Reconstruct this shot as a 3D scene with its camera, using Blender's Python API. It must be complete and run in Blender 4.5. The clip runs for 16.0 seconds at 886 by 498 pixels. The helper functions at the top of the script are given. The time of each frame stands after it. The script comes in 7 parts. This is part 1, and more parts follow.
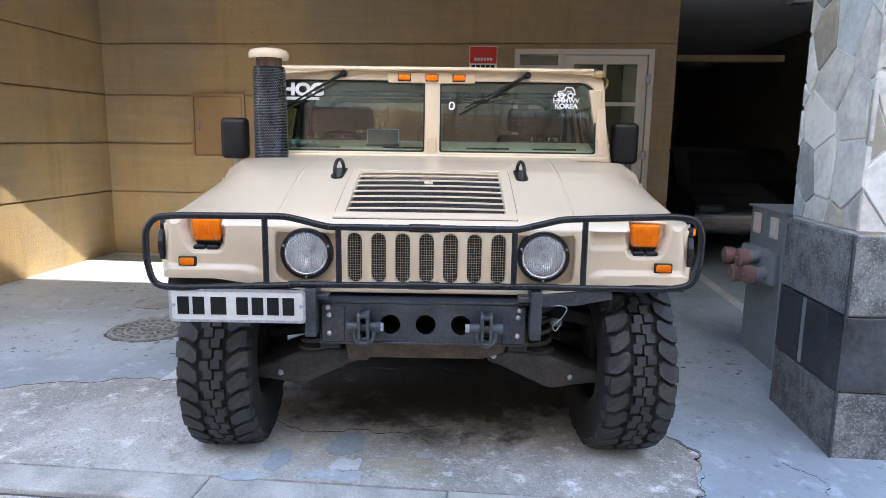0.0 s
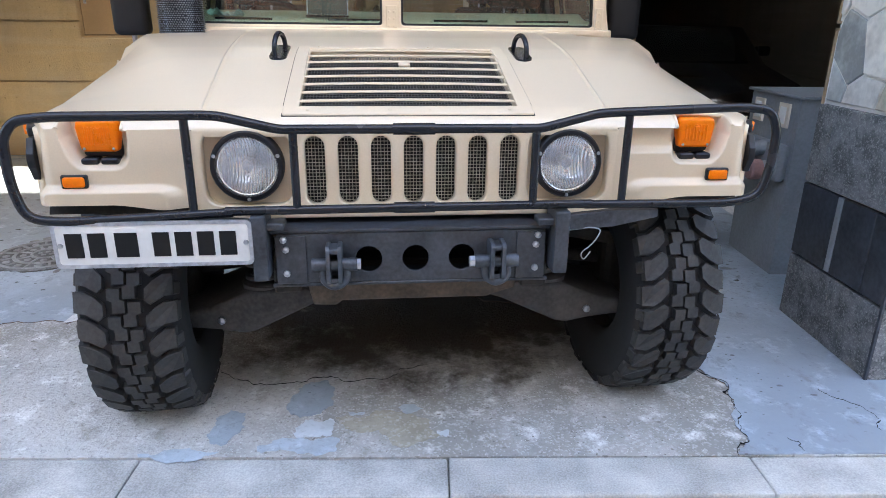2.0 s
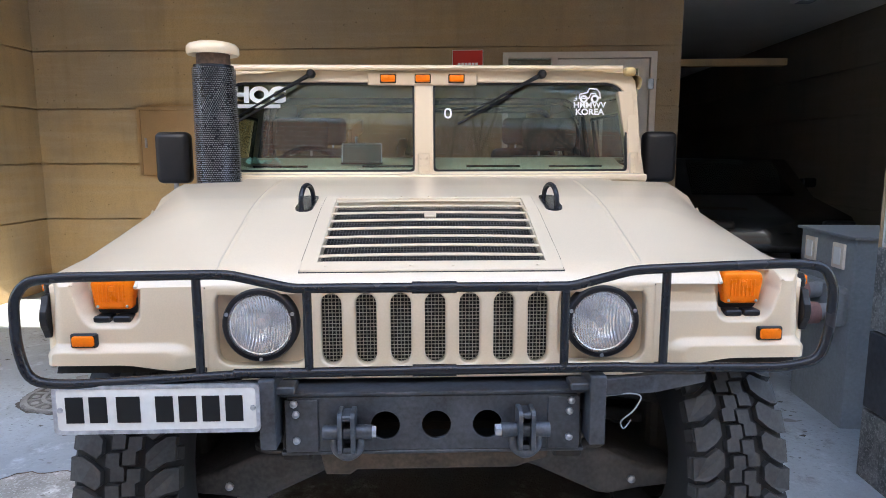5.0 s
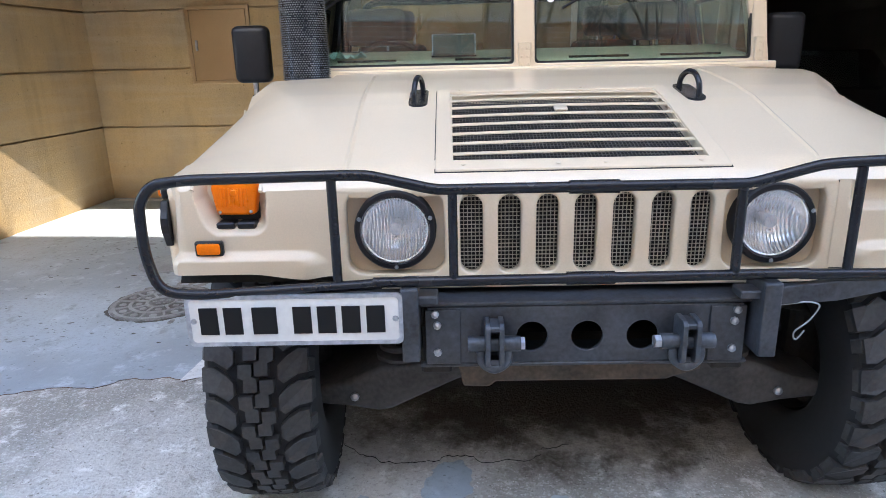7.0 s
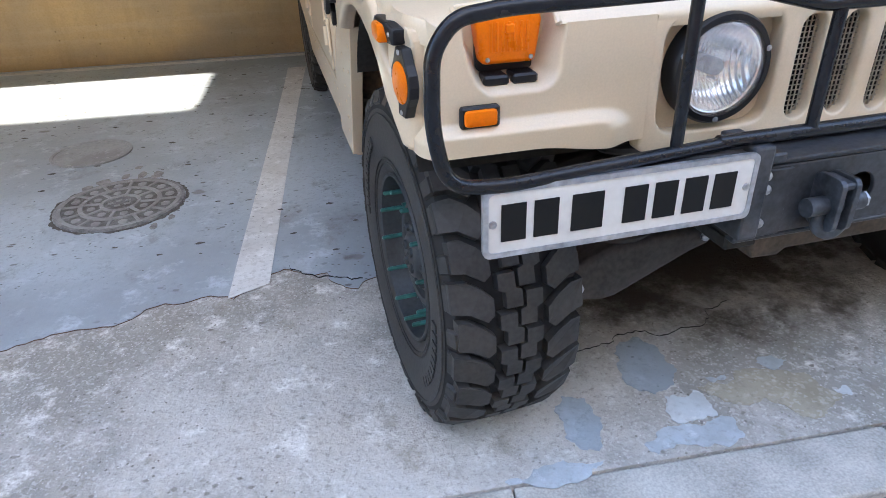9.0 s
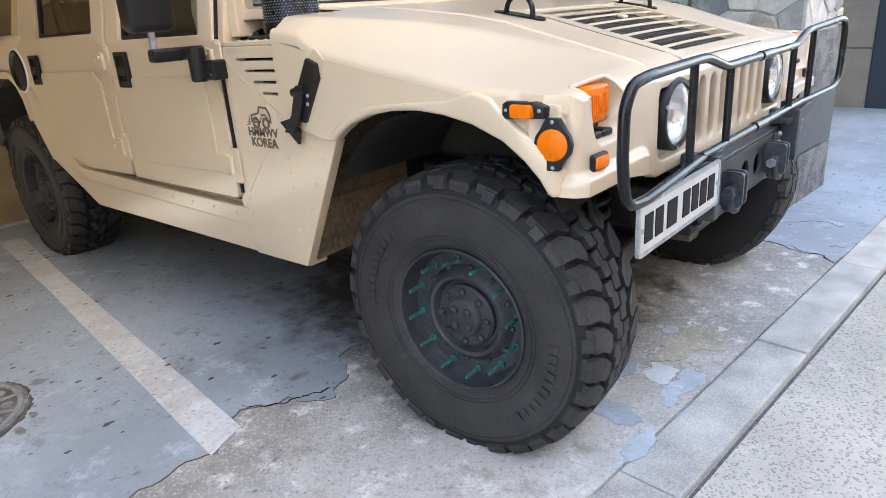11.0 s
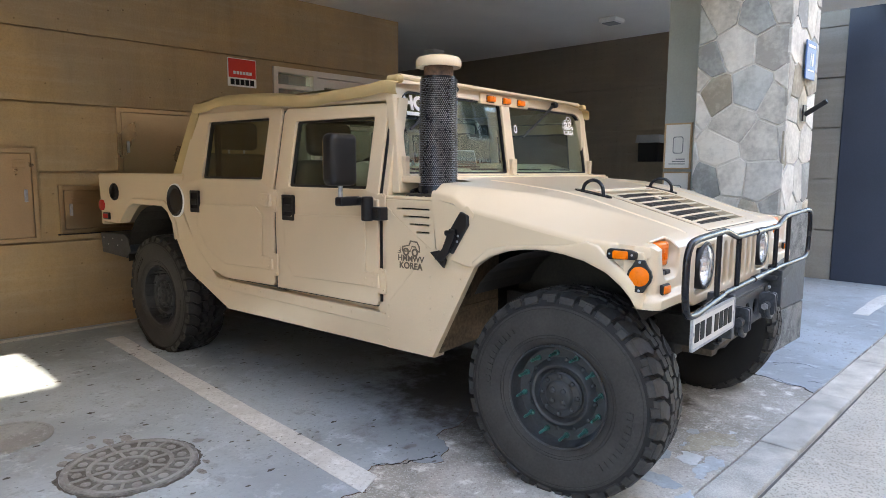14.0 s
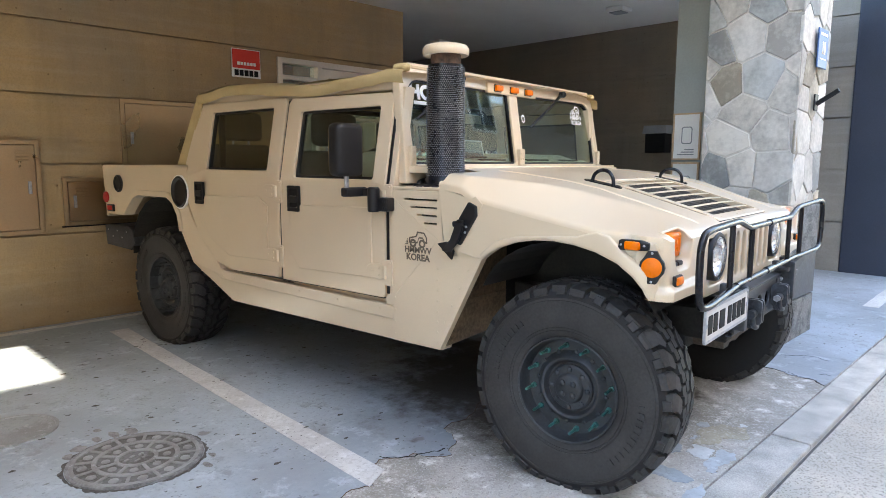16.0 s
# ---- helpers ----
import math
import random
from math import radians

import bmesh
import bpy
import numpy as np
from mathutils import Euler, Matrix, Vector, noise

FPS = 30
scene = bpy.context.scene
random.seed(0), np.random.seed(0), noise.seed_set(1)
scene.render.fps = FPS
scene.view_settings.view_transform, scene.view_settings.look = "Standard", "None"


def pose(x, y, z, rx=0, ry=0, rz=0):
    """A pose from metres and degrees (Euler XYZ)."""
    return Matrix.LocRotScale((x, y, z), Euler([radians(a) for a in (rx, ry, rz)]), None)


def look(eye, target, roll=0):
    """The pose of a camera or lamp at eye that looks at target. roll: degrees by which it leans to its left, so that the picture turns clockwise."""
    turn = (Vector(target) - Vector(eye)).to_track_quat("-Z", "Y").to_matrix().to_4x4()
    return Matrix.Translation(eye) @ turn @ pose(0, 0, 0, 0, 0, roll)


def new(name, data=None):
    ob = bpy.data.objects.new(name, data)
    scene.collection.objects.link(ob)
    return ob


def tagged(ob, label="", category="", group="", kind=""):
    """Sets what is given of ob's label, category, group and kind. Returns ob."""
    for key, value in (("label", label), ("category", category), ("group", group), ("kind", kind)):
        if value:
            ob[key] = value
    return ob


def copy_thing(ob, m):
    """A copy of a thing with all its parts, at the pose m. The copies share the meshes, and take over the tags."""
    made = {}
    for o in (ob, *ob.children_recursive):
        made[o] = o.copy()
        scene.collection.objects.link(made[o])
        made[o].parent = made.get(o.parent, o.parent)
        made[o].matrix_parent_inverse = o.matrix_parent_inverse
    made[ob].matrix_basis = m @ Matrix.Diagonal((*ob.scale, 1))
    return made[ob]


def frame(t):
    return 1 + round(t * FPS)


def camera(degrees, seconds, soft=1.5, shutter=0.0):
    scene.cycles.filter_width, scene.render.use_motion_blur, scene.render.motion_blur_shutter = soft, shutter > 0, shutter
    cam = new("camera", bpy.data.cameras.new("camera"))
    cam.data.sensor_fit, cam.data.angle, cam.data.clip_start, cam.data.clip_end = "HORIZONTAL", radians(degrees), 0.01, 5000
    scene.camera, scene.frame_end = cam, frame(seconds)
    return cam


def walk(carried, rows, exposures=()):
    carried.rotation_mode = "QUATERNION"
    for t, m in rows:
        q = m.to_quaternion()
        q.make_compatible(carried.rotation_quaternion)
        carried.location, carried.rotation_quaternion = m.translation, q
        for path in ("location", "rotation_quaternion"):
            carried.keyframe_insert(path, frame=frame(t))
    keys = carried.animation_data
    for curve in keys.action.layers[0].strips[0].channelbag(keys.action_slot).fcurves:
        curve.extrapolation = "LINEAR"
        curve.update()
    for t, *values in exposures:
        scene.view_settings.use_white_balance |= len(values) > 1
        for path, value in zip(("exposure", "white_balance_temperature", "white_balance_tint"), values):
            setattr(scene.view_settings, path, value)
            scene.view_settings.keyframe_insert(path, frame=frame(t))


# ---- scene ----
cam = camera(68.5, 16.0, 0.9)
PATH = [
    (0, (0.098, -3.011, 1.405), (0.079, -1.039, 1.072), 0.8),
    (0.5, (0.09, -2.832, 1.373), (0.04, -0.886, 0.911), -0.4),
    (1, (0.026, -2.621, 1.354), (-0.008, -0.713, 0.757), 1.3),
    (1.5, (-0.069, -2.437, 1.347), (0.096, -0.547, 0.713), 1.0),
    (2, (-0.109, -2.347, 1.348), (0.094, -0.47, 0.688), 0.7),
    (2.5, (-0.071, -2.294, 1.349), (0.101, -0.403, 0.722), 0.7),
    (3, (-0.041, -2.25, 1.346), (0.071, -0.357, 0.709), 0.0),
    (3.5, (-0.024, -2.232, 1.351), (0.058, -0.33, 0.74), -0.5),
    (4, (-0.01, -2.221, 1.389), (0.042, -0.27, 0.956), -0.7),
    (4.2, (-0.007, -2.216, 1.403), (0.041, -0.248, 1.051), -0.5),
    (6.3, (-0.085, -2.174, 1.418), (0.01, -0.195, 1.145), 0.4),
    (6.5, (-0.094, -2.147, 1.405), (-0.066, -0.176, 1.067), 0.1),
    (7, (-0.325, -2.038, 1.366), (-0.363, -0.121, 0.798), -1.4),
    (7.5, (-0.556, -1.951, 1.335), (-0.565, -0.113, 0.547), -4.1),
    (8, (-0.784, -1.782, 1.292), (-0.703, 0.019, 0.424), -3.7),
    (8.2, (-0.875, -1.722, 1.286), (-0.765, 0.049, 0.363), -2.6),
    (10.3, (-2.036, -1.261, 1.243), (-0.831, 0.064, 0.353), 0.3),
    (10.5, (-2.14, -1.248, 1.256), (-0.847, 0.041, 0.439), 0.9),
    (11, (-2.336, -1.168, 1.261), (-0.934, 0.087, 0.582), -4.2),
    (11.5, (-2.58, -1.083, 1.293), (-1.015, 0.04, 0.754), -0.3),
    (12, (-2.797, -1.163, 1.324), (-1.192, -0.049, 0.895), 0.3),
    (12.5, (-2.981, -1.287, 1.351), (-1.448, -0.04, 1.042), -0.7),
    (13, (-3.184, -1.34, 1.372), (-1.658, -0.073, 1.114), -0.5),
    (13.5, (-3.315, -1.344, 1.357), (-1.773, -0.096, 1.102), -0.6),
    (14, (-3.347, -1.333, 1.352), (-1.814, -0.072, 1.108), 0.3),
    (14.5, (-3.353, -1.325, 1.355), (-1.819, -0.067, 1.098), 0.6),
    (15, (-3.347, -1.329, 1.352), (-1.824, -0.067, 1.053), 0.3),
    (15.5, (-3.348, -1.319, 1.345), (-1.828, -0.056, 1.039), 0.3),
    (16, (-3.326, -1.295, 1.341), (-1.803, -0.026, 1.074), 0.2),
]
EXPOSURES = [(0.0, 2.97, 6350, 10), (4.0, 2.98, 6450, 10), (7.0, 2.93, 6250, 10), (8.0, 2.70, 6250, 10), (10.5, 3.2, 7000, 10), (12.5, 2.88, 7150, 10), (14.5, 3.0, 7050, 10), (16.0, 3.08, 6900, 9)]
walk(cam, [(t, look(eye, target, roll)) for t, eye, target, roll in PATH], EXPOSURES)

# ---- world, sun ----
BUILDING = pose(0, 0, 0, 0, 0, -4.75)          # the building stands a little askew to the parked truck
SUN_ELEV, SUN_SIDE = 38.3, 5.0                  # degrees up; degrees towards +u from straight out of the bay
world = bpy.data.worlds.new("world")
scene.world = world
world.use_nodes = True
wn = world.node_tree.nodes
sky = wn.new("ShaderNodeTexSky")
sky.sky_type, sky.sun_disc = "NISHITA", False
sky.sun_elevation, sky.sun_rotation = radians(SUN_ELEV), radians(180 + 4.75 - SUN_SIDE)
sky.air_density, sky.dust_density = 1.0, 1.5
world.node_tree.links.new(sky.outputs[0], wn["Background"].inputs[0])
wn["Background"].inputs[1].default_value = 0.15
sun = new("sun", bpy.data.lights.new("sun", "SUN"))
sun.data.energy, sun.data.angle, sun.data.color = 5.0, radians(0.5), (1.0, 0.89, 0.73)
a_side = radians(SUN_SIDE - 4.75)
sun_from = Vector((math.sin(a_side) * math.cos(radians(SUN_ELEV)), -math.cos(a_side) * math.cos(radians(SUN_ELEV)), math.sin(radians(SUN_ELEV))))
sun.matrix_world = look(sun_from * 30, (0, 0, 0))

# ---- materials ----
def mat(name, base, rough=0.6, metal=0.0, var=0.12, scale=3.0, fine=60.0, bump=0.0, bump_scale=None, spec=0.5, rvar=0.1, tint=None, rand=0.0, coat=0.0):
    """A surface with two scales of variation: large soft stains and fine grain, and relief."""
    m = bpy.data.materials.new(name)
    m.use_nodes = True
    nt = m.node_tree
    N, L = nt.nodes, nt.links
    b = N["Principled BSDF"]
    co = N.new("ShaderNodeTexCoord").outputs["Object"]
    big, small = N.new("ShaderNodeTexNoise"), N.new("ShaderNodeTexNoise")
    big.inputs["Scale"].default_value, big.inputs["Detail"].default_value = scale, 6
    small.inputs["Scale"].default_value, small.inputs["Detail"].default_value = fine, 4
    L.new(co, big.inputs["Vector"]), L.new(co, small.inputs["Vector"])
    mix = N.new("ShaderNodeMix"); mix.data_type = "FLOAT"; mix.inputs[0].default_value = 0.4
    L.new(big.outputs[0], mix.inputs[2]), L.new(small.outputs[0], mix.inputs[3])
    val = mix.outputs[0]
    if rand:
        oi = N.new("ShaderNodeObjectInfo")
        add = N.new("ShaderNodeMath"); add.operation = "MULTIPLY_ADD"
        L.new(oi.outputs["Random"], add.inputs[0]); add.inputs[1].default_value = rand
        sh = N.new("ShaderNodeMath"); sh.operation = "ADD"; sh.inputs[1].default_value = -rand / 2
        L.new(val, add.inputs[2]); L.new(add.outputs[0], sh.inputs[0]); val = sh.outputs[0]
    ramp = N.new("ShaderNodeValToRGB")
    lo = tuple(max(0, c * (1 - 2.2 * var)) for c in base)
    hi = tuple(min(1, c * (1 + 2.2 * var)) for c in (tint or base))
    ramp.color_ramp.elements[0].position, ramp.color_ramp.elements[1].position = 0.3, 0.7
    ramp.color_ramp.elements[0].color, ramp.color_ramp.elements[1].color = (*lo, 1), (*hi, 1)
    L.new(val, ramp.inputs[0]), L.new(ramp.outputs[0], b.inputs["Base Color"])
    rr = N.new("ShaderNodeMapRange")
    rr.inputs["To Min"].default_value, rr.inputs["To Max"].default_value = max(0.02, rough - rvar), min(1, rough + rvar)
    L.new(big.outputs[0], rr.inputs["Value"]), L.new(rr.outputs[0], b.inputs["Roughness"])
    b.inputs["Metallic"].default_value = metal
    b.inputs["Specular IOR Level"].default_value = spec
    b.inputs["Coat Weight"].default_value = coat
    if bump:
        bn = N.new("ShaderNodeBump")
        bn.inputs["Strength"].default_value, bn.inputs["Distance"].default_value = 1.0, bump
        if bump_scale:
            bt = N.new("ShaderNodeTexNoise")
            bt.inputs["Scale"].default_value, bt.inputs["Detail"].default_value = bump_scale, 5
            L.new(co, bt.inputs["Vector"]), L.new(bt.outputs[0], bn.inputs["Height"])
        else:
            L.new(small.outputs[0], bn.inputs["Height"])
        L.new(bn.outputs[0], b.inputs["Normal"])
    return m


def glass(name, tint, rough=0.0, ior=1.5):
    """A thin clear pane: it lets light straight through, tinted, and mirrors more at a slant."""
    m = bpy.data.materials.new(name)
    m.use_nodes = True
    N, L = m.node_tree.nodes, m.node_tree.links
    N.remove(N["Principled BSDF"])
    clear, gloss, slant, mix = N.new("ShaderNodeBsdfTransparent"), N.new("ShaderNodeBsdfGlossy"), N.new("ShaderNodeLayerWeight"), N.new("ShaderNodeMixShader")
    power, fres = N.new("ShaderNodeMath"), N.new("ShaderNodeMath")
    power.operation, fres.operation = "POWER", "MULTIPLY_ADD"
    f0 = ((ior - 1) / (ior + 1)) ** 2
    slant.inputs["Blend"].default_value, power.inputs[1].default_value = 0.5, 5.0
    fres.inputs[1].default_value, fres.inputs[2].default_value = 1 - f0, f0
    L.new(slant.outputs["Facing"], power.inputs[0]), L.new(power.outputs[0], fres.inputs[0])
    clear.inputs[0].default_value = (*tint, 1)
    gloss.inputs["Roughness"].default_value = rough
    L.new(fres.outputs[0], mix.inputs[0]), L.new(clear.outputs[0], mix.inputs[1]), L.new(gloss.outputs[0], mix.inputs[2])
    L.new(mix.outputs[0], N["Material Output"].inputs[0])
    return m


def ground_mat(name, base, stain, pale, speck, rough=0.82, blotch=1.0, speck_scale=110.0, speck_amount=0.35, bump=0.003, rvar=0.15, shade_stain=None, scuff=None, dirt=None):
    """Ground with broad stains, mid-sized blotches and single grains of aggregate."""
    m = bpy.data.materials.new(name)
    m.use_nodes = True
    N, L = m.node_tree.nodes, m.node_tree.links
    b = N["Principled BSDF"]
    co = N.new("ShaderNodeTexCoord").outputs["Object"]
    def tex(kind, scale, detail=6.0, rough_=0.6):
        n = N.new(kind)
        n.inputs["Scale"].default_value = scale
        if kind == "ShaderNodeTexNoise":
            n.inputs["Detail"].default_value, n.inputs["Roughness"].default_value = detail, rough_
        L.new(co, n.inputs["Vector"])
        return n
    def ramp(src, lo, hi):
        r = N.new("ShaderNodeMapRange")
        r.interpolation_type = "SMOOTHSTEP"
        r.inputs["From Min"].default_value, r.inputs["From Max"].default_value = lo, hi
        L.new(src, r.inputs["Value"])
        return r.outputs[0]
    def blend(fac, a, c):
        x = N.new("ShaderNodeMix")
        x.data_type = "RGBA"
        L.new(fac, x.inputs[0])
        for v, i in ((a, 6), (c, 7)):
            if isinstance(v, tuple):
                x.inputs[i].default_value = (*v, 1)
            else:
                L.new(v, x.inputs[i])
        return x.outputs[2]
    broad, mid, fine = tex("ShaderNodeTexNoise", 0.9 * blotch), tex("ShaderNodeTexNoise", 6.5 * blotch, 8, 0.7), tex("ShaderNodeTexNoise", 48, 5, 0.7)
    grain = tex("ShaderNodeTexVoronoi", speck_scale)
    sepc = N.new("ShaderNodeSeparateColor")
    L.new(grain.outputs["Color"], sepc.inputs[0])
    col = blend(ramp(broad.outputs[0], 0.42, 0.62), base, stain)
    col = blend(ramp(mid.outputs[0], 0.52, 0.70), col, pale)
    col = blend(ramp(fine.outputs[0], 0.50, 0.72), col, stain)
    sc = N.new("ShaderNodeMath")
    sc.operation = "MULTIPLY"
    sc.inputs[1].default_value = speck_amount
    L.new(ramp(sepc.outputs[0], 0.70, 0.95), sc.inputs[0])
    col = blend(sc.outputs[0], col, speck)
    if scuff:
        # dragged marks: noise drawn out along one way
        mp = N.new("ShaderNodeMapping")
        mp.inputs["Scale"].default_value, mp.inputs["Rotation"].default_value = (4.6, 3.2, 1.0), (0, 0, 0.7)
        L.new(co, mp.inputs["Vector"])
        sn = N.new("ShaderNodeTexNoise")
        sn.inputs["Scale"].default_value, sn.inputs["Detail"].default_value, sn.inputs["Roughness"].default_value = 1.6, 9, 0.72
        L.new(mp.outputs[0], sn.inputs["Vector"])
        k = N.new("ShaderNodeMath")
        k.operation = "MULTIPLY"
        k.inputs[1].default_value = 0.6
        L.new(ramp(sn.outputs[0], 0.54, 0.68), k.inputs[0])
        col = blend(k.outputs[0], col, scuff)
    for size, share, stretch, tone in dirt or ():
        # scattered crumbs and drops: round cells, only some of them marked
        mp = N.new("ShaderNodeMapping")
        mp.inputs["Scale"].default_value, mp.inputs["Rotation"].default_value = (size, size * stretch, size), (0, 0, 0.5)
        L.new(co, mp.inputs["Vector"])
        wob = N.new("ShaderNodeVectorMath")
        wob.operation = "MULTIPLY_ADD"
        wob.inputs[1].default_value = (0.35, 0.35, 0.35)
        L.new(tex("ShaderNodeTexNoise", size * 2.6, 4).outputs["Color"], wob.inputs[0]), L.new(mp.outputs[0], wob.inputs[2])
        vo = N.new("ShaderNodeTexVoronoi")
        vo.inputs["Scale"].default_value = 1.0
        L.new(wob.outputs[0], vo.inputs["Vector"])
        sv = N.new("ShaderNodeSeparateColor")
        L.new(vo.outputs["Color"], sv.inputs[0])
        near, k = N.new("ShaderNodeMath"), N.new("ShaderNodeMath")
        near.operation = k.operation = "MULTIPLY"
        patchy = ramp(tex("ShaderNodeTexNoise", 1.3, 3).outputs[0], 0.36, 0.58)
        L.new(ramp(vo.outputs["Distance"], 0.24, 0.13), near.inputs[0]), L.new(ramp(sv.outputs[0], 1 - share, 1 - share + 0.04), near.inputs[1])
        L.new(near.outputs[0], k.inputs[0]), L.new(patchy, k.inputs[1])
        col = blend(k.outputs[0], col, tone)
    if shade_stain:
        # a soft, broken oil stain round one place, deepened with the truck's painted shade
        (cx, cy, rx, ry), tone = shade_stain
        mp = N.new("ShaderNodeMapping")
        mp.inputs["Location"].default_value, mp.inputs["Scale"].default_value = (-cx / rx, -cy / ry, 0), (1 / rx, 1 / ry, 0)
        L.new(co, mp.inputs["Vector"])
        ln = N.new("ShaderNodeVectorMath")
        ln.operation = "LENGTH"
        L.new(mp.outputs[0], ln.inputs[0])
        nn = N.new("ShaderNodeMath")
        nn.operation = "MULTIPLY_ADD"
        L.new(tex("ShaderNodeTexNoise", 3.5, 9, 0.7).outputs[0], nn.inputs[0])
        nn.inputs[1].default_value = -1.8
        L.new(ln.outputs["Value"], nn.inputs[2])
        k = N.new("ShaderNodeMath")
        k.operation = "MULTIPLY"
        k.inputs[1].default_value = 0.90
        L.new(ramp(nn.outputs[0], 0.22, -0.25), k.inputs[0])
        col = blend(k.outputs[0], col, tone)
    L.new(col, b.inputs["Base Color"])
    rr = N.new("ShaderNodeMapRange")
    rr.inputs["To Min"].default_value, rr.inputs["To Max"].default_value = max(0.05, rough - rvar), min(1, rough + rvar)
    L.new(mid.outputs[0], rr.inputs["Value"]), L.new(rr.outputs[0], b.inputs["Roughness"])
    bn = N.new("ShaderNodeBump")
    bn.inputs["Distance"].default_value = bump
    ad = N.new("ShaderNodeMath")
    ad.operation = "ADD"
    L.new(fine.outputs[0], ad.inputs[0]), L.new(mid.outputs[0], ad.inputs[1])
    L.new(ad.outputs[0], bn.inputs["Height"]), L.new(bn.outputs[0], b.inputs["Normal"])
    return m


def concrete_mat(name, base, rough=0.85):
    """Board-cast concrete: broad tone, runs of water stain down the wall, pores and a grainy skin."""
    m = bpy.data.materials.new(name)
    m.use_nodes = True
    N, L = m.node_tree.nodes, m.node_tree.links
    b = N["Principled BSDF"]
    co = N.new("ShaderNodeTexCoord").outputs["Object"]
    def field(scale, detail, lo, hi, stretch=(1, 1, 1)):
        mp, n, r = N.new("ShaderNodeMapping"), N.new("ShaderNodeTexNoise"), N.new("ShaderNodeMapRange")
        mp.inputs["Scale"].default_value = stretch
        n.inputs["Scale"].default_value, n.inputs["Detail"].default_value, n.inputs["Roughness"].default_value = scale, detail, 0.65
        r.interpolation_type = "SMOOTHSTEP"
        r.inputs["From Min"].default_value, r.inputs["From Max"].default_value = lo, hi
        L.new(co, mp.inputs["Vector"]), L.new(mp.outputs[0], n.inputs["Vector"]), L.new(n.outputs[0], r.inputs["Value"])
        return r.outputs[0], n.outputs[0]
    def shade(col, fac, amount, tone):
        x, k = N.new("ShaderNodeMix"), N.new("ShaderNodeMath")
        x.data_type, k.operation, k.inputs[1].default_value = "RGBA", "MULTIPLY", amount
        L.new(fac, k.inputs[0]), L.new(k.outputs[0], x.inputs[0])
        if isinstance(col, tuple):
            x.inputs[6].default_value = (*col, 1)
        else:
            L.new(col, x.inputs[6])
        x.inputs[7].default_value = (*tone, 1)
        return x.outputs[2]
    grey = tuple(0.5 * c + 0.5 * sum(base) / 3 for c in base)
    broad, runs, boards, grain = field(0.8, 5, 0.35, 0.68), field(1.0, 6, 0.48, 0.72, (5.0, 5.0, 0.45)), field(1.0, 4, 0.46, 0.66, (0.7, 0.7, 11.0)), field(75, 5, 0.42, 0.66)
    col = shade(base, broad[0], 0.75, tuple(c * 0.74 for c in grey))
    col = shade(col, runs[0], 0.38, tuple(c * 0.55 for c in base))
    col = shade(col, boards[0], 0.22, tuple(min(1, c * 1.3) for c in grey))
    col = shade(col, grain[0], 0.32, tuple(c * 0.62 for c in base))
    pore, pr, sv, k = N.new("ShaderNodeTexVoronoi"), N.new("ShaderNodeMapRange"), N.new("ShaderNodeSeparateColor"), N.new("ShaderNodeMath")
    pore.inputs["Scale"].default_value = 16
    pr.inputs["From Min"].default_value, pr.inputs["From Max"].default_value = 0.15, 0.06
    sel = N.new("ShaderNodeMath")
    sel.operation, sel.inputs[1].default_value, k.operation = "GREATER_THAN", 0.72, "MULTIPLY"
    L.new(co, pore.inputs["Vector"]), L.new(pore.outputs["Distance"], pr.inputs["Value"]), L.new(pore.outputs["Color"], sv.inputs[0])
    L.new(sv.outputs[0], sel.inputs[0]), L.new(sel.outputs[0], k.inputs[0]), L.new(pr.outputs[0], k.inputs[1])
    col = shade(col, k.outputs[0], 0.6, tuple(c * 0.35 for c in base))
    L.new(col, b.inputs["Base Color"])
    b.inputs["Roughness"].default_value = rough
    bump, ad = N.new("ShaderNodeBump"), N.new("ShaderNodeMath")
    bump.inputs["Distance"].default_value = 0.004
    ad.operation = "SUBTRACT"
    L.new(grain[1], ad.inputs[0]), L.new(k.outputs[0], ad.inputs[1]), L.new(ad.outputs[0], bump.inputs["Height"]), L.new(bump.outputs[0], b.inputs["Normal"])
    return m


# dark brown under the truck: oil stain plus shade put into the floor colour
SHADE_STAIN = ((0.05, 0.84, 1.04, 0.95), (0.046, 0.032, 0.021))
FLOORC = ground_mat("worn_bare_concrete", (0.575, 0.553, 0.515), (0.32, 0.305, 0.275), (0.86, 0.85, 0.82), (0.66, 0.65, 0.63), 0.8, 1.3, 130, 0.45, 0.010, shade_stain=SHADE_STAIN, scuff=(0.26, 0.235, 0.19), dirt=((22, 0.22, 1.3, (0.25, 0.23, 0.20)), (55, 0.3, 1.0, (0.20, 0.185, 0.16)), (90, 0.3, 1.0, (0.74, 0.73, 0.70))))
PAINTED = ground_mat("grey_blue_floor_paint", (0.385, 0.447, 0.505), (0.29, 0.33, 0.37), (0.475, 0.54, 0.60), (0.22, 0.22, 0.22), 0.55, 1.0, 60, 0.06, 0.0018, 0.2, shade_stain=SHADE_STAIN, scuff=(0.20, 0.205, 0.21), dirt=((14, 0.30, 1.7, (0.13, 0.13, 0.135)), (34, 0.28, 1.6, (0.11, 0.11, 0.11)), (5, 0.16, 1.5, (0.20, 0.205, 0.21))))
STREET = ground_mat("aggregate_road", (0.55, 0.515, 0.45), (0.41, 0.39, 0.345), (0.56, 0.54, 0.48), (0.14, 0.13, 0.12), 0.85, 0.8, 150, 0.6, 0.004)

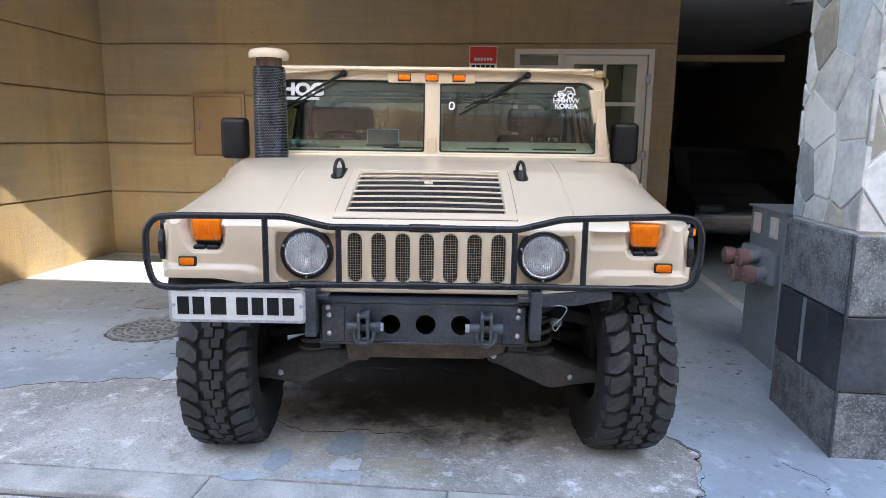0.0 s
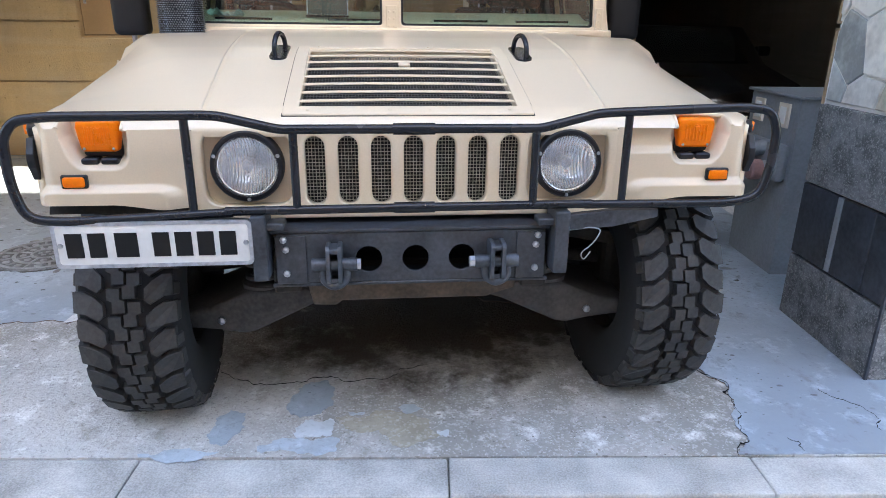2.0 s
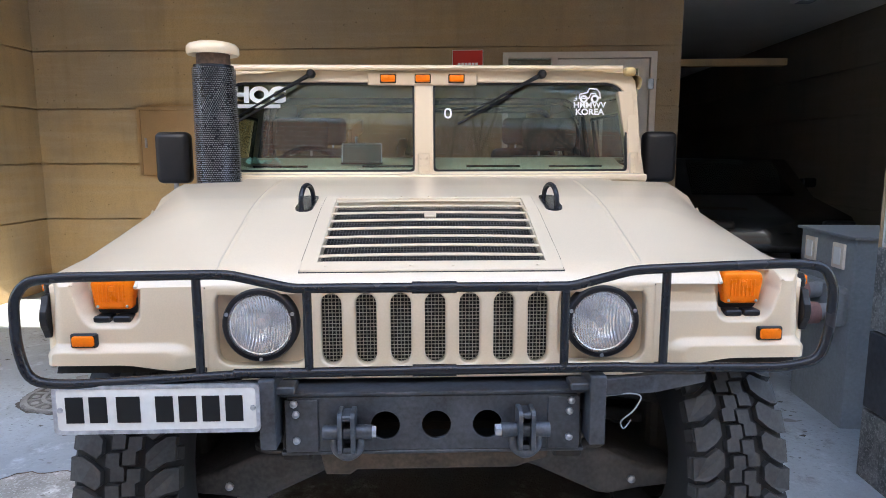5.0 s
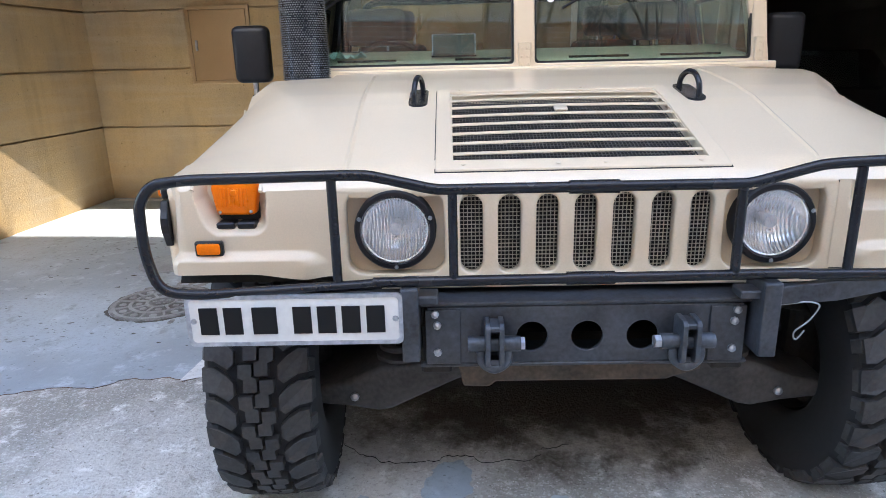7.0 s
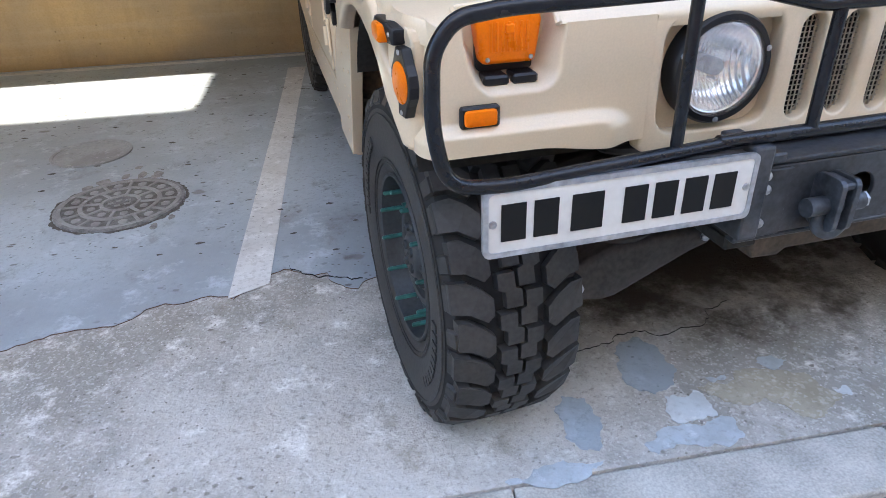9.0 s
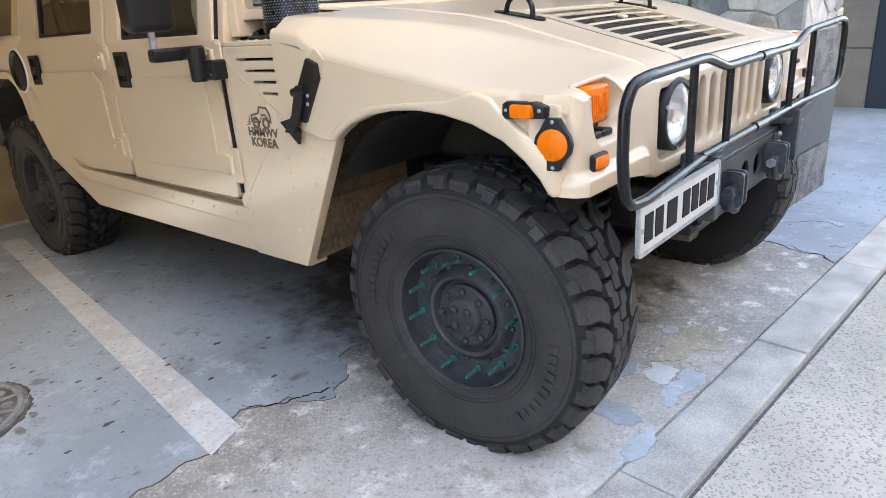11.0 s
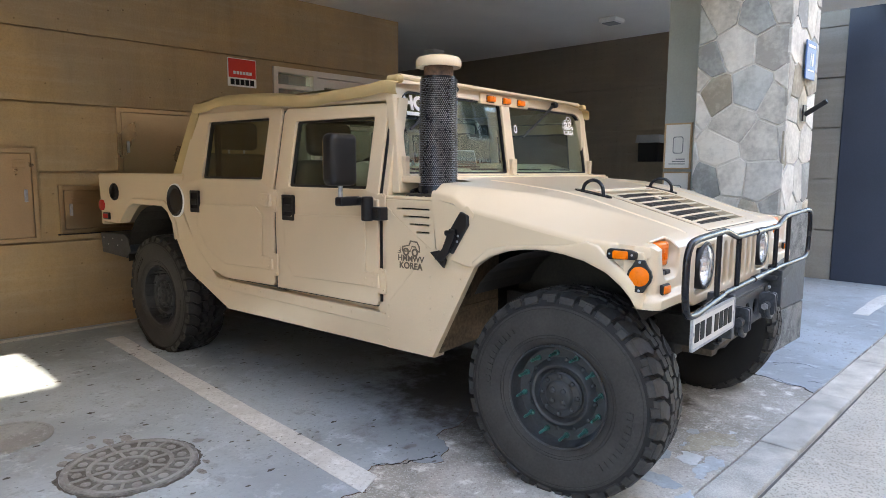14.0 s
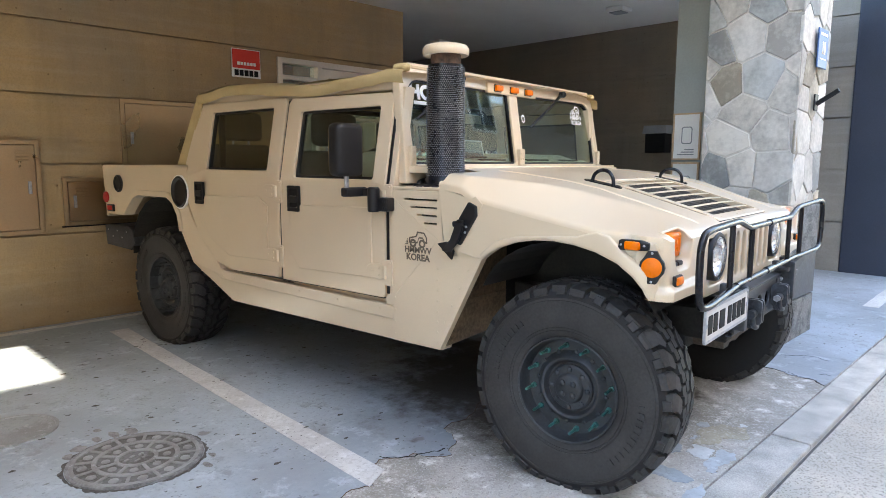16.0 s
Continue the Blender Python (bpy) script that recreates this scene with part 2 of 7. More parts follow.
TAN = mat("tan_paint", (0.653, 0.530, 0.374), 0.34, var=0.04, scale=1.6, fine=240, bump=0.00025, bump_scale=420, rvar=0.08, spec=0.5, coat=0.55)
TAN.node_tree.nodes["Principled BSDF"].inputs["Coat Roughness"].default_value = 0.14
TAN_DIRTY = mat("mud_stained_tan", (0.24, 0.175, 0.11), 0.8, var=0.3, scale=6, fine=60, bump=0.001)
TAN_D = mat("tan_canvas", (0.50, 0.38, 0.19), 0.9, var=0.08, scale=5, fine=500, bump=0.0006, bump_scale=700)
BLACK = mat("black_satin_paint", (0.010, 0.011, 0.015), 0.25, spec=0.35, var=0.2, scale=6, fine=90, bump=0.0003)
GUNMETAL = mat("worn_black_steel", (0.050, 0.055, 0.065), 0.5, metal=0.3, var=0.3, scale=9, fine=80, bump=0.0005)
PLASTIC = mat("black_plastic", (0.009, 0.009, 0.011), 0.42, spec=0.35, var=0.15, scale=20, fine=300, bump=0.0002)
# carcass rubber set darker, so the shade between the lugs is in its colour
RUBBER_GAP = mat("shaded_groove_rubber", (0.010, 0.010, 0.011), 0.8, var=0.2, scale=9)
RUBBER = mat("tyre_rubber", (0.021, 0.0205, 0.0215), 0.62, var=0.25, scale=7, fine=90, bump=0.0006, tint=(0.030, 0.0285, 0.028))
RIM = mat("dull_wheel_paint", (0.030, 0.033, 0.037), 0.55, var=0.3, scale=12, fine=90, bump=0.0004)
STEELBLUE = mat("worn_blue_grey_steel", (0.066, 0.074, 0.088), 0.45, metal=0.4, var=0.3, scale=11, fine=80, bump=0.0006)
GREEN = mat("green_studs", (0.028, 0.125, 0.110), 0.45, var=0.2, scale=30)
DARK = mat("dull_dark_brown", (0.024, 0.021, 0.018), 0.85, var=0.35, scale=8, fine=70, bump=0.001)
ARM = mat("dusty_brown_casting", (0.046, 0.041, 0.038), 0.65, var=0.35, scale=9, fine=70, bump=0.001)
RUSTY = mat("rusty_brown_steel", (0.075, 0.056, 0.041), 0.75, var=0.35, scale=9, fine=80, bump=0.001)
CONC_WALL = concrete_mat("board_cast_concrete", (0.47, 0.322, 0.155))
CEIL = mat("painted_ceiling", (0.76, 0.75, 0.72), 0.85, var=0.04, scale=1.5, fine=60, bump=0.0006)
KERB = mat("granite_kerb", (0.46, 0.445, 0.41), 0.8, var=0.2, scale=5, fine=160, bump=0.0022, bump_scale=120, rand=0.15)
LINE = ground_mat("worn_white_line", (0.68, 0.69, 0.69), (0.55, 0.55, 0.54), (0.78, 0.79, 0.80), (0.30, 0.30, 0.30), 0.75, 2.0, 70, 0.25, 0.002, dirt=((34, 0.30, 1.5, (0.16, 0.16, 0.16)), (70, 0.30, 1.4, (0.24, 0.24, 0.24))))
YELLOW = mat("yellow_road_paint", (0.60, 0.43, 0.10), 0.7, var=0.12, scale=6, fine=90)
STONE = mat("flagstone", (0.52, 0.505, 0.465), 0.75, var=0.16, scale=7, fine=34, bump=0.007, bump_scale=16, rand=0.4)
GROUT = mat("pale_grout", (0.66, 0.64, 0.60), 0.9, var=0.06, scale=10, bump=0.002)
GRANITE = ground_mat("rough_grey_granite", (0.20, 0.205, 0.205), (0.085, 0.09, 0.092), (0.34, 0.34, 0.33), (0.42, 0.42, 0.41), 0.75, 9.0, 150, 0.4, 0.004)
SLATE = mat("polished_dark_slate", (0.045, 0.05, 0.06), 0.35, var=0.35, scale=7, fine=40, bump=0.001)
STEEL = mat("brushed_steel_cabinet", (0.44, 0.32, 0.19), 0.30, metal=0.85, var=0.06, scale=2, fine=120)
GREYMETAL = mat("grey_painted_metal", (0.24, 0.26, 0.28), 0.5, var=0.1, scale=4, fine=60)
GREENGREY = mat("grey_green_sheet_metal", (0.36, 0.40, 0.39), 0.5, var=0.05, scale=3, fine=60)
NAVY = mat("navy_panel", (0.034, 0.044, 0.070), 0.5, var=0.08, scale=2, fine=60)
WHITE = mat("white_paint", (0.78, 0.78, 0.76), 0.55, var=0.03)
DOORFRAME = mat("beige_door_frame", (0.72, 0.64, 0.54), 0.5, var=0.04)
RED = mat("red_sign", (0.72, 0.035, 0.02), 0.5, var=0.03)
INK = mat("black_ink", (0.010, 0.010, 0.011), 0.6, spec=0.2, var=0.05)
DECAL = mat("white_decal", (0.85, 0.85, 0.84), 0.5, var=0.02)
DARKDECAL = mat("faded_brown_decal", (0.13, 0.10, 0.072), 0.5, var=0.1)
BLUE = mat("blue_plate", (0.06, 0.13, 0.32), 0.4, var=0.04)
AMBER = mat("amber_lens", (0.82, 0.175, 0.001), 0.3, var=0.06, scale=40, fine=300, bump=0.0004, spec=0.25)
REDLENS = mat("red_lens", (0.42, 0.03, 0.03), 0.25, var=0.06)
CHROME = mat("headlight_reflector", (0.93, 0.93, 0.94), 0.15, metal=1.0, var=0.02, rvar=0.03)
WRAP = mat("worn_expanded_metal", (0.14, 0.143, 0.15), 0.38, metal=0.5, var=0.45, scale=14, fine=160)
ZINC = mat("zinc_bolt", (0.42, 0.44, 0.48), 0.4, metal=0.8, var=0.15, scale=30)
SEAT = mat("dark_seat_fabric", (0.085, 0.08, 0.068), 0.9, var=0.15, scale=20)
SCREEN = mat("dark_screen", (0.045, 0.055, 0.058), 0.35, var=0.08)
DASH = mat("olive_dash", (0.46, 0.47, 0.38), 0.7, var=0.08)
PALECLOTH = mat("pale_green_mask_cloth", (0.45, 0.68, 0.66), 0.8, var=0.06)
GREYWALL = concrete_mat("grey_cast_concrete", (0.36, 0.325, 0.27))
# same cast concrete, with the passage's shade put into a darker base
DIMWALL = concrete_mat("shade_toned_concrete", (0.24, 0.20, 0.145))
OCHRE = mat("ochre_render", (0.62, 0.53, 0.40), 0.85, var=0.1, scale=1.5, fine=40)
PINKCAP = mat("faded_red_cap", (0.28, 0.16, 0.15), 0.6, var=0.12, scale=20)
BARK = mat("dark_bark", (0.11, 0.085, 0.065), 0.9, var=0.3, scale=14, bump=0.004)
BROWNROD = mat("rusty_iron", (0.12, 0.07, 0.045), 0.85, var=0.3, scale=15, bump=0.001)
GLASS_W = glass("windscreen_glass", (0.81, 0.87, 0.82), 0.0, 1.68)
GLASS_S = glass("side_glass", (0.86, 0.89, 0.84), 0.0, 1.6)
GLASS_D = glass("door_glass", (0.70, 0.76, 0.72))
LENS = glass("headlight_glass", (0.98, 0.98, 0.98), 0.02)
# fluted headlight: fine upright ribs
nt = CHROME.node_tree
wv, tcl, bpn = nt.nodes.new("ShaderNodeTexWave"), nt.nodes.new("ShaderNodeTexCoord"), nt.nodes.new("ShaderNodeBump")
wv.bands_direction = "X"
wv.inputs["Scale"].default_value = 38
bpn.inputs["Distance"].default_value = 0.0005
nt.links.new(tcl.outputs["Object"], wv.inputs["Vector"]), nt.links.new(wv.outputs["Fac"], bpn.inputs["Height"]), nt.links.new(bpn.outputs[0], nt.nodes["Principled BSDF"].inputs["Normal"])
MESH = mat("dusty_mesh_wire", (0.34, 0.31, 0.26), 0.6, var=0.2, scale=30)
VENTMESH = mat("dull_expanded_metal", (0.07, 0.062, 0.052), 0.6, var=0.25, scale=30)
MIRROR = mat("mirror_silver", (0.9, 0.9, 0.9), 0.03, metal=1.0, var=0.0, rvar=0.01)
PLATEWHITE = mat("dusty_white_plate", (0.62, 0.62, 0.61), 0.5, var=0.05, scale=9)
COVERPAINT = ground_mat("painted_cover_metal", (0.31, 0.33, 0.35), (0.22, 0.23, 0.235), (0.40, 0.42, 0.44), (0.15, 0.15, 0.15), 0.6, 3.0, 60, 0.1, 0.002)
WORNPAINT = ground_mat("pale_blue_paint_remains", (0.47, 0.53, 0.58), (0.33, 0.36, 0.38), (0.62, 0.67, 0.71), (0.6, 0.6, 0.6), 0.6, 3.0, 60, 0.1, 0.002)
FLAKEWHITE = ground_mat("whitish_paint_remains", (0.60, 0.64, 0.66), (0.46, 0.49, 0.50), (0.74, 0.76, 0.77), (0.6, 0.6, 0.6), 0.6, 3.0, 60, 0.1, 0.002)
GRIT = mat("dark_grit", (0.09, 0.085, 0.08), 0.85, var=0.3, scale=40)
CASTPAINT = ground_mat("worn_painted_casting", (0.30, 0.31, 0.315), (0.20, 0.20, 0.195), (0.38, 0.40, 0.41), (0.12, 0.11, 0.10), 0.6, 5.0, 60, 0.12, 0.002)
CASTDARK = ground_mat("dark_sunken_casting", (0.16, 0.163, 0.165), (0.085, 0.08, 0.075), (0.26, 0.27, 0.275), (0.07, 0.065, 0.06), 0.75, 6.0, 60, 0.2, 0.002)
SCUFF = mat("scuffed_bare_floor", (0.235, 0.235, 0.23), 0.8, var=0.25, scale=25, fine=120)
IRON = mat("worn_cast_iron", (0.20, 0.205, 0.21), 0.7, var=0.3, scale=18, fine=90, bump=0.001)
# pressed glass lens: white diffuse and painted rib stripes stand in for scattered light
nt = LENS.node_tree
out, sc = nt.nodes["Material Output"], nt.nodes.new("ShaderNodeBsdfDiffuse")
sc.inputs["Color"].default_value = (0.92, 0.93, 0.94, 1)
both = nt.nodes.new("ShaderNodeMixShader")
both.inputs[0].default_value = 0.22
st, tcs, rmp = nt.nodes.new("ShaderNodeTexWave"), nt.nodes.new("ShaderNodeTexCoord"), nt.nodes.new("ShaderNodeValToRGB")
st.bands_direction, st.inputs["Scale"].default_value = "X", 48
st.inputs["Distortion"].default_value = 0.15
rmp.color_ramp.elements[0].color, rmp.color_ramp.elements[1].color = (0.66, 0.67, 0.69, 1), (1.0, 1.0, 1.0, 1)
nt.links.new(tcs.outputs["Object"], st.inputs["Vector"]), nt.links.new(st.outputs["Fac"], rmp.inputs[0]), nt.links.new(rmp.outputs[0], sc.inputs["Color"])
nt.links.new(out.inputs[0].links[0].from_socket, both.inputs[1]), nt.links.new(sc.outputs[0], both.inputs[2]), nt.links.new(both.outputs[0], out.inputs[0])

# ---- mesh helpers ----
def part(name, bm, material, parent=None, label="", smooth=False, at=None):
    """Links a bmesh as one mesh object, under a thing or part if one is given."""
    if isinstance(bm, tuple):
        bm, places, turn = bm
    else:
        places = None
    me = bpy.data.meshes.new(name)
    bmesh.ops.recalc_face_normals(bm, faces=bm.faces)
    bm.to_mesh(me)
    bm.free()
    if smooth:
        for p in me.polygons:
            p.use_smooth = True
        me.set_sharp_from_angle(angle=radians(38))
    for m in material if isinstance(material, (list, tuple)) else (material,):
        me.materials.append(m)
    if places:
        for p in places:
            ob = new(name, me)
            ob.parent, ob.matrix_basis = parent, Matrix.Translation(p) @ turn
        return ob
    ob = new(name, me)
    if parent is not None:
        ob.parent = parent
    if at is not None:
        ob.matrix_basis = at
    if label:
        ob["label"] = label
    return ob


def stuff(ob):
    return tagged(ob, kind="stuff")


def thing(name, label, category, m=None, group="", kind=""):
    ob = new(name)
    ob.empty_display_size = 0.1
    if m is not None:
        ob.matrix_basis = m
    return tagged(ob, label, category, group, kind)


def box(bm, x0, x1, y0, y1, z0, z1, bevel=0.0, seg=1, m=None):
    r = bmesh.ops.create_cube(bm, size=1)
    vs = r["verts"]
    for v in vs:
        v.co = Vector(((x0 + x1) / 2 + v.co.x * (x1 - x0), (y0 + y1) / 2 + v.co.y * (y1 - y0), (z0 + z1) / 2 + v.co.z * (z1 - z0)))
    if bevel:
        es = list({e for v in vs for e in v.link_edges})
        r = bmesh.ops.bevel(bm, geom=es, offset=bevel, segments=seg, profile=0.5, affect="EDGES")
        vs = list({v for f in r["faces"] for v in f.verts} | {v for v in vs if v.is_valid})
    if m is not None:
        bmesh.ops.transform(bm, matrix=m, verts=vs)
    return bm


def B(*a, **k):
    return box(bmesh.new(), *a, **k)


def tube(bm, pts, r, seg=10, closed=False):
    """A round tube along points; r may be a list."""
    pts = [Vector(p) for p in pts]
    n = len(pts)
    rings, prev = [], None
    for i, p in enumerate(pts):
        if closed:
            d = pts[(i + 1) % n] - pts[i - 1]
        else:
            d = pts[min(i + 1, n - 1)] - pts[max(i - 1, 0)]
        d.normalize()
        if prev is None:
            ref = Vector((0, 0, 1)) if abs(d.z) < 0.9 else Vector((1, 0, 0))
            a = d.cross(ref).normalized()
        else:
            a = (prev - d * prev.dot(d)).normalized()
        prev = a
        b = d.cross(a)
        rr = r[i] if isinstance(r, (list, tuple)) else r
        rings.append([bm.verts.new(p + (a * math.cos(2 * math.pi * k / seg) + b * math.sin(2 * math.pi * k / seg)) * rr) for k in range(seg)])
    for i in range(n if closed else n - 1):
        A, C = rings[i], rings[(i + 1) % n]
        for k in range(seg):
            bm.faces.new((A[k], A[(k + 1) % seg], C[(k + 1) % seg], C[k]))
    if not closed:
        bm.faces.new(rings[0][::-1]), bm.faces.new(rings[-1])
    return bm


def T(pts, r, seg=10, closed=False):
    return tube(bmesh.new(), pts, r, seg, closed)


def rounded(pts, rad, n=4):
    """A path with its corners rounded."""
    pts = [Vector(p) for p in pts]
    out = [pts[0]]
    for i in range(1, len(pts) - 1):
        a, b, c = pts[i - 1], pts[i], pts[i + 1]
        d = min(rad, (a - b).length * 0.45, (c - b).length * 0.45)
        p, q = b + (a - b).normalized() * d, b + (c - b).normalized() * d
        for k in range(n + 1):
            t = k / n
            out.append(p * (1 - t) ** 2 + b * 2 * t * (1 - t) + q * t * t)
    out.append(pts[-1])
    return out


def lathe(bm, prof, m=None, seg=32):
    """Turns a profile of (radius, height) about the z axis, then moves it by m."""
    rings, vs = [], []
    for r, h in prof:
        if r < 1e-6:
            rings.append([bm.verts.new((0, 0, h))])
        else:
            rings.append([bm.verts.new((r * math.cos(2 * math.pi * k / seg), r * math.sin(2 * math.pi * k / seg), h)) for k in range(seg)])
        vs += rings[-1]
    for A, C in zip(rings, rings[1:]):
        for k in range(seg):
            f = [A[k % len(A)], A[(k + 1) % len(A)], C[(k + 1) % len(C)], C[k % len(C)]]
            f = list(dict.fromkeys(f))
            if len(f) > 2:
                bm.faces.new(f)
    if m is not None:
        bmesh.ops.transform(bm, matrix=m, verts=vs)
    return bm


def La(prof, m=None, seg=32):
    return lathe(bmesh.new(), prof, m, seg)


def prism(bm, poly, axis, lo, hi, bevel=0.0, seg=1):
    """Extrudes a polygon of 2D points along an axis (x: points are y,z; y: x,z; z: x,y)."""
    def at(p, h):
        return {"x": (h, p[0], p[1]), "y": (p[0], h, p[1]), "z": (p[0], p[1], h)}[axis]
    A, C = [bm.verts.new(at(p, lo)) for p in poly], [bm.verts.new(at(p, hi)) for p in poly]
    n = len(poly)
    fs = [bm.faces.new(A), bm.faces.new(C[::-1])]
    for k in range(n):
        fs.append(bm.faces.new((A[k], C[k], C[(k + 1) % n], A[(k + 1) % n])))
    if bevel:
        bmesh.ops.recalc_face_normals(bm, faces=fs)
        es = list({e for f in fs for e in f.edges})
        bmesh.ops.bevel(bm, geom=es, offset=bevel, segments=seg, profile=0.5, affect="EDGES", clamp_overlap=True)
    return bm


def structure(name, bm, material, label, category, m=None, smooth=False):
    return tagged(part(name, bm, material, None, "", smooth, BUILDING if m is None else m), label, category, "", "structure")


ALONG_Y = pose(0, 0, 0, 90, 0, 0)      # turns +z to -y
ALONG_X = pose(0, 0, 0, 0, -90, 0)     # turns +z to -x

# ---- the bay ----
V_BACK, U_LEFT, U_END, CEIL_Z, V_FRONT = 4.365, -4.31, 2.13, 3.08, -0.07
COURSES = (0.0, 0.745, 1.31, 1.86, 2.43, 3.08)


def course_wall(name, u0, u1, v0, v1, label, holes=(), along="u", top=COURSES, material=None):
    """A concrete wall cast in courses, with a recessed joint between them; holes: (from, to, z0, z1)."""
    core = bmesh.new()
    w = thing(name, label, "wall", BUILDING, kind="structure")
    def piece(bm, a0, a1, z0, z1, inset):
        if a1 - a0 < 0.01 or z1 - z0 < 0.01:
            return
        if along == "u":
            box(bm, a0, a1, v0 + inset, v1, z0, z1)
        else:
            box(bm, u0 if u0 > u1 - 1 and inset == 0 else u0, u1, a0, a1, z0, z1)
    lo, hi = (u0, u1) if along == "u" else (v0, v1)
    for z0, z1 in zip(top, top[1:]):
        bm = bmesh.new()
        a, b = z0 + (0.008 if z0 > 0 else 0), z1 - (0.008 if z1 < top[-1] else 0)
        cuts = [(lo, hi, a, b)]
        for h0, h1, hz0, hz1 in holes:
            out = []
            for c0, c1, d0, d1 in cuts:
                if hz1 <= d0 or hz0 >= d1 or h1 <= c0 or h0 >= c1:
                    out.append((c0, c1, d0, d1))
                    continue
                out += [(c0, h0, d0, d1), (h1, c1, d0, d1), (max(c0, h0), min(c1, h1), max(d0, hz1), d1), (max(c0, h0), min(c1, h1), d0, min(d1, hz0))]
            cuts = out
        for c0, c1, d0, d1 in cuts:
            piece(bm, c0, c1, d0, d1, 0)
        part("panel", bm, material or CONC_WALL, w)
    # the joints, set back
    bm = bmesh.new()
    for z in top[1:-1]:
        spans = [(lo, hi)]
        for h0, h1, hz0, hz1 in holes:
            if hz0 < z < hz1:
                spans = [(lo, h0), (h1, hi)]
        for c0, c1 in spans:
            if along == "u":
                box(bm, c0, c1, v0 + 0.028, v1 - 0.028, z - 0.008, z + 0.008)
            else:
                box(bm, u0 + 0.028, u1 - 0.028, c0, c1, z - 0.008, z + 0.008)
    part("joint", bm, material or CONC_WALL, w)
    return w


wall_back = course_wall("wall_back", U_LEFT - 0.2, U_END, V_BACK, V_BACK + 0.22, "ochre-grey concrete back wall cast in wide courses", holes=((0.417, 1.9, 0.0, 2.38),))
wall_left = course_wall("wall_left", U_LEFT - 0.2, U_LEFT, V_FRONT, V_BACK, "ochre-grey concrete side wall with recessed joints", along="v")
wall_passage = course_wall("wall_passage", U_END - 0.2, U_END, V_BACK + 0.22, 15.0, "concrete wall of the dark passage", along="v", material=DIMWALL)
wall_right = course_wall("wall_right", 4.8, 5.0, 1.0, 15.0, "concrete wall of the right-hand bay with its shade coloured in", along="v", material=DIMWALL)
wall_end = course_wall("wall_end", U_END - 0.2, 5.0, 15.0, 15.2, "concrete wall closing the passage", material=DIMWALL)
wall_side_return = course_wall("wall_return", 5.0, 6.1, 1.4, 1.6, "concrete wall that steps back beside the navy gate", material=GREYWALL)
wall_gate = course_wall("wall_gate", 5.9, 6.1, 0.53, 1.4, "grey concrete wall beside the navy gate", along="v", material=GREYWALL, top=(0.0, 0.62, 1.26, 1.88, 2.48, 3.08, 3.7, 4.4))
structure("ceiling", B(U_LEFT - 0.2, 5.0, V_FRONT, 15.2, CEIL_Z, CEIL_Z + 0.2), CEIL, "white painted concrete ceiling of the parking bay", "ceiling")
structure("facade", B(U_LEFT - 0.2, 7.2, V_FRONT, 0.25, CEIL_Z + 0.2, 4.4), CONC_WALL, "concrete facade above the parking bay", "wall")
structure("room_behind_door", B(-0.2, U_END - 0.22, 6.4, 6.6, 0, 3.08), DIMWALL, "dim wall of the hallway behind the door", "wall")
structure("ground", B(-60, 60, -60, 60, -0.35, -0.03), STREET, "exposed-aggregate concrete street surface", "ground")
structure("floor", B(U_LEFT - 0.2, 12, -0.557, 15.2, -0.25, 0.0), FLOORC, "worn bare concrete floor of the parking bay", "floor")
structure("navy_gate", B(5.88, 6.02, -0.40, 0.525, -0.02, 4.4, 0.01), NAVY, "tall navy blue metal gate panel", "gate")

# ---- plates with openings ----
def plate(outer, holes, axis, lo, hi, bevel=0.0, warp=None, seg=2):
    """A flat plate with openings, cut from 2D outlines and given thickness along an axis."""
    bm = bmesh.new()
    def at(p, h):
        return {"x": (h, p[0], p[1]), "y": (p[0], h, p[1]), "z": (p[0], p[1], h)}[axis]
    es = []
    for loop in [outer, *holes]:
        vs = [bm.verts.new(at(p, lo)) for p in loop]
        es += [bm.edges.new((vs[k], vs[(k + 1) % len(vs)])) for k in range(len(vs))]
    bmesh.ops.triangle_fill(bm, use_beauty=True, use_dissolve=False, edges=es)
    r = bmesh.ops.extrude_face_region(bm, geom=list(bm.faces))
    d = Vector(at((0, 0), hi - lo))
    bmesh.ops.translate(bm, vec=d, verts=[g for g in r["geom"] if isinstance(g, bmesh.types.BMVert)])
    bmesh.ops.recalc_face_normals(bm, faces=bm.faces)
    if bevel:
        sharp = [e for e in bm.edges if len(e.link_faces) == 2 and e.calc_face_angle(0) > radians(60)]
        bmesh.ops.bevel(bm, geom=sharp, offset=bevel, segments=seg, profile=0.5, affect="EDGES", clamp_overlap=True)
    if warp:
        for v in bm.verts:
            v.co = warp(v.co)
    return bm


def stadium(cx, cy, w, h, n=7):
    r, out = w / 2, []
    for k in range(n + 1):
        a = math.pi * k / n
        out.append((cx + r * math.cos(a), cy + h / 2 - r + r * math.sin(a)))
    for k in range(n + 1):
        a = math.pi + math.pi * k / n
        out.append((cx + r * math.cos(a), cy - h / 2 + r + r * math.sin(a)))
    return out


def circle(cx, cy, r, n=24, start=0.0):
    return [(cx + r * math.cos(start + 2 * math.pi * k / n), cy + r * math.sin(start + 2 * math.pi * k / n)) for k in range(n)]


def rrect(x0, x1, y0, y1, r, n=4):
    out = []
    for cx, cy, a0 in ((x1 - r, y1 - r, 0), (x0 + r, y1 - r, 90), (x0 + r, y0 + r, 180), (x1 - r, y0 + r, 270)):
        for k in range(n + 1):
            a = radians(a0 + 90 * k / n)
            out.append((cx + r * math.cos(a), cy + r * math.sin(a)))
    return out


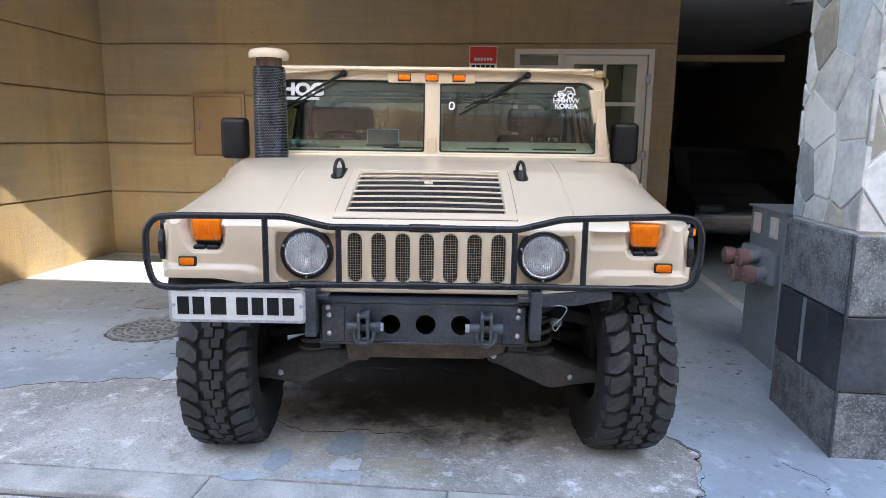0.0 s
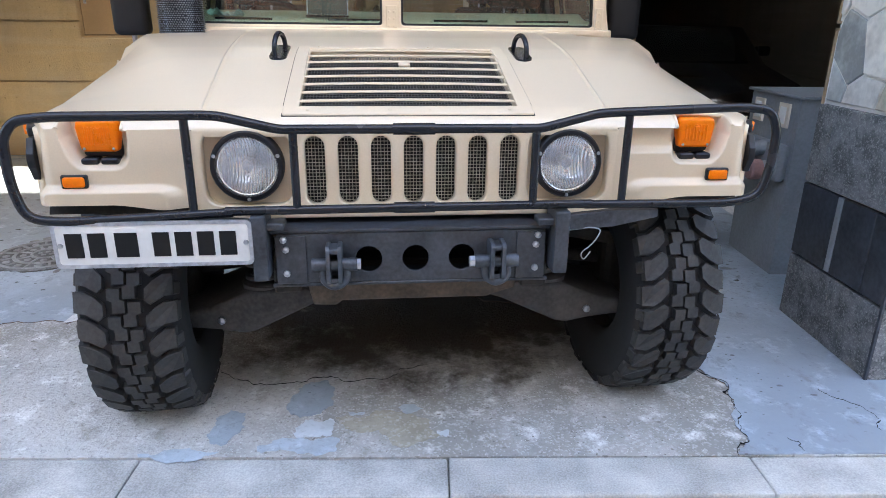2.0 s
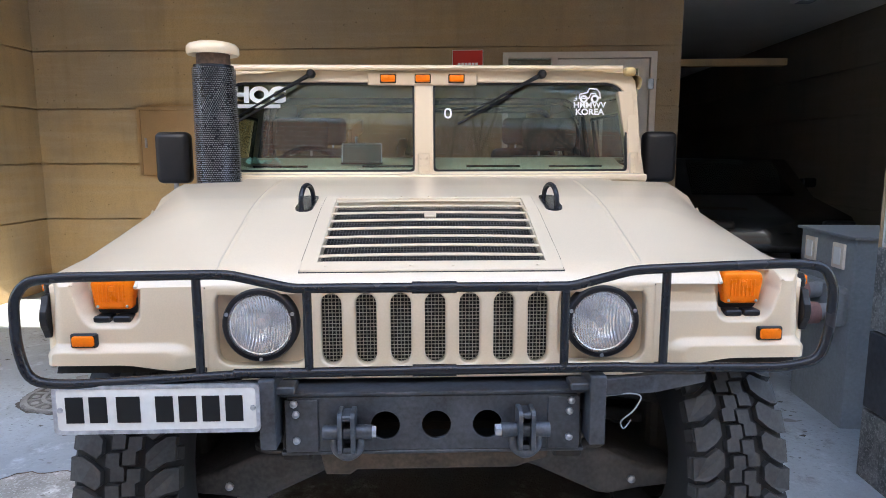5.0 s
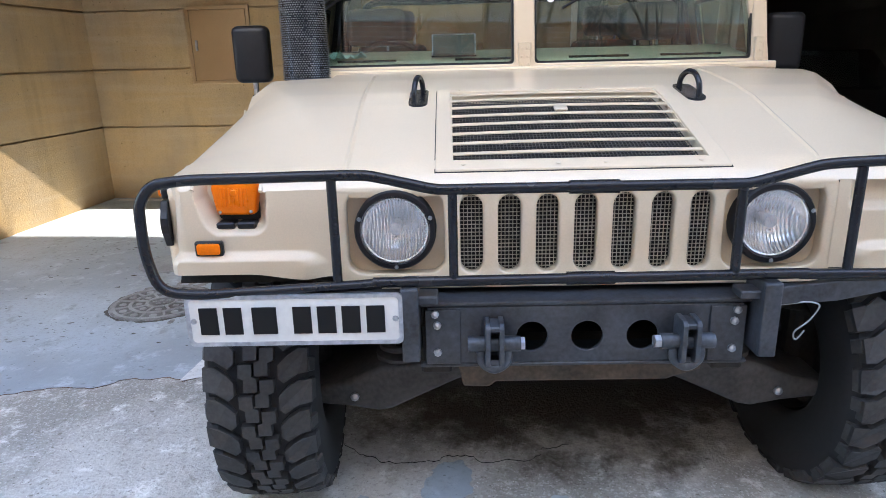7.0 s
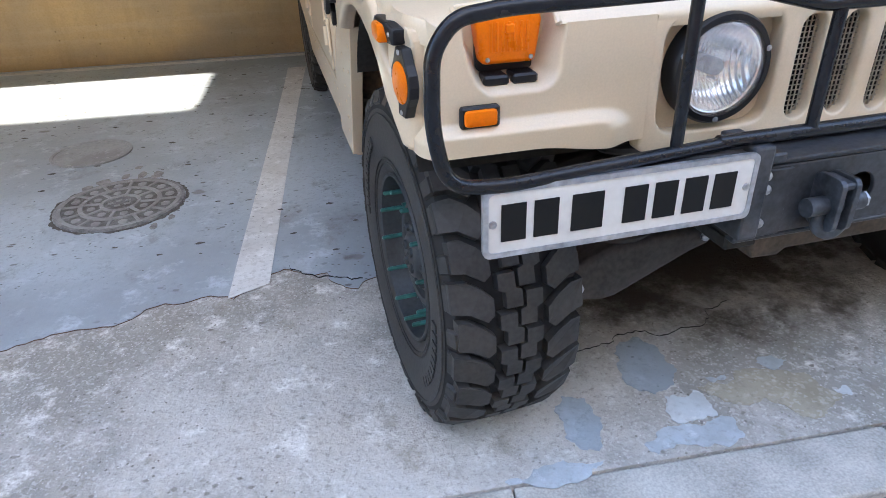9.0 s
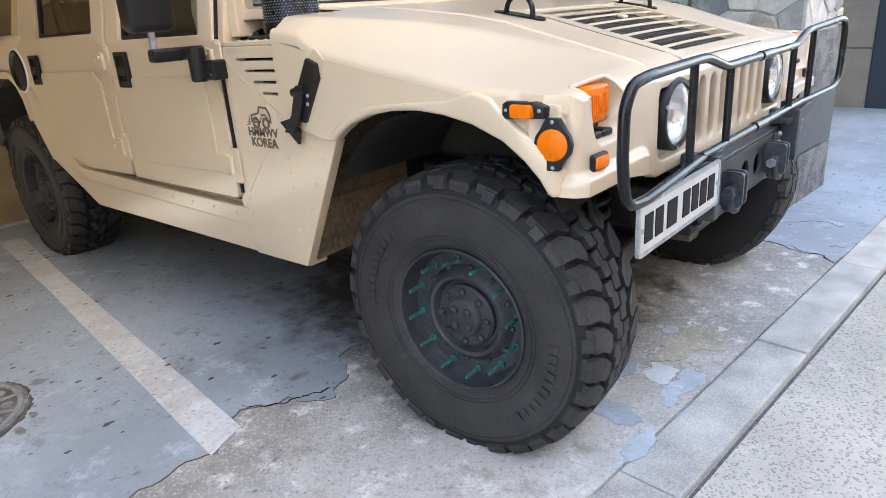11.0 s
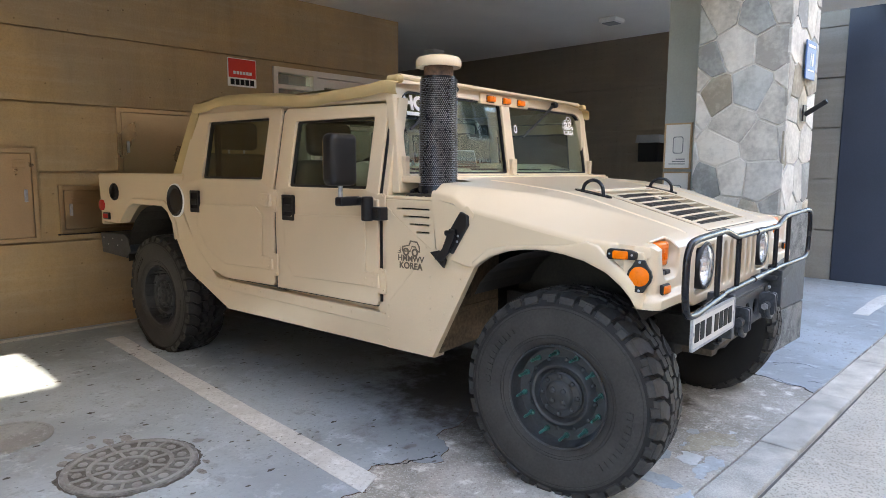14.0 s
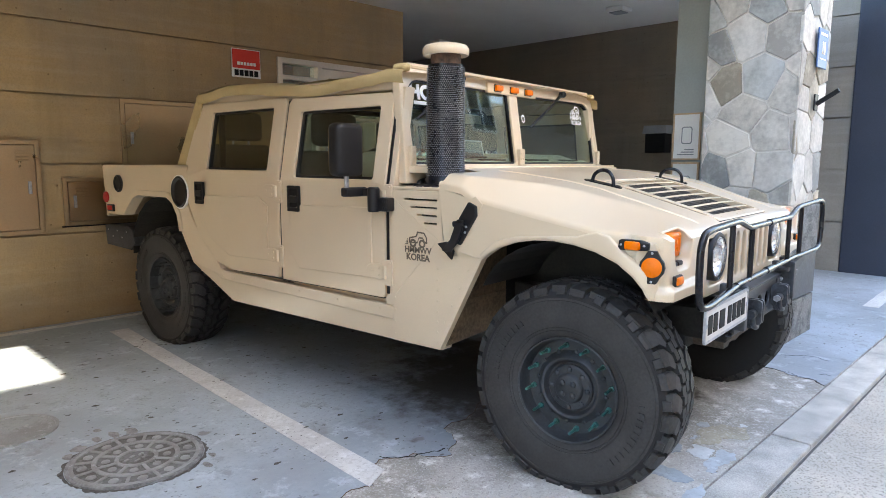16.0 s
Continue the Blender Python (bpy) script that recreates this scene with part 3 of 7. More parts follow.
def lerp_table(table, y):
    for (a, p), (b, q) in zip(table, table[1:]):
        if y <= b:
            t = max(0.0, (y - a) / (b - a))
            return p + (q - p) * t
    return table[-1][1]


def bolts(bm, places, r=0.008, h=0.006, axis="y", sign=-1):
    """A small domed bolt head and the places where it repeats."""
    turn = {"y": pose(0, 0, 0, 90 if sign < 0 else -90, 0, 0), "x": pose(0, 0, 0, 0, -90 if sign < 0 else 90, 0), "z": Matrix()}[axis]
    lathe(bm, [(r, 0), (r * 0.9, h * 0.6), (0, h)], None, 8)
    return bm, list(places), turn


# ---- the truck ----
truck = thing("off_road_truck", "tan four-door military-style off-road truck with a folded canvas soft top", "truck")

# hood: a sloping middle, and fender tops that fall away outside a diagonal crest
MID = [(-0.440, 1.052), (-0.428, 1.070), (-0.41, 1.084), (-0.37, 1.103), (0.05, 1.223), (0.20, 1.252), (0.45, 1.284), (0.84, 1.318)]
EDGE = [(-0.440, 1.062), (-0.432, 1.073), (-0.42, 1.080), (-0.39, 1.085), (-0.163, 1.105), (0.10, 1.150), (0.336, 1.193), (0.40, 1.210), (0.47, 1.252), (0.56, 1.266), (0.84, 1.272)]
CREST = [(-0.44, 0.60), (-0.36, 0.61), (0.48, 1.02), (0.84, 1.05)]
HALF = 1.072


def hood_z(x, y):
    a, b = lerp_table(MID, y), lerp_table(EDGE, y) + max(0.0, lerp_table(MID, y) - lerp_table(EDGE, y)) * (HALF - abs(x)) / (HALF - lerp_table(CREST, y))
    k = 0.004
    h = max(0.0, min(1.0, 0.5 + 0.5 * (b - a) / k))
    w = max(0.0, min(1.0, (abs(x) - 0.94) / 0.045)) * max(0.0, min(1.0, (-0.34 - y) / 0.05))
    z = b * (1 - h) + a * h - k * h * (1 - h)
    return z * (1 - w) + max(z, b) * w - 0.012 * (abs(x) / HALF) ** 6


def soft_step(t):
    t = max(0.0, min(1.0, t))
    return t * t * (3 - 2 * t)


def nose_in(y):
    """The fender corners draw in towards the nose."""
    return 1 - 0.055 * max(0.0, (-0.33 - y) / 0.11) ** 2


def corner(c):
    return Vector((c.x * nose_in(c.y), c.y, c.z))


bm = bmesh.new()
half_xs = [0.81 * i / 52 for i in range(53)] + [0.81 + 0.175 * i / 12 for i in range(1, 13)] + [0.985 + (HALF - 0.985) * i / 6 for i in range(1, 7)]
xs = [-x for x in reversed(half_xs[1:])] + half_xs
last = len(xs) - 1
ys = [-0.440, -0.436, -0.428, -0.41, -0.39, -0.382, -0.37] + [-0.37 + 1.12 * j / 80 for j in range(1, 81)]


def in_pocket(i, j):
    x, y = (xs[i] + xs[i + 1]) / 2, (ys[j] + ys[j + 1]) / 2
    return 0.81 < abs(x) < 0.985 and y < -0.382 or abs(x) > 0.79 and y > 0.585 or abs(x) < 0.332 and -0.362 < y < 0.158


def spread(x, y):
    """Only the strip outside the lamp pocket draws in at the nose."""
    return x if abs(x) < 0.985 else math.copysign(0.985 + (abs(x) - 0.985) * (HALF * nose_in(y) - 0.985) / (HALF - 0.985), x)


grid = [[bm.verts.new((spread(x, y), y, hood_z(x, y))) for x in xs] for y in ys]
for j in range(len(ys) - 1):
    for i in range(last):
        if not in_pocket(i, j):
            bm.faces.new((grid[j][i], grid[j][i + 1], grid[j + 1][i + 1], grid[j + 1][i]))
# rolled rim down the outer edges and the nose
for i in (0, last):
    prev = [grid[j][i] for j in range(len(ys))]
    for dx, dz in ((0.010, -0.006), (0.015, -0.018), (0.016, -0.04)):
        cur = [bm.verts.new((v0.co.x + math.copysign(dx * (1 if v0.co.y > -0.30 else 0.25), v0.co.x), v0.co.y, v0.co.z + dz)) for v0 in [grid[j][i] for j in range(len(ys))]]
        for j in range(len(ys) - 1):
            if ys[j + 1] < 0.60:
                bm.faces.new((prev[j], prev[j + 1], cur[j + 1], cur[j]))
        prev = cur
prev = grid[0]
for dy, dz in ((-0.001, -0.008), (0.004, -0.022)):
    cur = [bm.verts.new((v0.co.x, v0.co.y + dy, v0.co.z + dz)) for v0 in grid[0]]
    for i in range(last):
        if abs(xs[i] + xs[i + 1]) < 1.26:
            bm.faces.new((prev[i], prev[i + 1], cur[i + 1], cur[i]))
    prev = cur
bmesh.ops.delete(bm, geom=[v0 for v0 in bm.verts if not v0.link_faces], context="VERTS")
hood = part("hood", bm, TAN, truck, "one-piece tan hood", smooth=True)

ARCH = [(-0.385, 0.845), (-0.365, 0.885), (-0.33, 0.925), (-0.27, 0.968), (-0.18, 1.003), (-0.09, 1.022), (0.0, 1.03), (0.09, 1.026), (0.18, 1.01), (0.26, 0.982), (0.31, 0.952), (0.345, 0.925)]
NOSE = -0.435


def well(x, z, x0, x1, z0, r, wall):
    """0 outside, 1 inside a round-cornered well that is open at its top."""
    cx, h = (x0 + x1) / 2, (x1 - x0) / 2
    dx, dz = abs(x - cx) - (h - r), (z0 + r) - z
    d = math.hypot(max(dx, 0), max(dz, 0)) + min(max(dx, dz), 0) - r
    return soft_step(-d / wall)


def outer(z):
    """The well widens outwards with height until it cuts the corner."""
    return lerp_table([(0.90, 0.955), (0.95, 0.960), (0.99, 0.974), (1.03, 0.982), (1.09, 0.985)], z)


def fender_nose(s):
    """Front of one fender: a face with a lamp well, a flared lower lip and a rounded outer corner."""
    bm = bmesh.new()
    rows = []
    zs = [0.842 + 0.0034 * k for k in range(80)]
    for z in zs:
        xe, r = 1.066 - 0.018 * soft_step((z - 0.865) / 0.03) - 0.010 * soft_step((z - 0.92) / 0.14), 0.030
        lip = 0.026 * soft_step((0.898 - z) / 0.022)
        row = []
        for k in range(111):
            x = 0.626 + (xe - r - 0.626) * k / 110
            in_well = well(0.892 + (x - 0.892) * 0.094 / (outer(z) - 0.892) if x > 0.892 else x, z, 0.798, 0.986, 0.936, 0.045, 0.014 + 0.026 * soft_step((1.04 - z) / 0.06))
            shelf = well(x, z, 0.655, 0.86, 0.972, 0.02, 0.022) if s > 0 else 0.0
            y = NOSE - 0.0058 + max(0.068 * in_well, 0.026 * shelf) - lip * soft_step((x - 0.645 - 1.2 * max(0, z - 0.865)) / 0.07)
            row.append((x, y, in_well))
        for k in range(1, 7):
            a = radians(15 * k)
            row.append((xe - r + r * math.sin(a), NOSE - 0.005 + r - r * math.cos(a) - lip * (1 - k / 6), 0.0))
        for k in range(1, 5):
            y0 = NOSE - 0.005 + r
            y = y0 + (max(y0 + 0.004, min(-0.34, -0.388 + 0.62 * max(0, z - 0.850))) - y0) * k / 4
            row.append((xe + (1.090 * nose_in(y) - xe) * soft_step(k / 4), y, 0.0))
        drop = 0.017 * soft_step((0.875 - z) / 0.033)
        rows.append([bm.verts.new((s * x, y, min(z - drop * soft_step((0.86 - x) / 0.16), hood_z(x, max(y, -0.438)) - (0.001 if w < 0.5 else 0.0)))) for x, y, w in row])
    # turned-in lower edge
    rows.insert(0, [bm.verts.new((v.co.x * 0.992, v.co.y + 0.022, v.co.z + 0.004)) for v in rows[0]])
    for a, b in zip(rows, rows[1:]):
        for k in range(len(a) - 1):
            bm.faces.new((a[k], a[k + 1], b[k + 1], b[k]))
    bmesh.ops.remove_doubles(bm, verts=bm.verts, dist=0.0004)
    bmesh.ops.recalc_face_normals(bm, faces=bm.faces)
    return bm


for s in (-1, 1):
    # side skin of the fender, with a proud lip round the wheel arch
    side = [(NOSE + 0.028, 0.85)] + ARCH + [(0.40, 0.926), (0.50, 0.95), (0.565, 0.985), (0.60, 1.225)] + [(y, lerp_table(EDGE, y) - 0.03) for y in (0.336, 0.1, -0.163, -0.40)] + [(NOSE + 0.028, 1.035)]
    part("fender_side", plate(side, [], "x", s * 1.060, s * 1.088, 0.004, corner), TAN, truck)
    inner = [(p[0] * 0.93 - 0.002, p[1] + (0.045 if 0 < k < len(ARCH) - 1 else 0.0)) for k, p in enumerate(ARCH)]
    lip = [(-0.41, 0.845)] + ARCH + [(0.36, 0.945), (0.28, 1.01), (0.18, 1.035), (0.0, 1.052), (-0.10, 1.058), (-0.155, 1.074), (-0.185, 1.082), (-0.235, 1.070), (-0.30, 1.012), (-0.385, 0.952), (-0.412, 0.90)]
    part("arch_lip", plate(lip, [], "x", s * 1.070, s * 1.100, 0.010, corner, seg=3), TAN, truck, smooth=True)
    # inner wheel housing
    hb = bmesh.new()
    n = 14
    ring = [[(x, -0.02 + 0.405 * math.cos(math.pi * (0.1 + 0.8 * k / n)), 0.70 + 0.325 * math.sin(math.pi * (0.1 + 0.8 * k / n))) for k in range(n + 1)] for x in (s * 0.60, s * 1.06)]
    A, C = [[hb.verts.new(p) for p in r] for r in ring]
    for k in range(n):
        hb.faces.new((A[k], A[k + 1], C[k + 1], C[k]))
    hb.faces.new(A)
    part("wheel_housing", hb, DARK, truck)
    part("fender_front", fender_nose(s), TAN, truck, smooth=True)
    part("pocket_rim", T(rounded([Vector((s * x, y, hood_z(x, y) - 0.002)) for x, y in ((0.811, -0.438), (0.811, -0.41), (0.813, -0.381), (0.86, -0.381), (0.94, -0.381), (0.984, -0.381), (0.986, -0.41), (0.986, -0.438))], 0.02), 0.0065, 8), TAN, truck, smooth=True)
    # turn lamp, marker lamps, reflector
    LX, LY = s * 0.889, NOSE + 0.024
    lamp = part("turn_lamp", plate([(LX + s * a, b) for a, b in ((-0.050, 0.984), (0.050, 0.984), (0.060, 1.055), (0.054, 1.076), (-0.054, 1.076), (-0.060, 1.055))], [], "y", LY, LY + 0.045, 0.010, seg=3), AMBER, truck, "amber turn lamp", smooth=True)
    part("lamp_base", plate([(LX + a, b) for a, b in rrect(-0.054, 0.054, 0.962, 1.070, 0.012)], [], "y", LY + 0.030, LY + 0.055, 0.004), PLASTIC, lamp)
    for dx in (-0.027, 0.027):
        part("lamp_foot", B(LX + dx - 0.024, LX + dx + 0.024, LY - 0.012, LY + 0.05, 0.950, 0.968, 0.004), PLASTIC, lamp)
    part("screw", bolts(bmesh.new(), [(LX + dx, LY, z) for dx, z in ((-0.040, 0.994), (0.040, 0.994))], 0.0045, 0.004), ZINC, lamp)
    for k in range(7):
        part("lens_rib", B(LX - 0.034 + 0.011 * k - 0.0025, LX - 0.034 + 0.011 * k + 0.0025, LY - 0.0025, LY + 0.004, 1.006, 1.056, 0.001), AMBER, lamp)
    part("lens_mark", B(LX - 0.008, LX + 0.008, LY - 0.004, LY + 0.004, 1.036, 1.052, 0.002), AMBER, lamp)
    mk = part("corner_marker", B(s * 0.955 - 0.030, s * 0.955 + 0.030, NOSE - 0.027, NOSE - 0.003, 0.892, 0.922, 0.007, 2), AMBER, truck, "small amber marker lamp", smooth=True)
    part("bezel", B(s * 0.955 - 0.036, s * 0.955 + 0.036, NOSE - 0.019, NOSE - 0.003, 0.887, 0.927, 0.004), PLASTIC, mk)
    sm = part("side_marker", plate([(-0.382, 1.025), (-0.283, 1.022), (-0.274, 1.032), (-0.276, 1.057), (-0.286, 1.063), (-0.358, 1.062), (-0.384, 1.052)], [], "x", s * 1.078, s * 1.102, 0.005, corner), PLASTIC, truck, "amber side marker in a dark housing")
    part("lens", B(s * 1.0945 - 0.016, s * 1.0945 + 0.016, -0.357, -0.300, 1.026, 1.057, 0.006, 2), AMBER, sm, smooth=True)
    part("screw", bolts(bmesh.new(), [(s * (1.100 * nose_in(y)), y, 1.043) for y in (-0.370, -0.286)], 0.005, 0.004, "x", s), ZINC, sm)
    # reflector round the corner, in a ring with two ears
    rm = Matrix.Translation((s * 1.076, -0.396, 0.966)) @ pose(0, 0, 0, 0, 0, -s * 9) @ pose(0, 0, 0, 0, s * 90, 0)
    ear = [(0.060, -0.016), (0.060, 0.016)] + [(0.046 * math.cos(t), 0.046 * math.sin(t)) for t in [radians(a) for a in (40, 65, 90, 115, 140)]] + [(-0.060, 0.016), (-0.060, -0.016)] + [(0.046 * math.cos(t), 0.046 * math.sin(t)) for t in [radians(a) for a in (220, 245, 270, 295, 320)]]
    rf = part("round_reflector", plate(ear, [], "z", -0.012, 0.007, 0.003), PLASTIC, truck, "round amber reflector in a black ring", at=rm)
    part("lens", La([(0.0365, 0.0), (0.0365, 0.008), (0.028, 0.011), (0, 0.012)], None, 28), AMBER, rf, smooth=True)
    part("screw", bolts(bmesh.new(), [(0.052, 0, 0.007), (-0.052, 0, 0.007)], 0.005, 0.003, "z"), ZINC, rf)

# grille panel with seven slots and the two lamp openings
slots = [stadium(-0.2845 + 0.0965 * k + 0.002, 0.928, 0.058, 0.205) for k in range(7)]
lampholes = [rrect(s * 0.477 - 0.124, s * 0.477 + 0.124, 0.828, 1.044, 0.04) for s in (-1, 1)]
outline = [(-0.632, 0.80), (-0.60, 0.785), (0.60, 0.785), (0.632, 0.80), (0.632, 1.045), (0.615, 1.052), (-0.615, 1.052), (-0.632, 1.045)]
grille = part("grille_panel", plate(outline, slots + lampholes, "y", NOSE - 0.005, NOSE + 0.035, 0.007, seg=3), TAN, truck, "tan grille panel with seven rounded slots", smooth=True)
for k in range(7):
    cx = -0.2845 + 0.0965 * k + 0.002
    wm = bmesh.new()
    for i in range(7):
        x = cx - 0.030 + 0.010 * i
        box(wm, x - 0.0009, x + 0.0009, NOSE + 0.020, NOSE + 0.0226, 0.822, 1.034)
    for i in range(21):
        z = 0.824 + 0.0104 * i
        box(wm, cx - 0.031, cx + 0.031, NOSE + 0.0226, NOSE + 0.0252, z - 0.0009, z + 0.0009)
    stuff(part("wire_mesh", wm, MESH, grille, "dusty wire mesh"))
# plain black, so the shade behind the grille slots is in its colour
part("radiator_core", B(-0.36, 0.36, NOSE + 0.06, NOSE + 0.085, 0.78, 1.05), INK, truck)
for s in (-1, 1):
    c = Matrix.Translation((s * 0.477, NOSE, 0.944))
    hl = part("headlight", La([(0.1045, -0.035), (0.1045, 0.006), (0.100, 0.013), (0.0895, 0.014), (0.0885, 0.004), (0.092, 0.001)], c @ ALONG_Y, 40), PLASTIC, truck, "round headlight in a black ring", smooth=True)
    part("recess", plate(rrect(s * 0.477 - 0.135, s * 0.477 + 0.135, 0.818, 1.05, 0.05), [circle(s * 0.477, 0.944, 0.098, 32)], "y", NOSE + 0.030, NOSE + 0.050), TAN, hl)
    part("reflector", La([(0.089, 0.002), (0.084, -0.012), (0.074, -0.030), (0.060, -0.046), (0.040, -0.058), (0.02, -0.064), (0, -0.066)], c @ ALONG_Y, 40), CHROME, hl, smooth=True)
    part("bulb_shield", La([(0, -0.008), (0.016, -0.010), (0.018, -0.018), (0.016, -0.060)], c @ ALONG_Y, 20), ZINC, hl, smooth=True)
    part("lens", La([(0.0885, 0.010), (0.075, 0.017), (0.05, 0.023), (0.02, 0.026), (0.0, 0.0265)], c @ ALONG_Y, 40), LENS, hl, smooth=True).visible_shadow = False
    part("bulb", La([(0, 0.0), (0.006, -0.002), (0.008, -0.010), (0.005, -0.030)], Matrix.Translation((s * 0.477, NOSE + 0.0, 0.918)) @ ALONG_Y, 12), CHROME, hl, smooth=True)
    part("inner_ring", T([(s * 0.477 + 0.084 * math.cos(t), NOSE - 0.002, 0.944 + 0.084 * math.sin(t)) for t in [2 * math.pi * k / 40 for k in range(40)]], 0.004, 6, True), CHROME, hl, smooth=True)
    part("screw", bolts(bmesh.new(), [(s * 0.477 + 0.0955 * math.cos(a), NOSE - 0.013, 0.944 + 0.0955 * math.sin(a)) for a in (radians(20), radians(160), radians(270))], 0.006, 0.004), ZINC, hl)

# raised creases of the hood: one each side of the middle panel
def hood_crease(pts, w, h):
    bm = bmesh.new()
    rows = []
    for k, (x, y) in enumerate(pts):
        a, b = pts[max(0, k - 1)], pts[min(len(pts) - 1, k + 1)]
        n = Vector((b[1] - a[1], a[0] - b[0])).normalized()
        rows.append([bm.verts.new((x + n.x * w * t, y + n.y * w * t, hood_z(x + n.x * w * t, y + n.y * w * t) + h * (1 - abs(t)) - 0.0006 * abs(t))) for t in (-1, -0.35, 0, 0.35, 1)])
    for a, b in zip(rows, rows[1:]):
        for i in range(4):
            bm.faces.new((a[i], a[i + 1], b[i + 1], b[i]))
    return bm


for s in (-1, 1):
    part("hood_crease", hood_crease([(s * (0.60 + 0.03 * k / 24), -0.395 + 0.98 * k / 24) for k in range(25)], 0.010, 0.0042), TAN, hood)

# hood vent: frame, black backing painted as the shade below, mesh and slats
def on_hood(x, y, dz=0.0):
    return Vector((x, y, hood_z(x, y) + dz))


VT, VB = 0.168, -0.372
VL = VT - VB


def laid(bm):
    """Lays a part of the vent, built flat, on the bent middle of the hood."""
    if isinstance(bm, tuple):
        bm, places, turn = bm
        return bm, [(x, VB + y, lerp_table(MID, VB + y) + z) for x, y, z in places], turn
    for v in bm.verts:
        v.co.z += lerp_table(MID, VB + v.co.y)
        v.co.y += VB
    return bm


def strip(w0, w1, y0, y1, n=9):
    """Outline of a field with points all down its long sides, so that it can follow the bend."""
    right = [(w0 + (w1 - w0) * k / n, y0 + (y1 - y0) * k / n) for k in range(n + 1)]
    return right + [(-x, y) for x, y in reversed(right)]


vent = part("hood_vent", laid(plate(strip(0.372, 0.376, -0.036, VL + 0.030), [strip(0.326, 0.334, 0.0, VL)], "z", -0.01, 0.007, 0.003)), TAN, truck, "louvred tan vent panel")
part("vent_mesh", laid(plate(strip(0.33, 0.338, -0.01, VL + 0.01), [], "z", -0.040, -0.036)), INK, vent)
for x0, x1, y0, y1 in ((-0.338, -0.328, -0.01, VL + 0.01), (0.328, 0.338, -0.01, VL + 0.01), (-0.338, 0.338, -0.014, -0.006), (-0.338, 0.338, VL + 0.004, VL + 0.012)):
    part("vent_side", laid(B(x0, x1, y0, y1, -0.040, -0.002)), TAN, vent)
wm = bmesh.new()
for k in range(66):
    x = -0.326 + 0.652 * k / 65
    for j in range(6):
        box(wm, x - 0.0010, x + 0.0010, VL * j / 6, VL * (j + 1) / 6, -0.027, -0.025)
for k in range(34):
    y = VL * (k + 0.5) / 34
    box(wm, -0.33, 0.33, y - 0.0009, y + 0.0009, -0.026, -0.0245)
stuff(part("expanded_metal", laid(wm), VENTMESH, vent, "dusty expanded metal"))
for k in range(8):
    y = VL * (k + 0.75) / 8.25
    w = 0.326 + 0.008 * y / VL
    sl, rings = bmesh.new(), []
    for i in range(13):
        x = w * (i - 6) / 6
        rise = 0.004 * (1 - (x / w) ** 2)
        rings.append([sl.verts.new((x, y + dy, dz + rise)) for dy, dz in ((-0.0055, -0.001), (0.0055, 0.0005), (0.0055, 0.0030), (-0.0055, 0.0016))])
    for p, q in zip(rings, rings[1:]):
        for i in range(4):
            sl.faces.new((p[i], p[(i + 1) % 4], q[(i + 1) % 4], q[i]))
    sl.faces.new(rings[0]), sl.faces.new(rings[-1])
    part("slat", laid(sl), TAN, vent)
# dark strip for the shade in the gap round the panel
part("panel_gap", laid(plate(strip(0.3745, 0.3785, -0.0385, VL + 0.0325), [strip(0.3715, 0.3755, -0.0355, VL + 0.0295)], "z", -0.008, 0.0012)), DARK, vent)
part("vent_catch", laid(B(-0.02, 0.02, VL * 0.60, VL * 0.65, 0.004, 0.014, 0.003)), TAN, vent)
part("rivet", laid(bolts(bmesh.new(), [(x, VL + 0.014, 0.007) for x in (-0.30, -0.1, 0.0, 0.1, 0.30)] + [(x, -0.020, 0.007) for x in (-0.30, -0.06, 0.06, 0.30)], 0.006, 0.003, "z")), TAN, vent)
for s in (-1, 1):
    # lifting loops
    p = on_hood(s * 0.434, 0.12)
    loop = [p + Vector((s * 0.012 * -dy / 0.06, dy, dz)) for dy, dz in ((-0.060, -0.01), (-0.058, 0.030), (-0.030, 0.062), (0.015, 0.068), (0.055, 0.045), (0.064, -0.005))]
    lp = part("lifting_loop", T(rounded(loop, 0.03), 0.0088, 10), BLACK, truck, "black lifting loop on the hood", smooth=True)
    part("base_plate", plate([(s * 0.434 + a, 0.12 + b) for a, b in rrect(-0.030, 0.030, -0.095, 0.095, 0.028)], [], "z", p.z - 0.006, p.z + 0.006, warp=lambda c: Vector((c.x, c.y, c.z + hood_z(c.x, c.y) - p.z))), BLACK, lp)

# brush guard
GY = -0.56                                       # the wings; the middle stands a little further back
def guard_at(x, z):
    k = soft_step((0.95 - abs(x)) / 0.3)
    return (x * (1 + 0.015 * k), GY + 0.026 * k, z + (z - 1.346) * 0.015 * k)
guard = part("brush_guard", bmesh.new(), BLACK, truck, "black tubular brush guard")
top = [(-0.50, 0.842), (-0.95, 0.822), (-1.045, 0.832), (-1.068, 0.93), (-1.064, 1.05), (-1.03, 1.095), (-0.95, 1.105), (-0.56, 1.108), (-0.52, 1.106), (-0.49, 1.100), (-0.38, 1.074), (-0.355, 1.070), (-0.32, 1.070), (0.32, 1.070), (0.355, 1.070), (0.38, 1.075), (0.49, 1.103), (0.52, 1.110), (0.56, 1.113), (0.95, 1.128), (1.03, 1.118), (1.057, 1.06), (1.055, 0.95), (1.035, 0.865), (0.94, 0.845), (0.50, 0.848)]
part("hoop", T(rounded([guard_at(x, z) for x, z in top], 0.07, 5), 0.0132, 12), BLACK, guard, smooth=True)
part("lower_rail", T([guard_at(-0.52, 0.845), guard_at(0.52, 0.850)], 0.0132, 12), BLACK, guard, smooth=True)
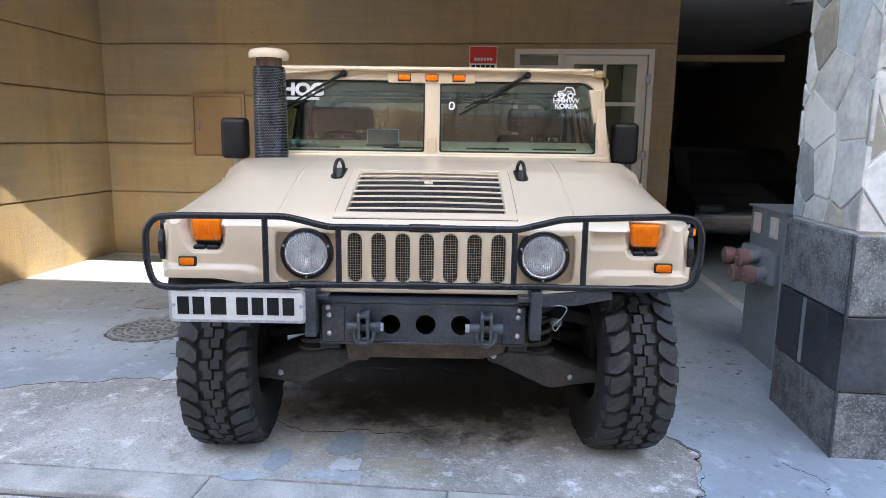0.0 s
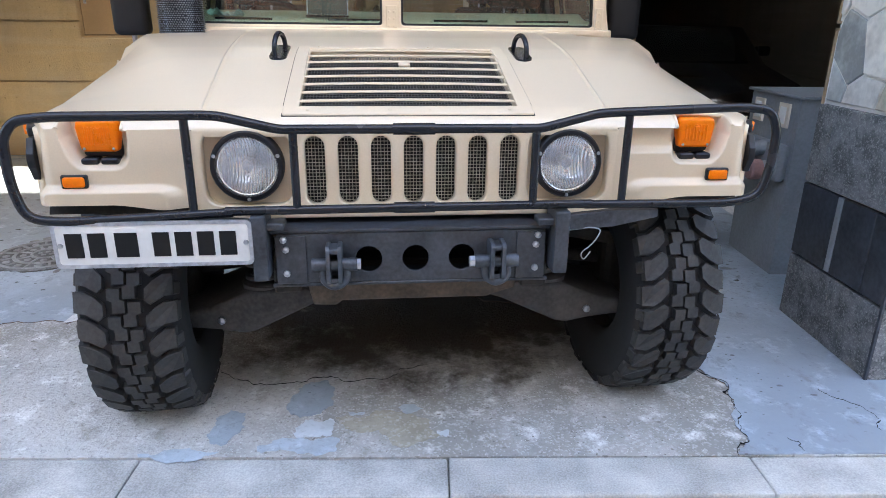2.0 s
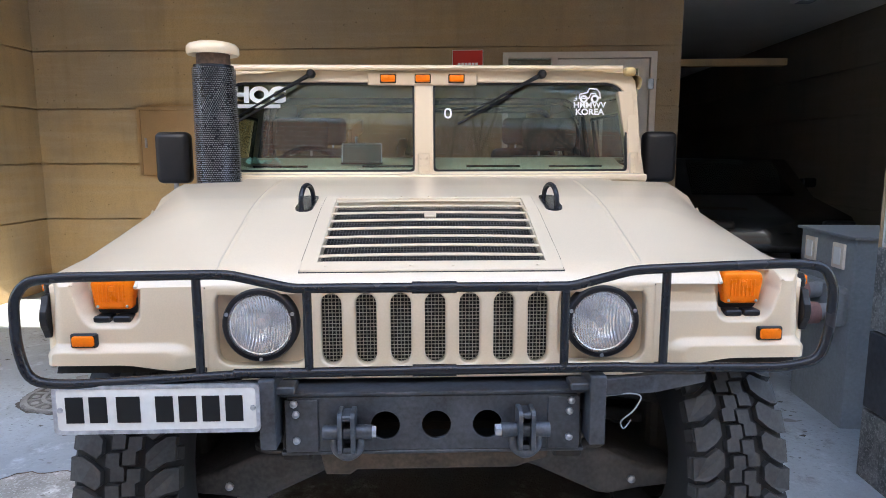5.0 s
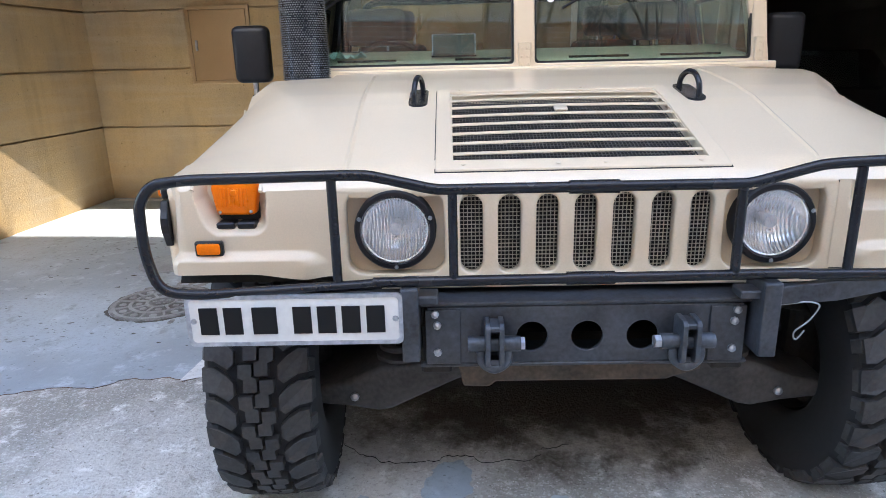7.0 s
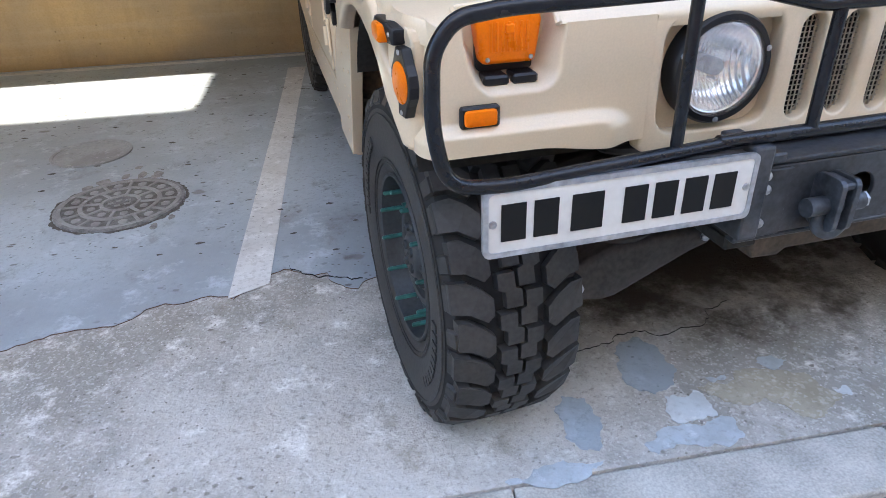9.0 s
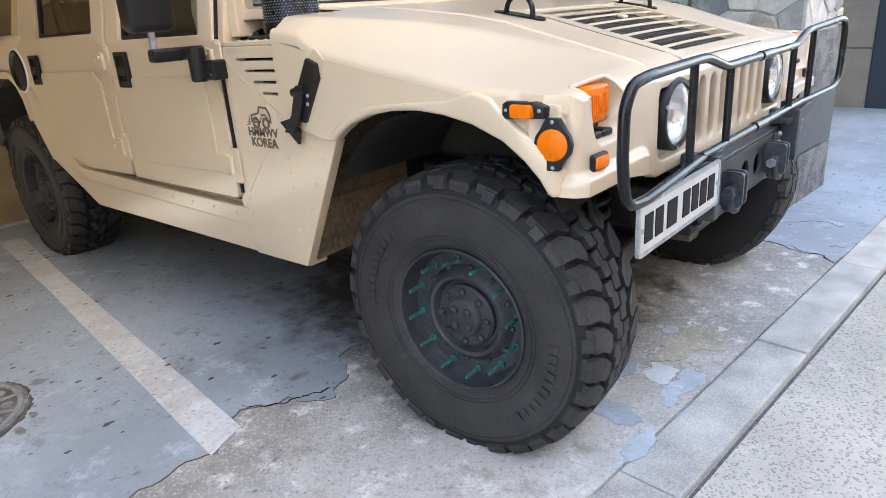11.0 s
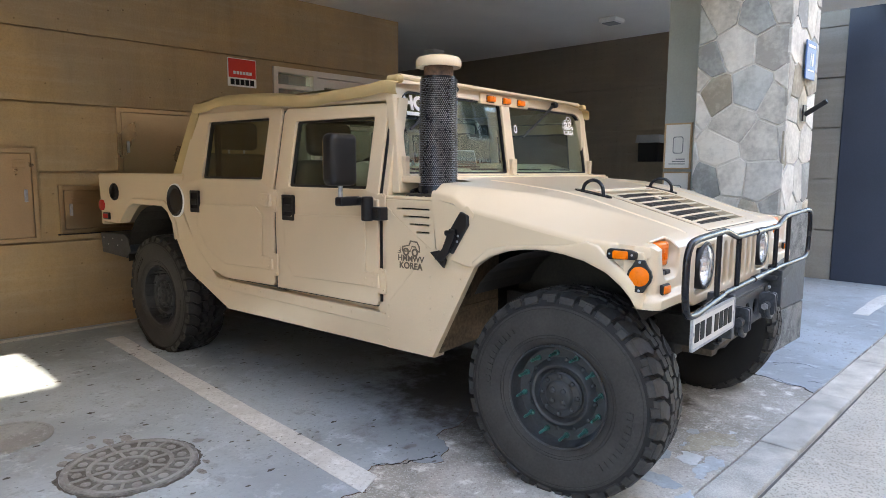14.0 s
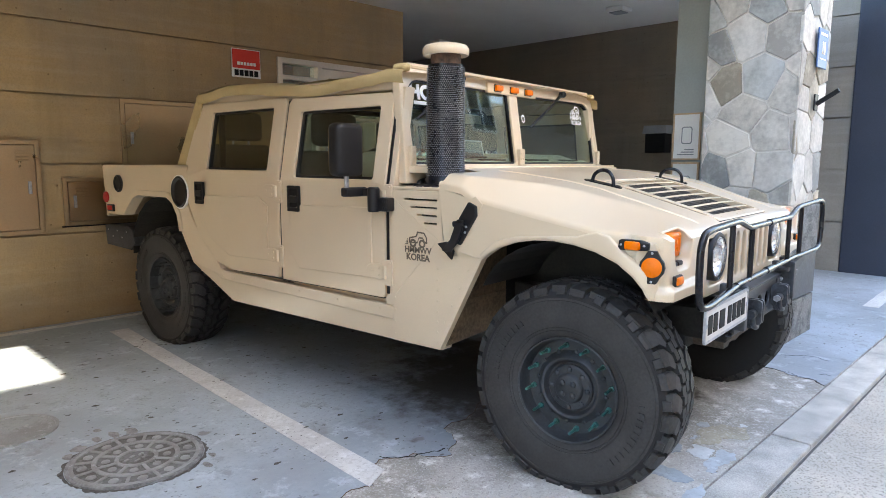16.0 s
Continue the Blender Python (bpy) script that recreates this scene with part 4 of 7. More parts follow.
for x, z in ((-0.605, 1.110), (-0.325, 1.070), (0.345, 1.070), (0.61, 1.115)):
    part("upright", T([guard_at(x, 0.848), guard_at(x, z)], 0.0118, 10), BLACK, guard, smooth=True)
for z in (1.070, 0.848):
    part("sleeve", T([guard_at(-0.055, z), guard_at(0.06, z)], 0.0165, 12), BLACK, guard, smooth=True)

# bumper
by = -0.50
bumper = part("front_bumper", plate([(-0.40, 0.60), (0.40, 0.60), (0.40, 0.755), (-0.40, 0.755)], [circle(0.008 + d, 0.672, 0.040, 24) for d in (-0.141, 0, 0.141)], "y", by, by + 0.012, 0.003), GUNMETAL, truck, "worn dark steel bumper with three round holes")
part("top_flange", B(-0.42, 0.42, by, by + 0.14, 0.756, 0.768, 0.003), GUNMETAL, bumper)
part("bottom_flange", B(-0.42, 0.42, by, by + 0.14, 0.588, 0.599, 0.003), GUNMETAL, bumper)
for s in (-1, 1):
    part("end_tube", B(s * 0.440 - 0.022, s * 0.440 + 0.022, by - 0.060, by + 0.05, 0.632, 0.826, 0.005, 2), GUNMETAL, bumper)
    part("side_arm", plate([(s * 0.46, 0.812), (s * 0.46, 0.765), (s * 0.60, 0.772), (s * 0.735, 0.80), (s * 0.735, 0.825), (s * 0.60, 0.825)], [], "y", by - 0.045, by - 0.02, 0.004), GUNMETAL, bumper)
    part("mount_plate", B(s * 0.36 - 0.045, s * 0.36 + 0.045, by - 0.006, by + 0.0, 0.60, 0.75, 0.002), GUNMETAL, bumper)
    part("bolt", bolts(bmesh.new(), [(s * (0.375 - 0.0 * k), by - 0.006, z) for k, z in enumerate((0.635, 0.71))] + [(s * 0.38, by - 0.006, 0.74)], 0.011, 0.012), ZINC, bumper)
    part("clamp", B(s * 0.40 - 0.03, s * 0.40 + 0.03, GY + 0.02, by + 0.02, 0.778, 0.80, 0.004), GUNMETAL, bumper)
    # shackle: bracket, pin and bow
    x = 0.008 + s * 0.24
    sh = part("tow_shackle", T(rounded([(x - 0.030, by - 0.04, 0.672), (x - 0.036, by - 0.045, 0.625), (x, by - 0.05, 0.602), (x + 0.036, by - 0.045, 0.625), (x + 0.030, by - 0.04, 0.672)], 0.03), 0.0125, 10), STEELBLUE, truck, "steel tow shackle", smooth=True)
    for d in (-0.017, 0.017):
        part("cheek", plate(rrect(by - 0.075, by, 0.62, 0.735, 0.018), [circle(by - 0.04, 0.672, 0.012, 12)], "x", x + d - 0.006, x + d + 0.006, 0.002), STEELBLUE, sh)
    part("pin", T([(x - 0.066, by - 0.04, 0.672), (x + 0.066, by - 0.04, 0.672)], 0.020, 12), STEELBLUE, sh, smooth=True)
    part("pin_head", La([(0.017, -0.01), (0.017, 0.016), (0, 0.016)], Matrix.Translation((x - s * 0.066, by - 0.04, 0.672)) @ ALONG_X, 6), ZINC, sh)
    part("bridge", B(x - 0.022, x + 0.022, by - 0.07, by - 0.005, 0.712, 0.728, 0.004), GUNMETAL, sh)
    part("bow_lug", B(x - 0.02, x + 0.02, by - 0.055, by - 0.01, 0.60, 0.63, 0.008), GUNMETAL, sh)
part("safety_cable", T(rounded([(0.47, by - 0.03, 0.76), (0.53, by - 0.05, 0.775), (0.565, by - 0.045, 0.765), (0.545, by - 0.04, 0.72), (0.505, by - 0.04, 0.69), (0.52, by - 0.03, 0.66), (0.54, by - 0.03, 0.69)], 0.03), 0.0022, 6), GREYMETAL, bumper, smooth=True)
np_ = part("number_plate", plate(rrect(-0.982, -0.462, 0.695, 0.815, 0.012), [], "y", by - 0.065, by - 0.061), PLATEWHITE, truck, "white number plate with plain dark bars")
part("plate_frame", plate(rrect(-0.988, -0.456, 0.689, 0.821, 0.014), [rrect(-0.978, -0.466, 0.699, 0.811, 0.01)], "y", by - 0.067, by - 0.058), ZINC, np_)
for k, (a, b) in enumerate(((-0.93, -0.885), (-0.87, -0.825), (-0.80, -0.74), (-0.70, -0.655), (-0.64, -0.595), (-0.58, -0.535), (-0.52, -0.475))):
    part("bar", B(a - 0.025, b - 0.025, by - 0.0675, by - 0.0645, 0.72, 0.79), INK, np_)
part("plate_screw", bolts(bmesh.new(), [(x, by - 0.065, 0.755) for x in (-0.970, -0.474)], 0.008, 0.005), ZINC, np_)
part("plate_bracket", B(-0.72, -0.46, by - 0.06, by - 0.02, 0.74, 0.77, 0.003), GUNMETAL, bumper)

# frame, arms and springs under the nose
for s in (-1, 1):
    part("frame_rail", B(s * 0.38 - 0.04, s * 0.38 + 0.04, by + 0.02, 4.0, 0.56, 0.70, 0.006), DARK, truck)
    part("lower_arm", plate([(s * 0.27, 0.49), (s * 0.37, 0.490), (s * 0.56, 0.468), (s * 0.69, 0.415), (s * 0.80, 0.40), (s * 0.80, 0.35), (s * 0.66, 0.335), (s * 0.57, 0.318), (s * 0.53, 0.325), (s * 0.33, 0.420), (s * 0.27, 0.44)], [], "y", -0.26, 0.10, 0.02, seg=4), ARM, truck, smooth=True)
    part("upper_arm", plate([(s * 0.42, 0.70), (s * 0.82, 0.60), (s * 0.82, 0.55), (s * 0.42, 0.63)], [], "y", -0.10, 0.14, 0.01), DARK, truck)
    spring = [(s * 0.49 + 0.068 * math.cos(a), -0.16 + 0.068 * math.sin(a), 0.475 + 0.30 * a / (2 * math.pi * 6)) for a in [2 * math.pi * 6 * k / 96 for k in range(97)]]
    part("coil_spring", T(spring, 0.012, 7), ARM, truck, smooth=True)
    part("damper", T([(s * 0.49, -0.16, 0.47), (s * 0.49, -0.16, 0.80)], 0.03, 12), DARK, truck, smooth=True)
    part("spring_seat", La([(0.088, 0.462), (0.090, 0.484), (0.078, 0.490), (0.0, 0.490)], Matrix.Translation((s * 0.49, -0.16, 0)), 28), ARM, truck, smooth=True)
    part("arm_bolt", bolts(bmesh.new(), [(s * 0.30, -0.262, 0.468), (s * 0.64, -0.262, 0.375)], 0.014, 0.014), ZINC, truck)
    part("tie_rod", T([(s * 0.12, 0.18, 0.52), (s * 0.82, 0.16, 0.45)], 0.014, 8), DARK, truck, smooth=True)
    part("axle_shaft", T([(s * 0.12, 0.0, 0.56), (s * 0.84, -0.01, 0.47)], 0.024, 10), DARK, truck, smooth=True)
    part("hub_carrier", B(s * 0.80 - 0.05, s * 0.80 + 0.05, -0.10, 0.10, 0.34, 0.62, 0.03, 2), DARK, truck)
part("crossmember", plate([(-0.33, 0.598), (-0.31, 0.500), (-0.24, 0.497), (-0.22, 0.512), (0.24, 0.512), (0.26, 0.520), (0.33, 0.54), (0.34, 0.598)], [], "y", -0.44, -0.30, 0.006), RUSTY, truck, "rust-brown crossmember under the bumper")
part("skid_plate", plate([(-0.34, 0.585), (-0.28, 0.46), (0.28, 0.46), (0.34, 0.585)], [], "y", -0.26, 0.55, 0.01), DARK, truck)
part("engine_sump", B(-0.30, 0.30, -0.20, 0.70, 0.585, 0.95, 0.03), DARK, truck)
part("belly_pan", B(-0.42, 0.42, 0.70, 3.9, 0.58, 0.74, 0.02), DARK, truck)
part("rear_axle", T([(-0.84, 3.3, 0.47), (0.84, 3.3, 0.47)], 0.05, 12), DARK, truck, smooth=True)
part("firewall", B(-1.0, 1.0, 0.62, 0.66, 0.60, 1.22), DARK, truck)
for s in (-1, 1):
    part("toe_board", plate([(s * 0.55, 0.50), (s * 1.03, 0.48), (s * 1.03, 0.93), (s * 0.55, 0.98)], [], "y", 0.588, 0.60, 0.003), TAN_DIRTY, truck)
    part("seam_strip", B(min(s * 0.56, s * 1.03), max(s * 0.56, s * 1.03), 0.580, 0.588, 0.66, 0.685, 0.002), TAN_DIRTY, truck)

# ---- wheels ----
TYRE_R = 0.446


def make_wheel(m):
    w = new("wheel")
    w.empty_display_size, w.parent, w.matrix_basis = 0.1, truck, m
    w["label"] = "mud-terrain wheel with studded dark rim"
    prof = [(0.212, 0.112), (0.221, 0.130), (0.242, 0.142), (0.30, 0.151), (0.36, 0.155), (0.395, 0.149), (0.415, 0.136), (0.422, 0.115), (0.424, 0.0)]
    prof = prof + [(r, -h) for r, h in reversed(prof[:-1])]
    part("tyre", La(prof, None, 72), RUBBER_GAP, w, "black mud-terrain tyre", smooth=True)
    tr = bmesh.new()
    def block(pts, taper=0.90):
        """pts: corners (angle, across) on the tread; sides taper to the top."""
        ca, cb = sum(p[0] for p in pts) / len(pts), sum(p[1] for p in pts) / len(pts)
        lo = [tr.verts.new((low(p[1]) * math.cos(p[0]), low(p[1]) * math.sin(p[0]), p[1])) for p in pts]
        hi = []
        for a, b in pts:
            a2, b2 = ca + (a - ca) * taper, cb + (b - cb) * taper
            hi.append(tr.verts.new((high(b2) * math.cos(a2), high(b2) * math.sin(a2), b2)))
        n = len(pts)
        tr.faces.new(hi)
        for k in range(n):
            tr.faces.new((lo[k], lo[(k + 1) % n], hi[(k + 1) % n], hi[k]))
    low = lambda b: 0.418 - 14.0 * max(0, abs(b) - 0.11) ** 2
    high = lambda b: TYRE_R - 0.30 * b * b - 13.0 * max(0, abs(b) - 0.118) ** 2
    N = 32
    P = 2 * math.pi / N
    for k in range(N):
        a = k * P
        for s in (-1, 1):
            o = a + (0.5 * P if s > 0 else 0)
            # stepped middle blocks
            block([(o - 0.47 * P, s * -0.005), (o - 0.02 * P, s * -0.005), (o + 0.04 * P, s * 0.010), (o + 0.46 * P, s * 0.010), (o + 0.46 * P, s * 0.050), (o + 0.04 * P, s * 0.050), (o - 0.04 * P, s * 0.034), (o - 0.47 * P, s * 0.034)], 0.92)
            # shoulder lugs, alternately long and short
            e = 0.150 if k % 2 else 0.140
            block([(o - 0.72 * P, s * 0.074), (o - 0.56 * P, s * 0.058), (o - 0.12 * P, s * 0.058), (o + 0.16 * P, s * 0.082), (o + 0.40 * P, s * 0.114), (o + 0.40 * P, s * e), (o - 0.40 * P, s * e), (o - 0.44 * P, s * 0.112)], 0.95)
            # side biters
            q = (0.398, 0.428)
            a0, a1 = o - 0.41 * P, o + (0.40 if k % 2 else 0.10) * P
            vs = [tr.verts.new((r * math.cos(t), r * math.sin(t), s * h)) for t, r, h in ((a0, q[0], 0.150), (a1, q[0], 0.150), (a1, q[1], 0.128), (a0, q[1], 0.128))]
            wsq = [tr.verts.new((r * math.cos(t), r * math.sin(t), s * h)) for t, r, h in ((a0 + 0.01, q[0] + 0.004, 0.1545), (a1 - 0.01, q[0] + 0.004, 0.1545), (a1 - 0.01, q[1], 0.143), (a0 + 0.01, q[1], 0.143))]
            tr.faces.new(wsq)
            for i in range(4):
                tr.faces.new((vs[i], vs[(i + 1) % 4], wsq[(i + 1) % 4], wsq[i]))
    stuff(part("tread", tr, RUBBER, w, "chunky tread lugs"))
    part("sidewall", La([(0.2235, 0.1335), (0.244, 0.1445), (0.30, 0.1530), (0.36, 0.1555), (0.386, 0.1530)], None, 72), RUBBER, w, smooth=True)
    rings = bmesh.new()
    for r, h in ((0.250, 0.1465), (0.262, 0.1488), (0.374, 0.1555)):
        tube(rings, [(r * math.cos(t), r * math.sin(t), h) for t in [2 * math.pi * k / 64 for k in range(64)]], 0.0025, 5, True)
    stuff(part("sidewall_rib", rings, RUBBER, w, smooth=True))
    # raised sidewall writing, worn to bars
    wr = bmesh.new()
    for base in (radians(65), radians(245)):
        for k in range(11):
            t = base + (k - 5) * 0.088
            m2 = pose(0, 0, 0, 0, 0, math.degrees(t)) @ Matrix.Translation((0.322, 0, 0.1555))
            box(wr, -0.013, 0.013, -0.010, 0.010, -0.002, 0.003, 0.0, 1, m2)
    stuff(part("raised_bar", wr, RUBBER, w))
    part("rim", La([(0.210, 0.10), (0.2215, 0.130), (0.2235, 0.140), (0.2195, 0.1445), (0.2135, 0.141), (0.2095, 0.122), (0.205, 0.094), (0.197, 0.082), (0.156, 0.078), (0.146, 0.086), (0.138, 0.100), (0.128, 0.106), (0.118, 0.102), (0.112, 0.088), (0.106, 0.082), (0.0, 0.082)], None, 56), RIM, w, "dark dished steel rim", smooth=True)
    part("hub", La([(0.098, 0.080), (0.098, 0.096), (0.090, 0.104), (0.064, 0.106), (0.058, 0.118), (0.052, 0.122), (0.0, 0.122)], None, 32), RIM, w, smooth=True)
    for k in range(12):
        a = 2 * math.pi * (k + 0.3) / 12
        c, s2 = math.cos(a), math.sin(a)
        part("stud", T([(0.177 * c, 0.177 * s2, 0.078), (0.177 * c, 0.177 * s2, 0.091), (0.177 * c, 0.177 * s2, 0.092), (0.177 * c, 0.177 * s2, 0.150), (0.177 * c, 0.177 * s2, 0.154)], [0.013, 0.012, 0.0065, 0.006, 0.004], 8), GREEN, w, "dull green wheel stud")
    part("hub_bolt", bolts(bmesh.new(), [(0.080 * math.cos(t), 0.080 * math.sin(t), 0.103) for t in [2 * math.pi * k / 8 for k in range(8)]], 0.012, 0.016, "z"), RIM, w)
    part("lug_nut", bolts(bmesh.new(), [(0.034 * math.cos(t), 0.034 * math.sin(t), 0.121) for t in [2 * math.pi * (k + 0.5) / 4 for k in range(4)]], 0.014, 0.012, "z"), RIM, w)
    part("plate_nut", bolts(bmesh.new(), [(0.152 * math.cos(t), 0.152 * math.sin(t), 0.080) for t in [2 * math.pi * (k + 0.8) / 12 for k in range(12)]], 0.010, 0.012, "z"), RIM, w)
    part("brake_side", La([(0.205, -0.12), (0.20, -0.05), (0.0, -0.05)], None, 32), DARK, w)
    return w


def wheel_pose(x, y, turn=0.0):
    return pose(x, y, 0.414, 0, 0, turn) @ (ALONG_X if x < 0 else pose(0, 0, 0, 0, 90, 0))


# the front wheels stand a little turned
wheel = make_wheel(wheel_pose(-0.898, -0.034, 3.5))
for x, y, turn in ((0.882, -0.020, 3.5), (-0.882, 3.30, 0.0), (0.882, 3.30, 0.0)):
    made = copy_thing(wheel, wheel_pose(x, y, turn))
    if y > 1:
        # the rear wheels carry plain dark studs
        for stud in [c for c in made.children if c.name.startswith("stud")]:
            stud.data = stud.data.copy()
            stud.data.materials[0] = RIM
            stud["label"] = "dull dark wheel stud"

# ---- cab and body ----
BELT = 1.225
SIDE = 1.070


def lean(s):
    """Side glass and door frames lean in above the belt line."""
    def f(c):
        return Vector((c.x - s * max(0.0, c.z - BELT) * 0.185, c.y, c.z))
    return f


for s in (-1, 1):
    a, b = sorted((s * 1.030, s * SIDE))
    # cowl side with louvres
    cowl = [(0.60, 0.468), (0.90, 0.465), (0.91, 1.205), (0.60, 1.205), (0.585, 0.985), (0.36, 0.925)]
    louvres = [[(0.622, z), (0.700 + 0.042 * k, z), (0.700 + 0.042 * k, z + 0.008), (0.622, z + 0.008)] for k, z in enumerate((1.052, 1.088, 1.124, 1.160))]
    cs = part("cowl_side", plate(cowl, louvres, "x", s * 1.035, s * (SIDE + 0.002), 0.003), TAN, truck)
    part("cowl_top", B(min(s * 0.80, s * 1.065), max(s * 0.80, s * 1.065), 0.60, 0.93, 1.205, 1.222, 0.004), TAN, truck)
    part("rivet", bolts(bmesh.new(), [(s * (SIDE + 0.002), 0.615, 0.50 + 0.05 * k) for k in range(8)] + [(s * (SIDE + 0.002), 0.885, 0.50 + 0.06 * k) for k in range(12)] + [(s * (SIDE + 0.002), 0.44 + 0.045 * k, 0.86 - 0.085 * k) for k in range(4)], 0.006, 0.003, "x", s), TAN, cs)
    part("rivet", bolts(bmesh.new(), [(s * (0.83 + 0.045 * k), y, 1.222) for k in range(6) for y in (0.885, 0.915)] + [(s * 1.045, 0.63 + 0.05 * k, 1.222) for k in range(6)], 0.006, 0.003, "z"), TAN, cs)
    # black sheet in place of the shade behind the louvres
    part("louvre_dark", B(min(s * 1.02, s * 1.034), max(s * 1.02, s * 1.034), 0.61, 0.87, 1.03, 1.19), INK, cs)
    # rubber hood latch in its recess
    la = part("hood_latch", plate([(0.350, 1.160), (0.388, 1.195), (0.430, 1.170), (0.485, 1.10), (0.552, 1.003), (0.545, 0.98), (0.475, 0.96), (0.415, 1.03)], [], "x", s * 1.084, s * 1.0905, 0.003), TAN, truck, "black rubber hood latch on a tan mount")
    part("strap", plate([(0.376, 1.151), (0.418, 1.168), (0.474, 1.085), (0.490, 0.985), (0.461, 0.975), (0.374, 1.108)], [], "x", s * 1.088, s * 1.106, 0.005), PLASTIC, la)
    part("hook", plate([(0.595, 0.973), (0.545, 0.985), (0.520, 0.980), (0.500, 0.945), (0.512, 0.905)], [], "x", s * 1.088, s * 1.102, 0.004), PLASTIC, la)
    part("lever", plate([(0.434, 1.088), (0.470, 1.090), (0.508, 1.00), (0.556, 0.945), (0.508, 0.940), (0.470, 0.985), (0.443, 1.045)], [], "x", s * 1.104, s * 1.118, 0.005), PLASTIC, la)
    part("roller", T([(s * 1.108, 0.432, 1.078), (s * 1.108, 0.492, 1.068)], 0.013, 10), PLASTIC, la)
    part("pin", bolts(bmesh.new(), [(s * 1.106, 0.425, 1.06), (s * 1.106, 0.43, 1.035)], 0.006, 0.006, "x", s), ZINC, la)
    # gusset plate riveted over the corner of the cowl
    gp = part("gusset_plate", plate([(0.612, 0.985), (0.622, 0.975), (0.88, 0.700), (0.905, 0.70), (0.905, 1.175), (0.880, 1.165), (0.860, 1.140)], [], "x", s * (SIDE - 0.002), s * (SIDE + 0.0038), 0.0015), TAN, truck)
    part("rivet", bolts(bmesh.new(), [(s * (SIDE + 0.0038), 0.640 + 0.056 * k, 0.988 + 0.040 * k) for k in range(5)], 0.0055, 0.003, "x", s), TAN, gp)
    # rocker
    rock = [(0.600, 0.462), (2.33, 0.455), (2.80, 0.655), (2.72, 0.70), (2.42, 0.60), (0.905, 0.565), (0.60, 0.56)]
    rk = part("rocker_panel", plate(rock, [], "x", s * 0.98, s * (SIDE - 0.012), 0.006), TAN, truck)
    part("rocker_step", plate([(0.62, 0.56), (2.44, 0.585), (2.76, 0.70), (2.74, 0.735), (2.40, 0.645), (0.93, 0.635), (0.62, 0.60)], [], "x", s * 1.0, s * (SIDE - 0.002), 0.006), TAN, truck)
    part("bolt", bolts(bmesh.new(), [(s * SIDE, 1.0 + 0.16 * k, 0.61) for k in range(9)], 0.006, 0.003, "x", s), TAN, rk)
    # inner sill and floor edge
    part("sill", B(min(s * 0.95, s * 1.03), max(s * 0.95, s * 1.03), 0.66, 2.75, 0.60, 0.76), TAN, truck)

    def door(name, y0, y1, outline, win, label):
        bm = plate(outline, [win], "x", s * 1.036, s * (SIDE + 0.006), 0.006, lean(s))
        d = part(name, bm, TAN, truck, label)
        g = [(y, z) for y, z in win]
        part("window_glass", plate(g, [], "x", s * 1.046, s * 1.050, 0, lean(s)), GLASS_S, d, "dark side window").visible_shadow = False
        cy, cz = sum(p[0] for p in g) / len(g), sum(p[1] for p in g) / len(g)
        part("window_seal", plate([(cy + (y - cy) * 1.01, cz + (z - cz) * 1.02) for y, z in g], [[(cy + (y - cy) * 0.955, cz + (z - cz) * 0.93) for y, z in g]], "x", s * 1.040, s * 1.060, 0, lean(s)), PLASTIC, d)
        return d

    F = [(0.951, 0.692), (0.957, 0.676), (0.972, 0.667), (1.78, 0.665), (1.785, 1.0), (1.785, BELT), (1.785, 1.66), (1.76, 1.69), (0.98, 1.675), (0.958, 1.65), (0.95, BELT), (0.95, 0.95)]
    R = [(1.805, 0.69), (1.82, 0.67), (2.30, 0.66), (2.48, 0.70), (2.68, 0.86), (2.80, 1.06), (2.86, BELT), (2.82, 1.40), (2.745, 1.68), (2.72, 1.705), (1.83, 1.70), (1.808, 1.67), (1.805, BELT), (1.805, 1.0)]
    FW = rrect(1.042, 1.668, 1.250, 1.612, 0.012, 2)
    RW = rrect(1.925, 2.575, 1.285, 1.645, 0.012, 2)
    fd = door("front_door", 0.95, 1.785, F, FW, "tan front door with a dark window")
    rd = door("rear_door", 1.805, 2.86, R, RW, "tan rear door with a dark window")
    # shallow pressed fields, handles, hinges
    part("pressing", plate([(1.04, 0.76), (1.62, 0.745), (1.70, 0.83), (1.70, 1.03), (1.62, 1.10), (1.04, 1.115)], [], "x", s * (SIDE + 0.002), s * (SIDE + 0.0125), 0.006, seg=2), TAN, fd)
    part("pressing", plate([(1.91, 0.76), (2.32, 0.75), (2.52, 0.84), (2.64, 1.00), (2.58, 1.12), (1.98, 1.13), (1.91, 1.08)], [], "x", s * (SIDE + 0.002), s * (SIDE + 0.0125), 0.006, seg=2), TAN, rd)
    for d, y in ((fd, 1.655), (rd, 2.64)):
        h = part("door_handle", plate(rrect(y - 0.052, y + 0.052, 1.062, 1.205, 0.008), [rrect(y - 0.038, y + 0.038, 1.085, 1.190, 0.006)], "x", s * (SIDE + 0.004), s * (SIDE + 0.018), 0.003), PLASTIC, d, "black recessed door handle")
        part("cup", B(min(s * 1.066, s * 1.079), max(s * 1.066, s * 1.079), y - 0.042, y + 0.042, 1.075, 1.195), INK, h)
        part("pull", B(min(s * 1.078, s * 1.092), max(s * 1.078, s * 1.092), y - 0.036, y + 0.036, 1.110, 1.150, 0.005), PLASTIC, h)
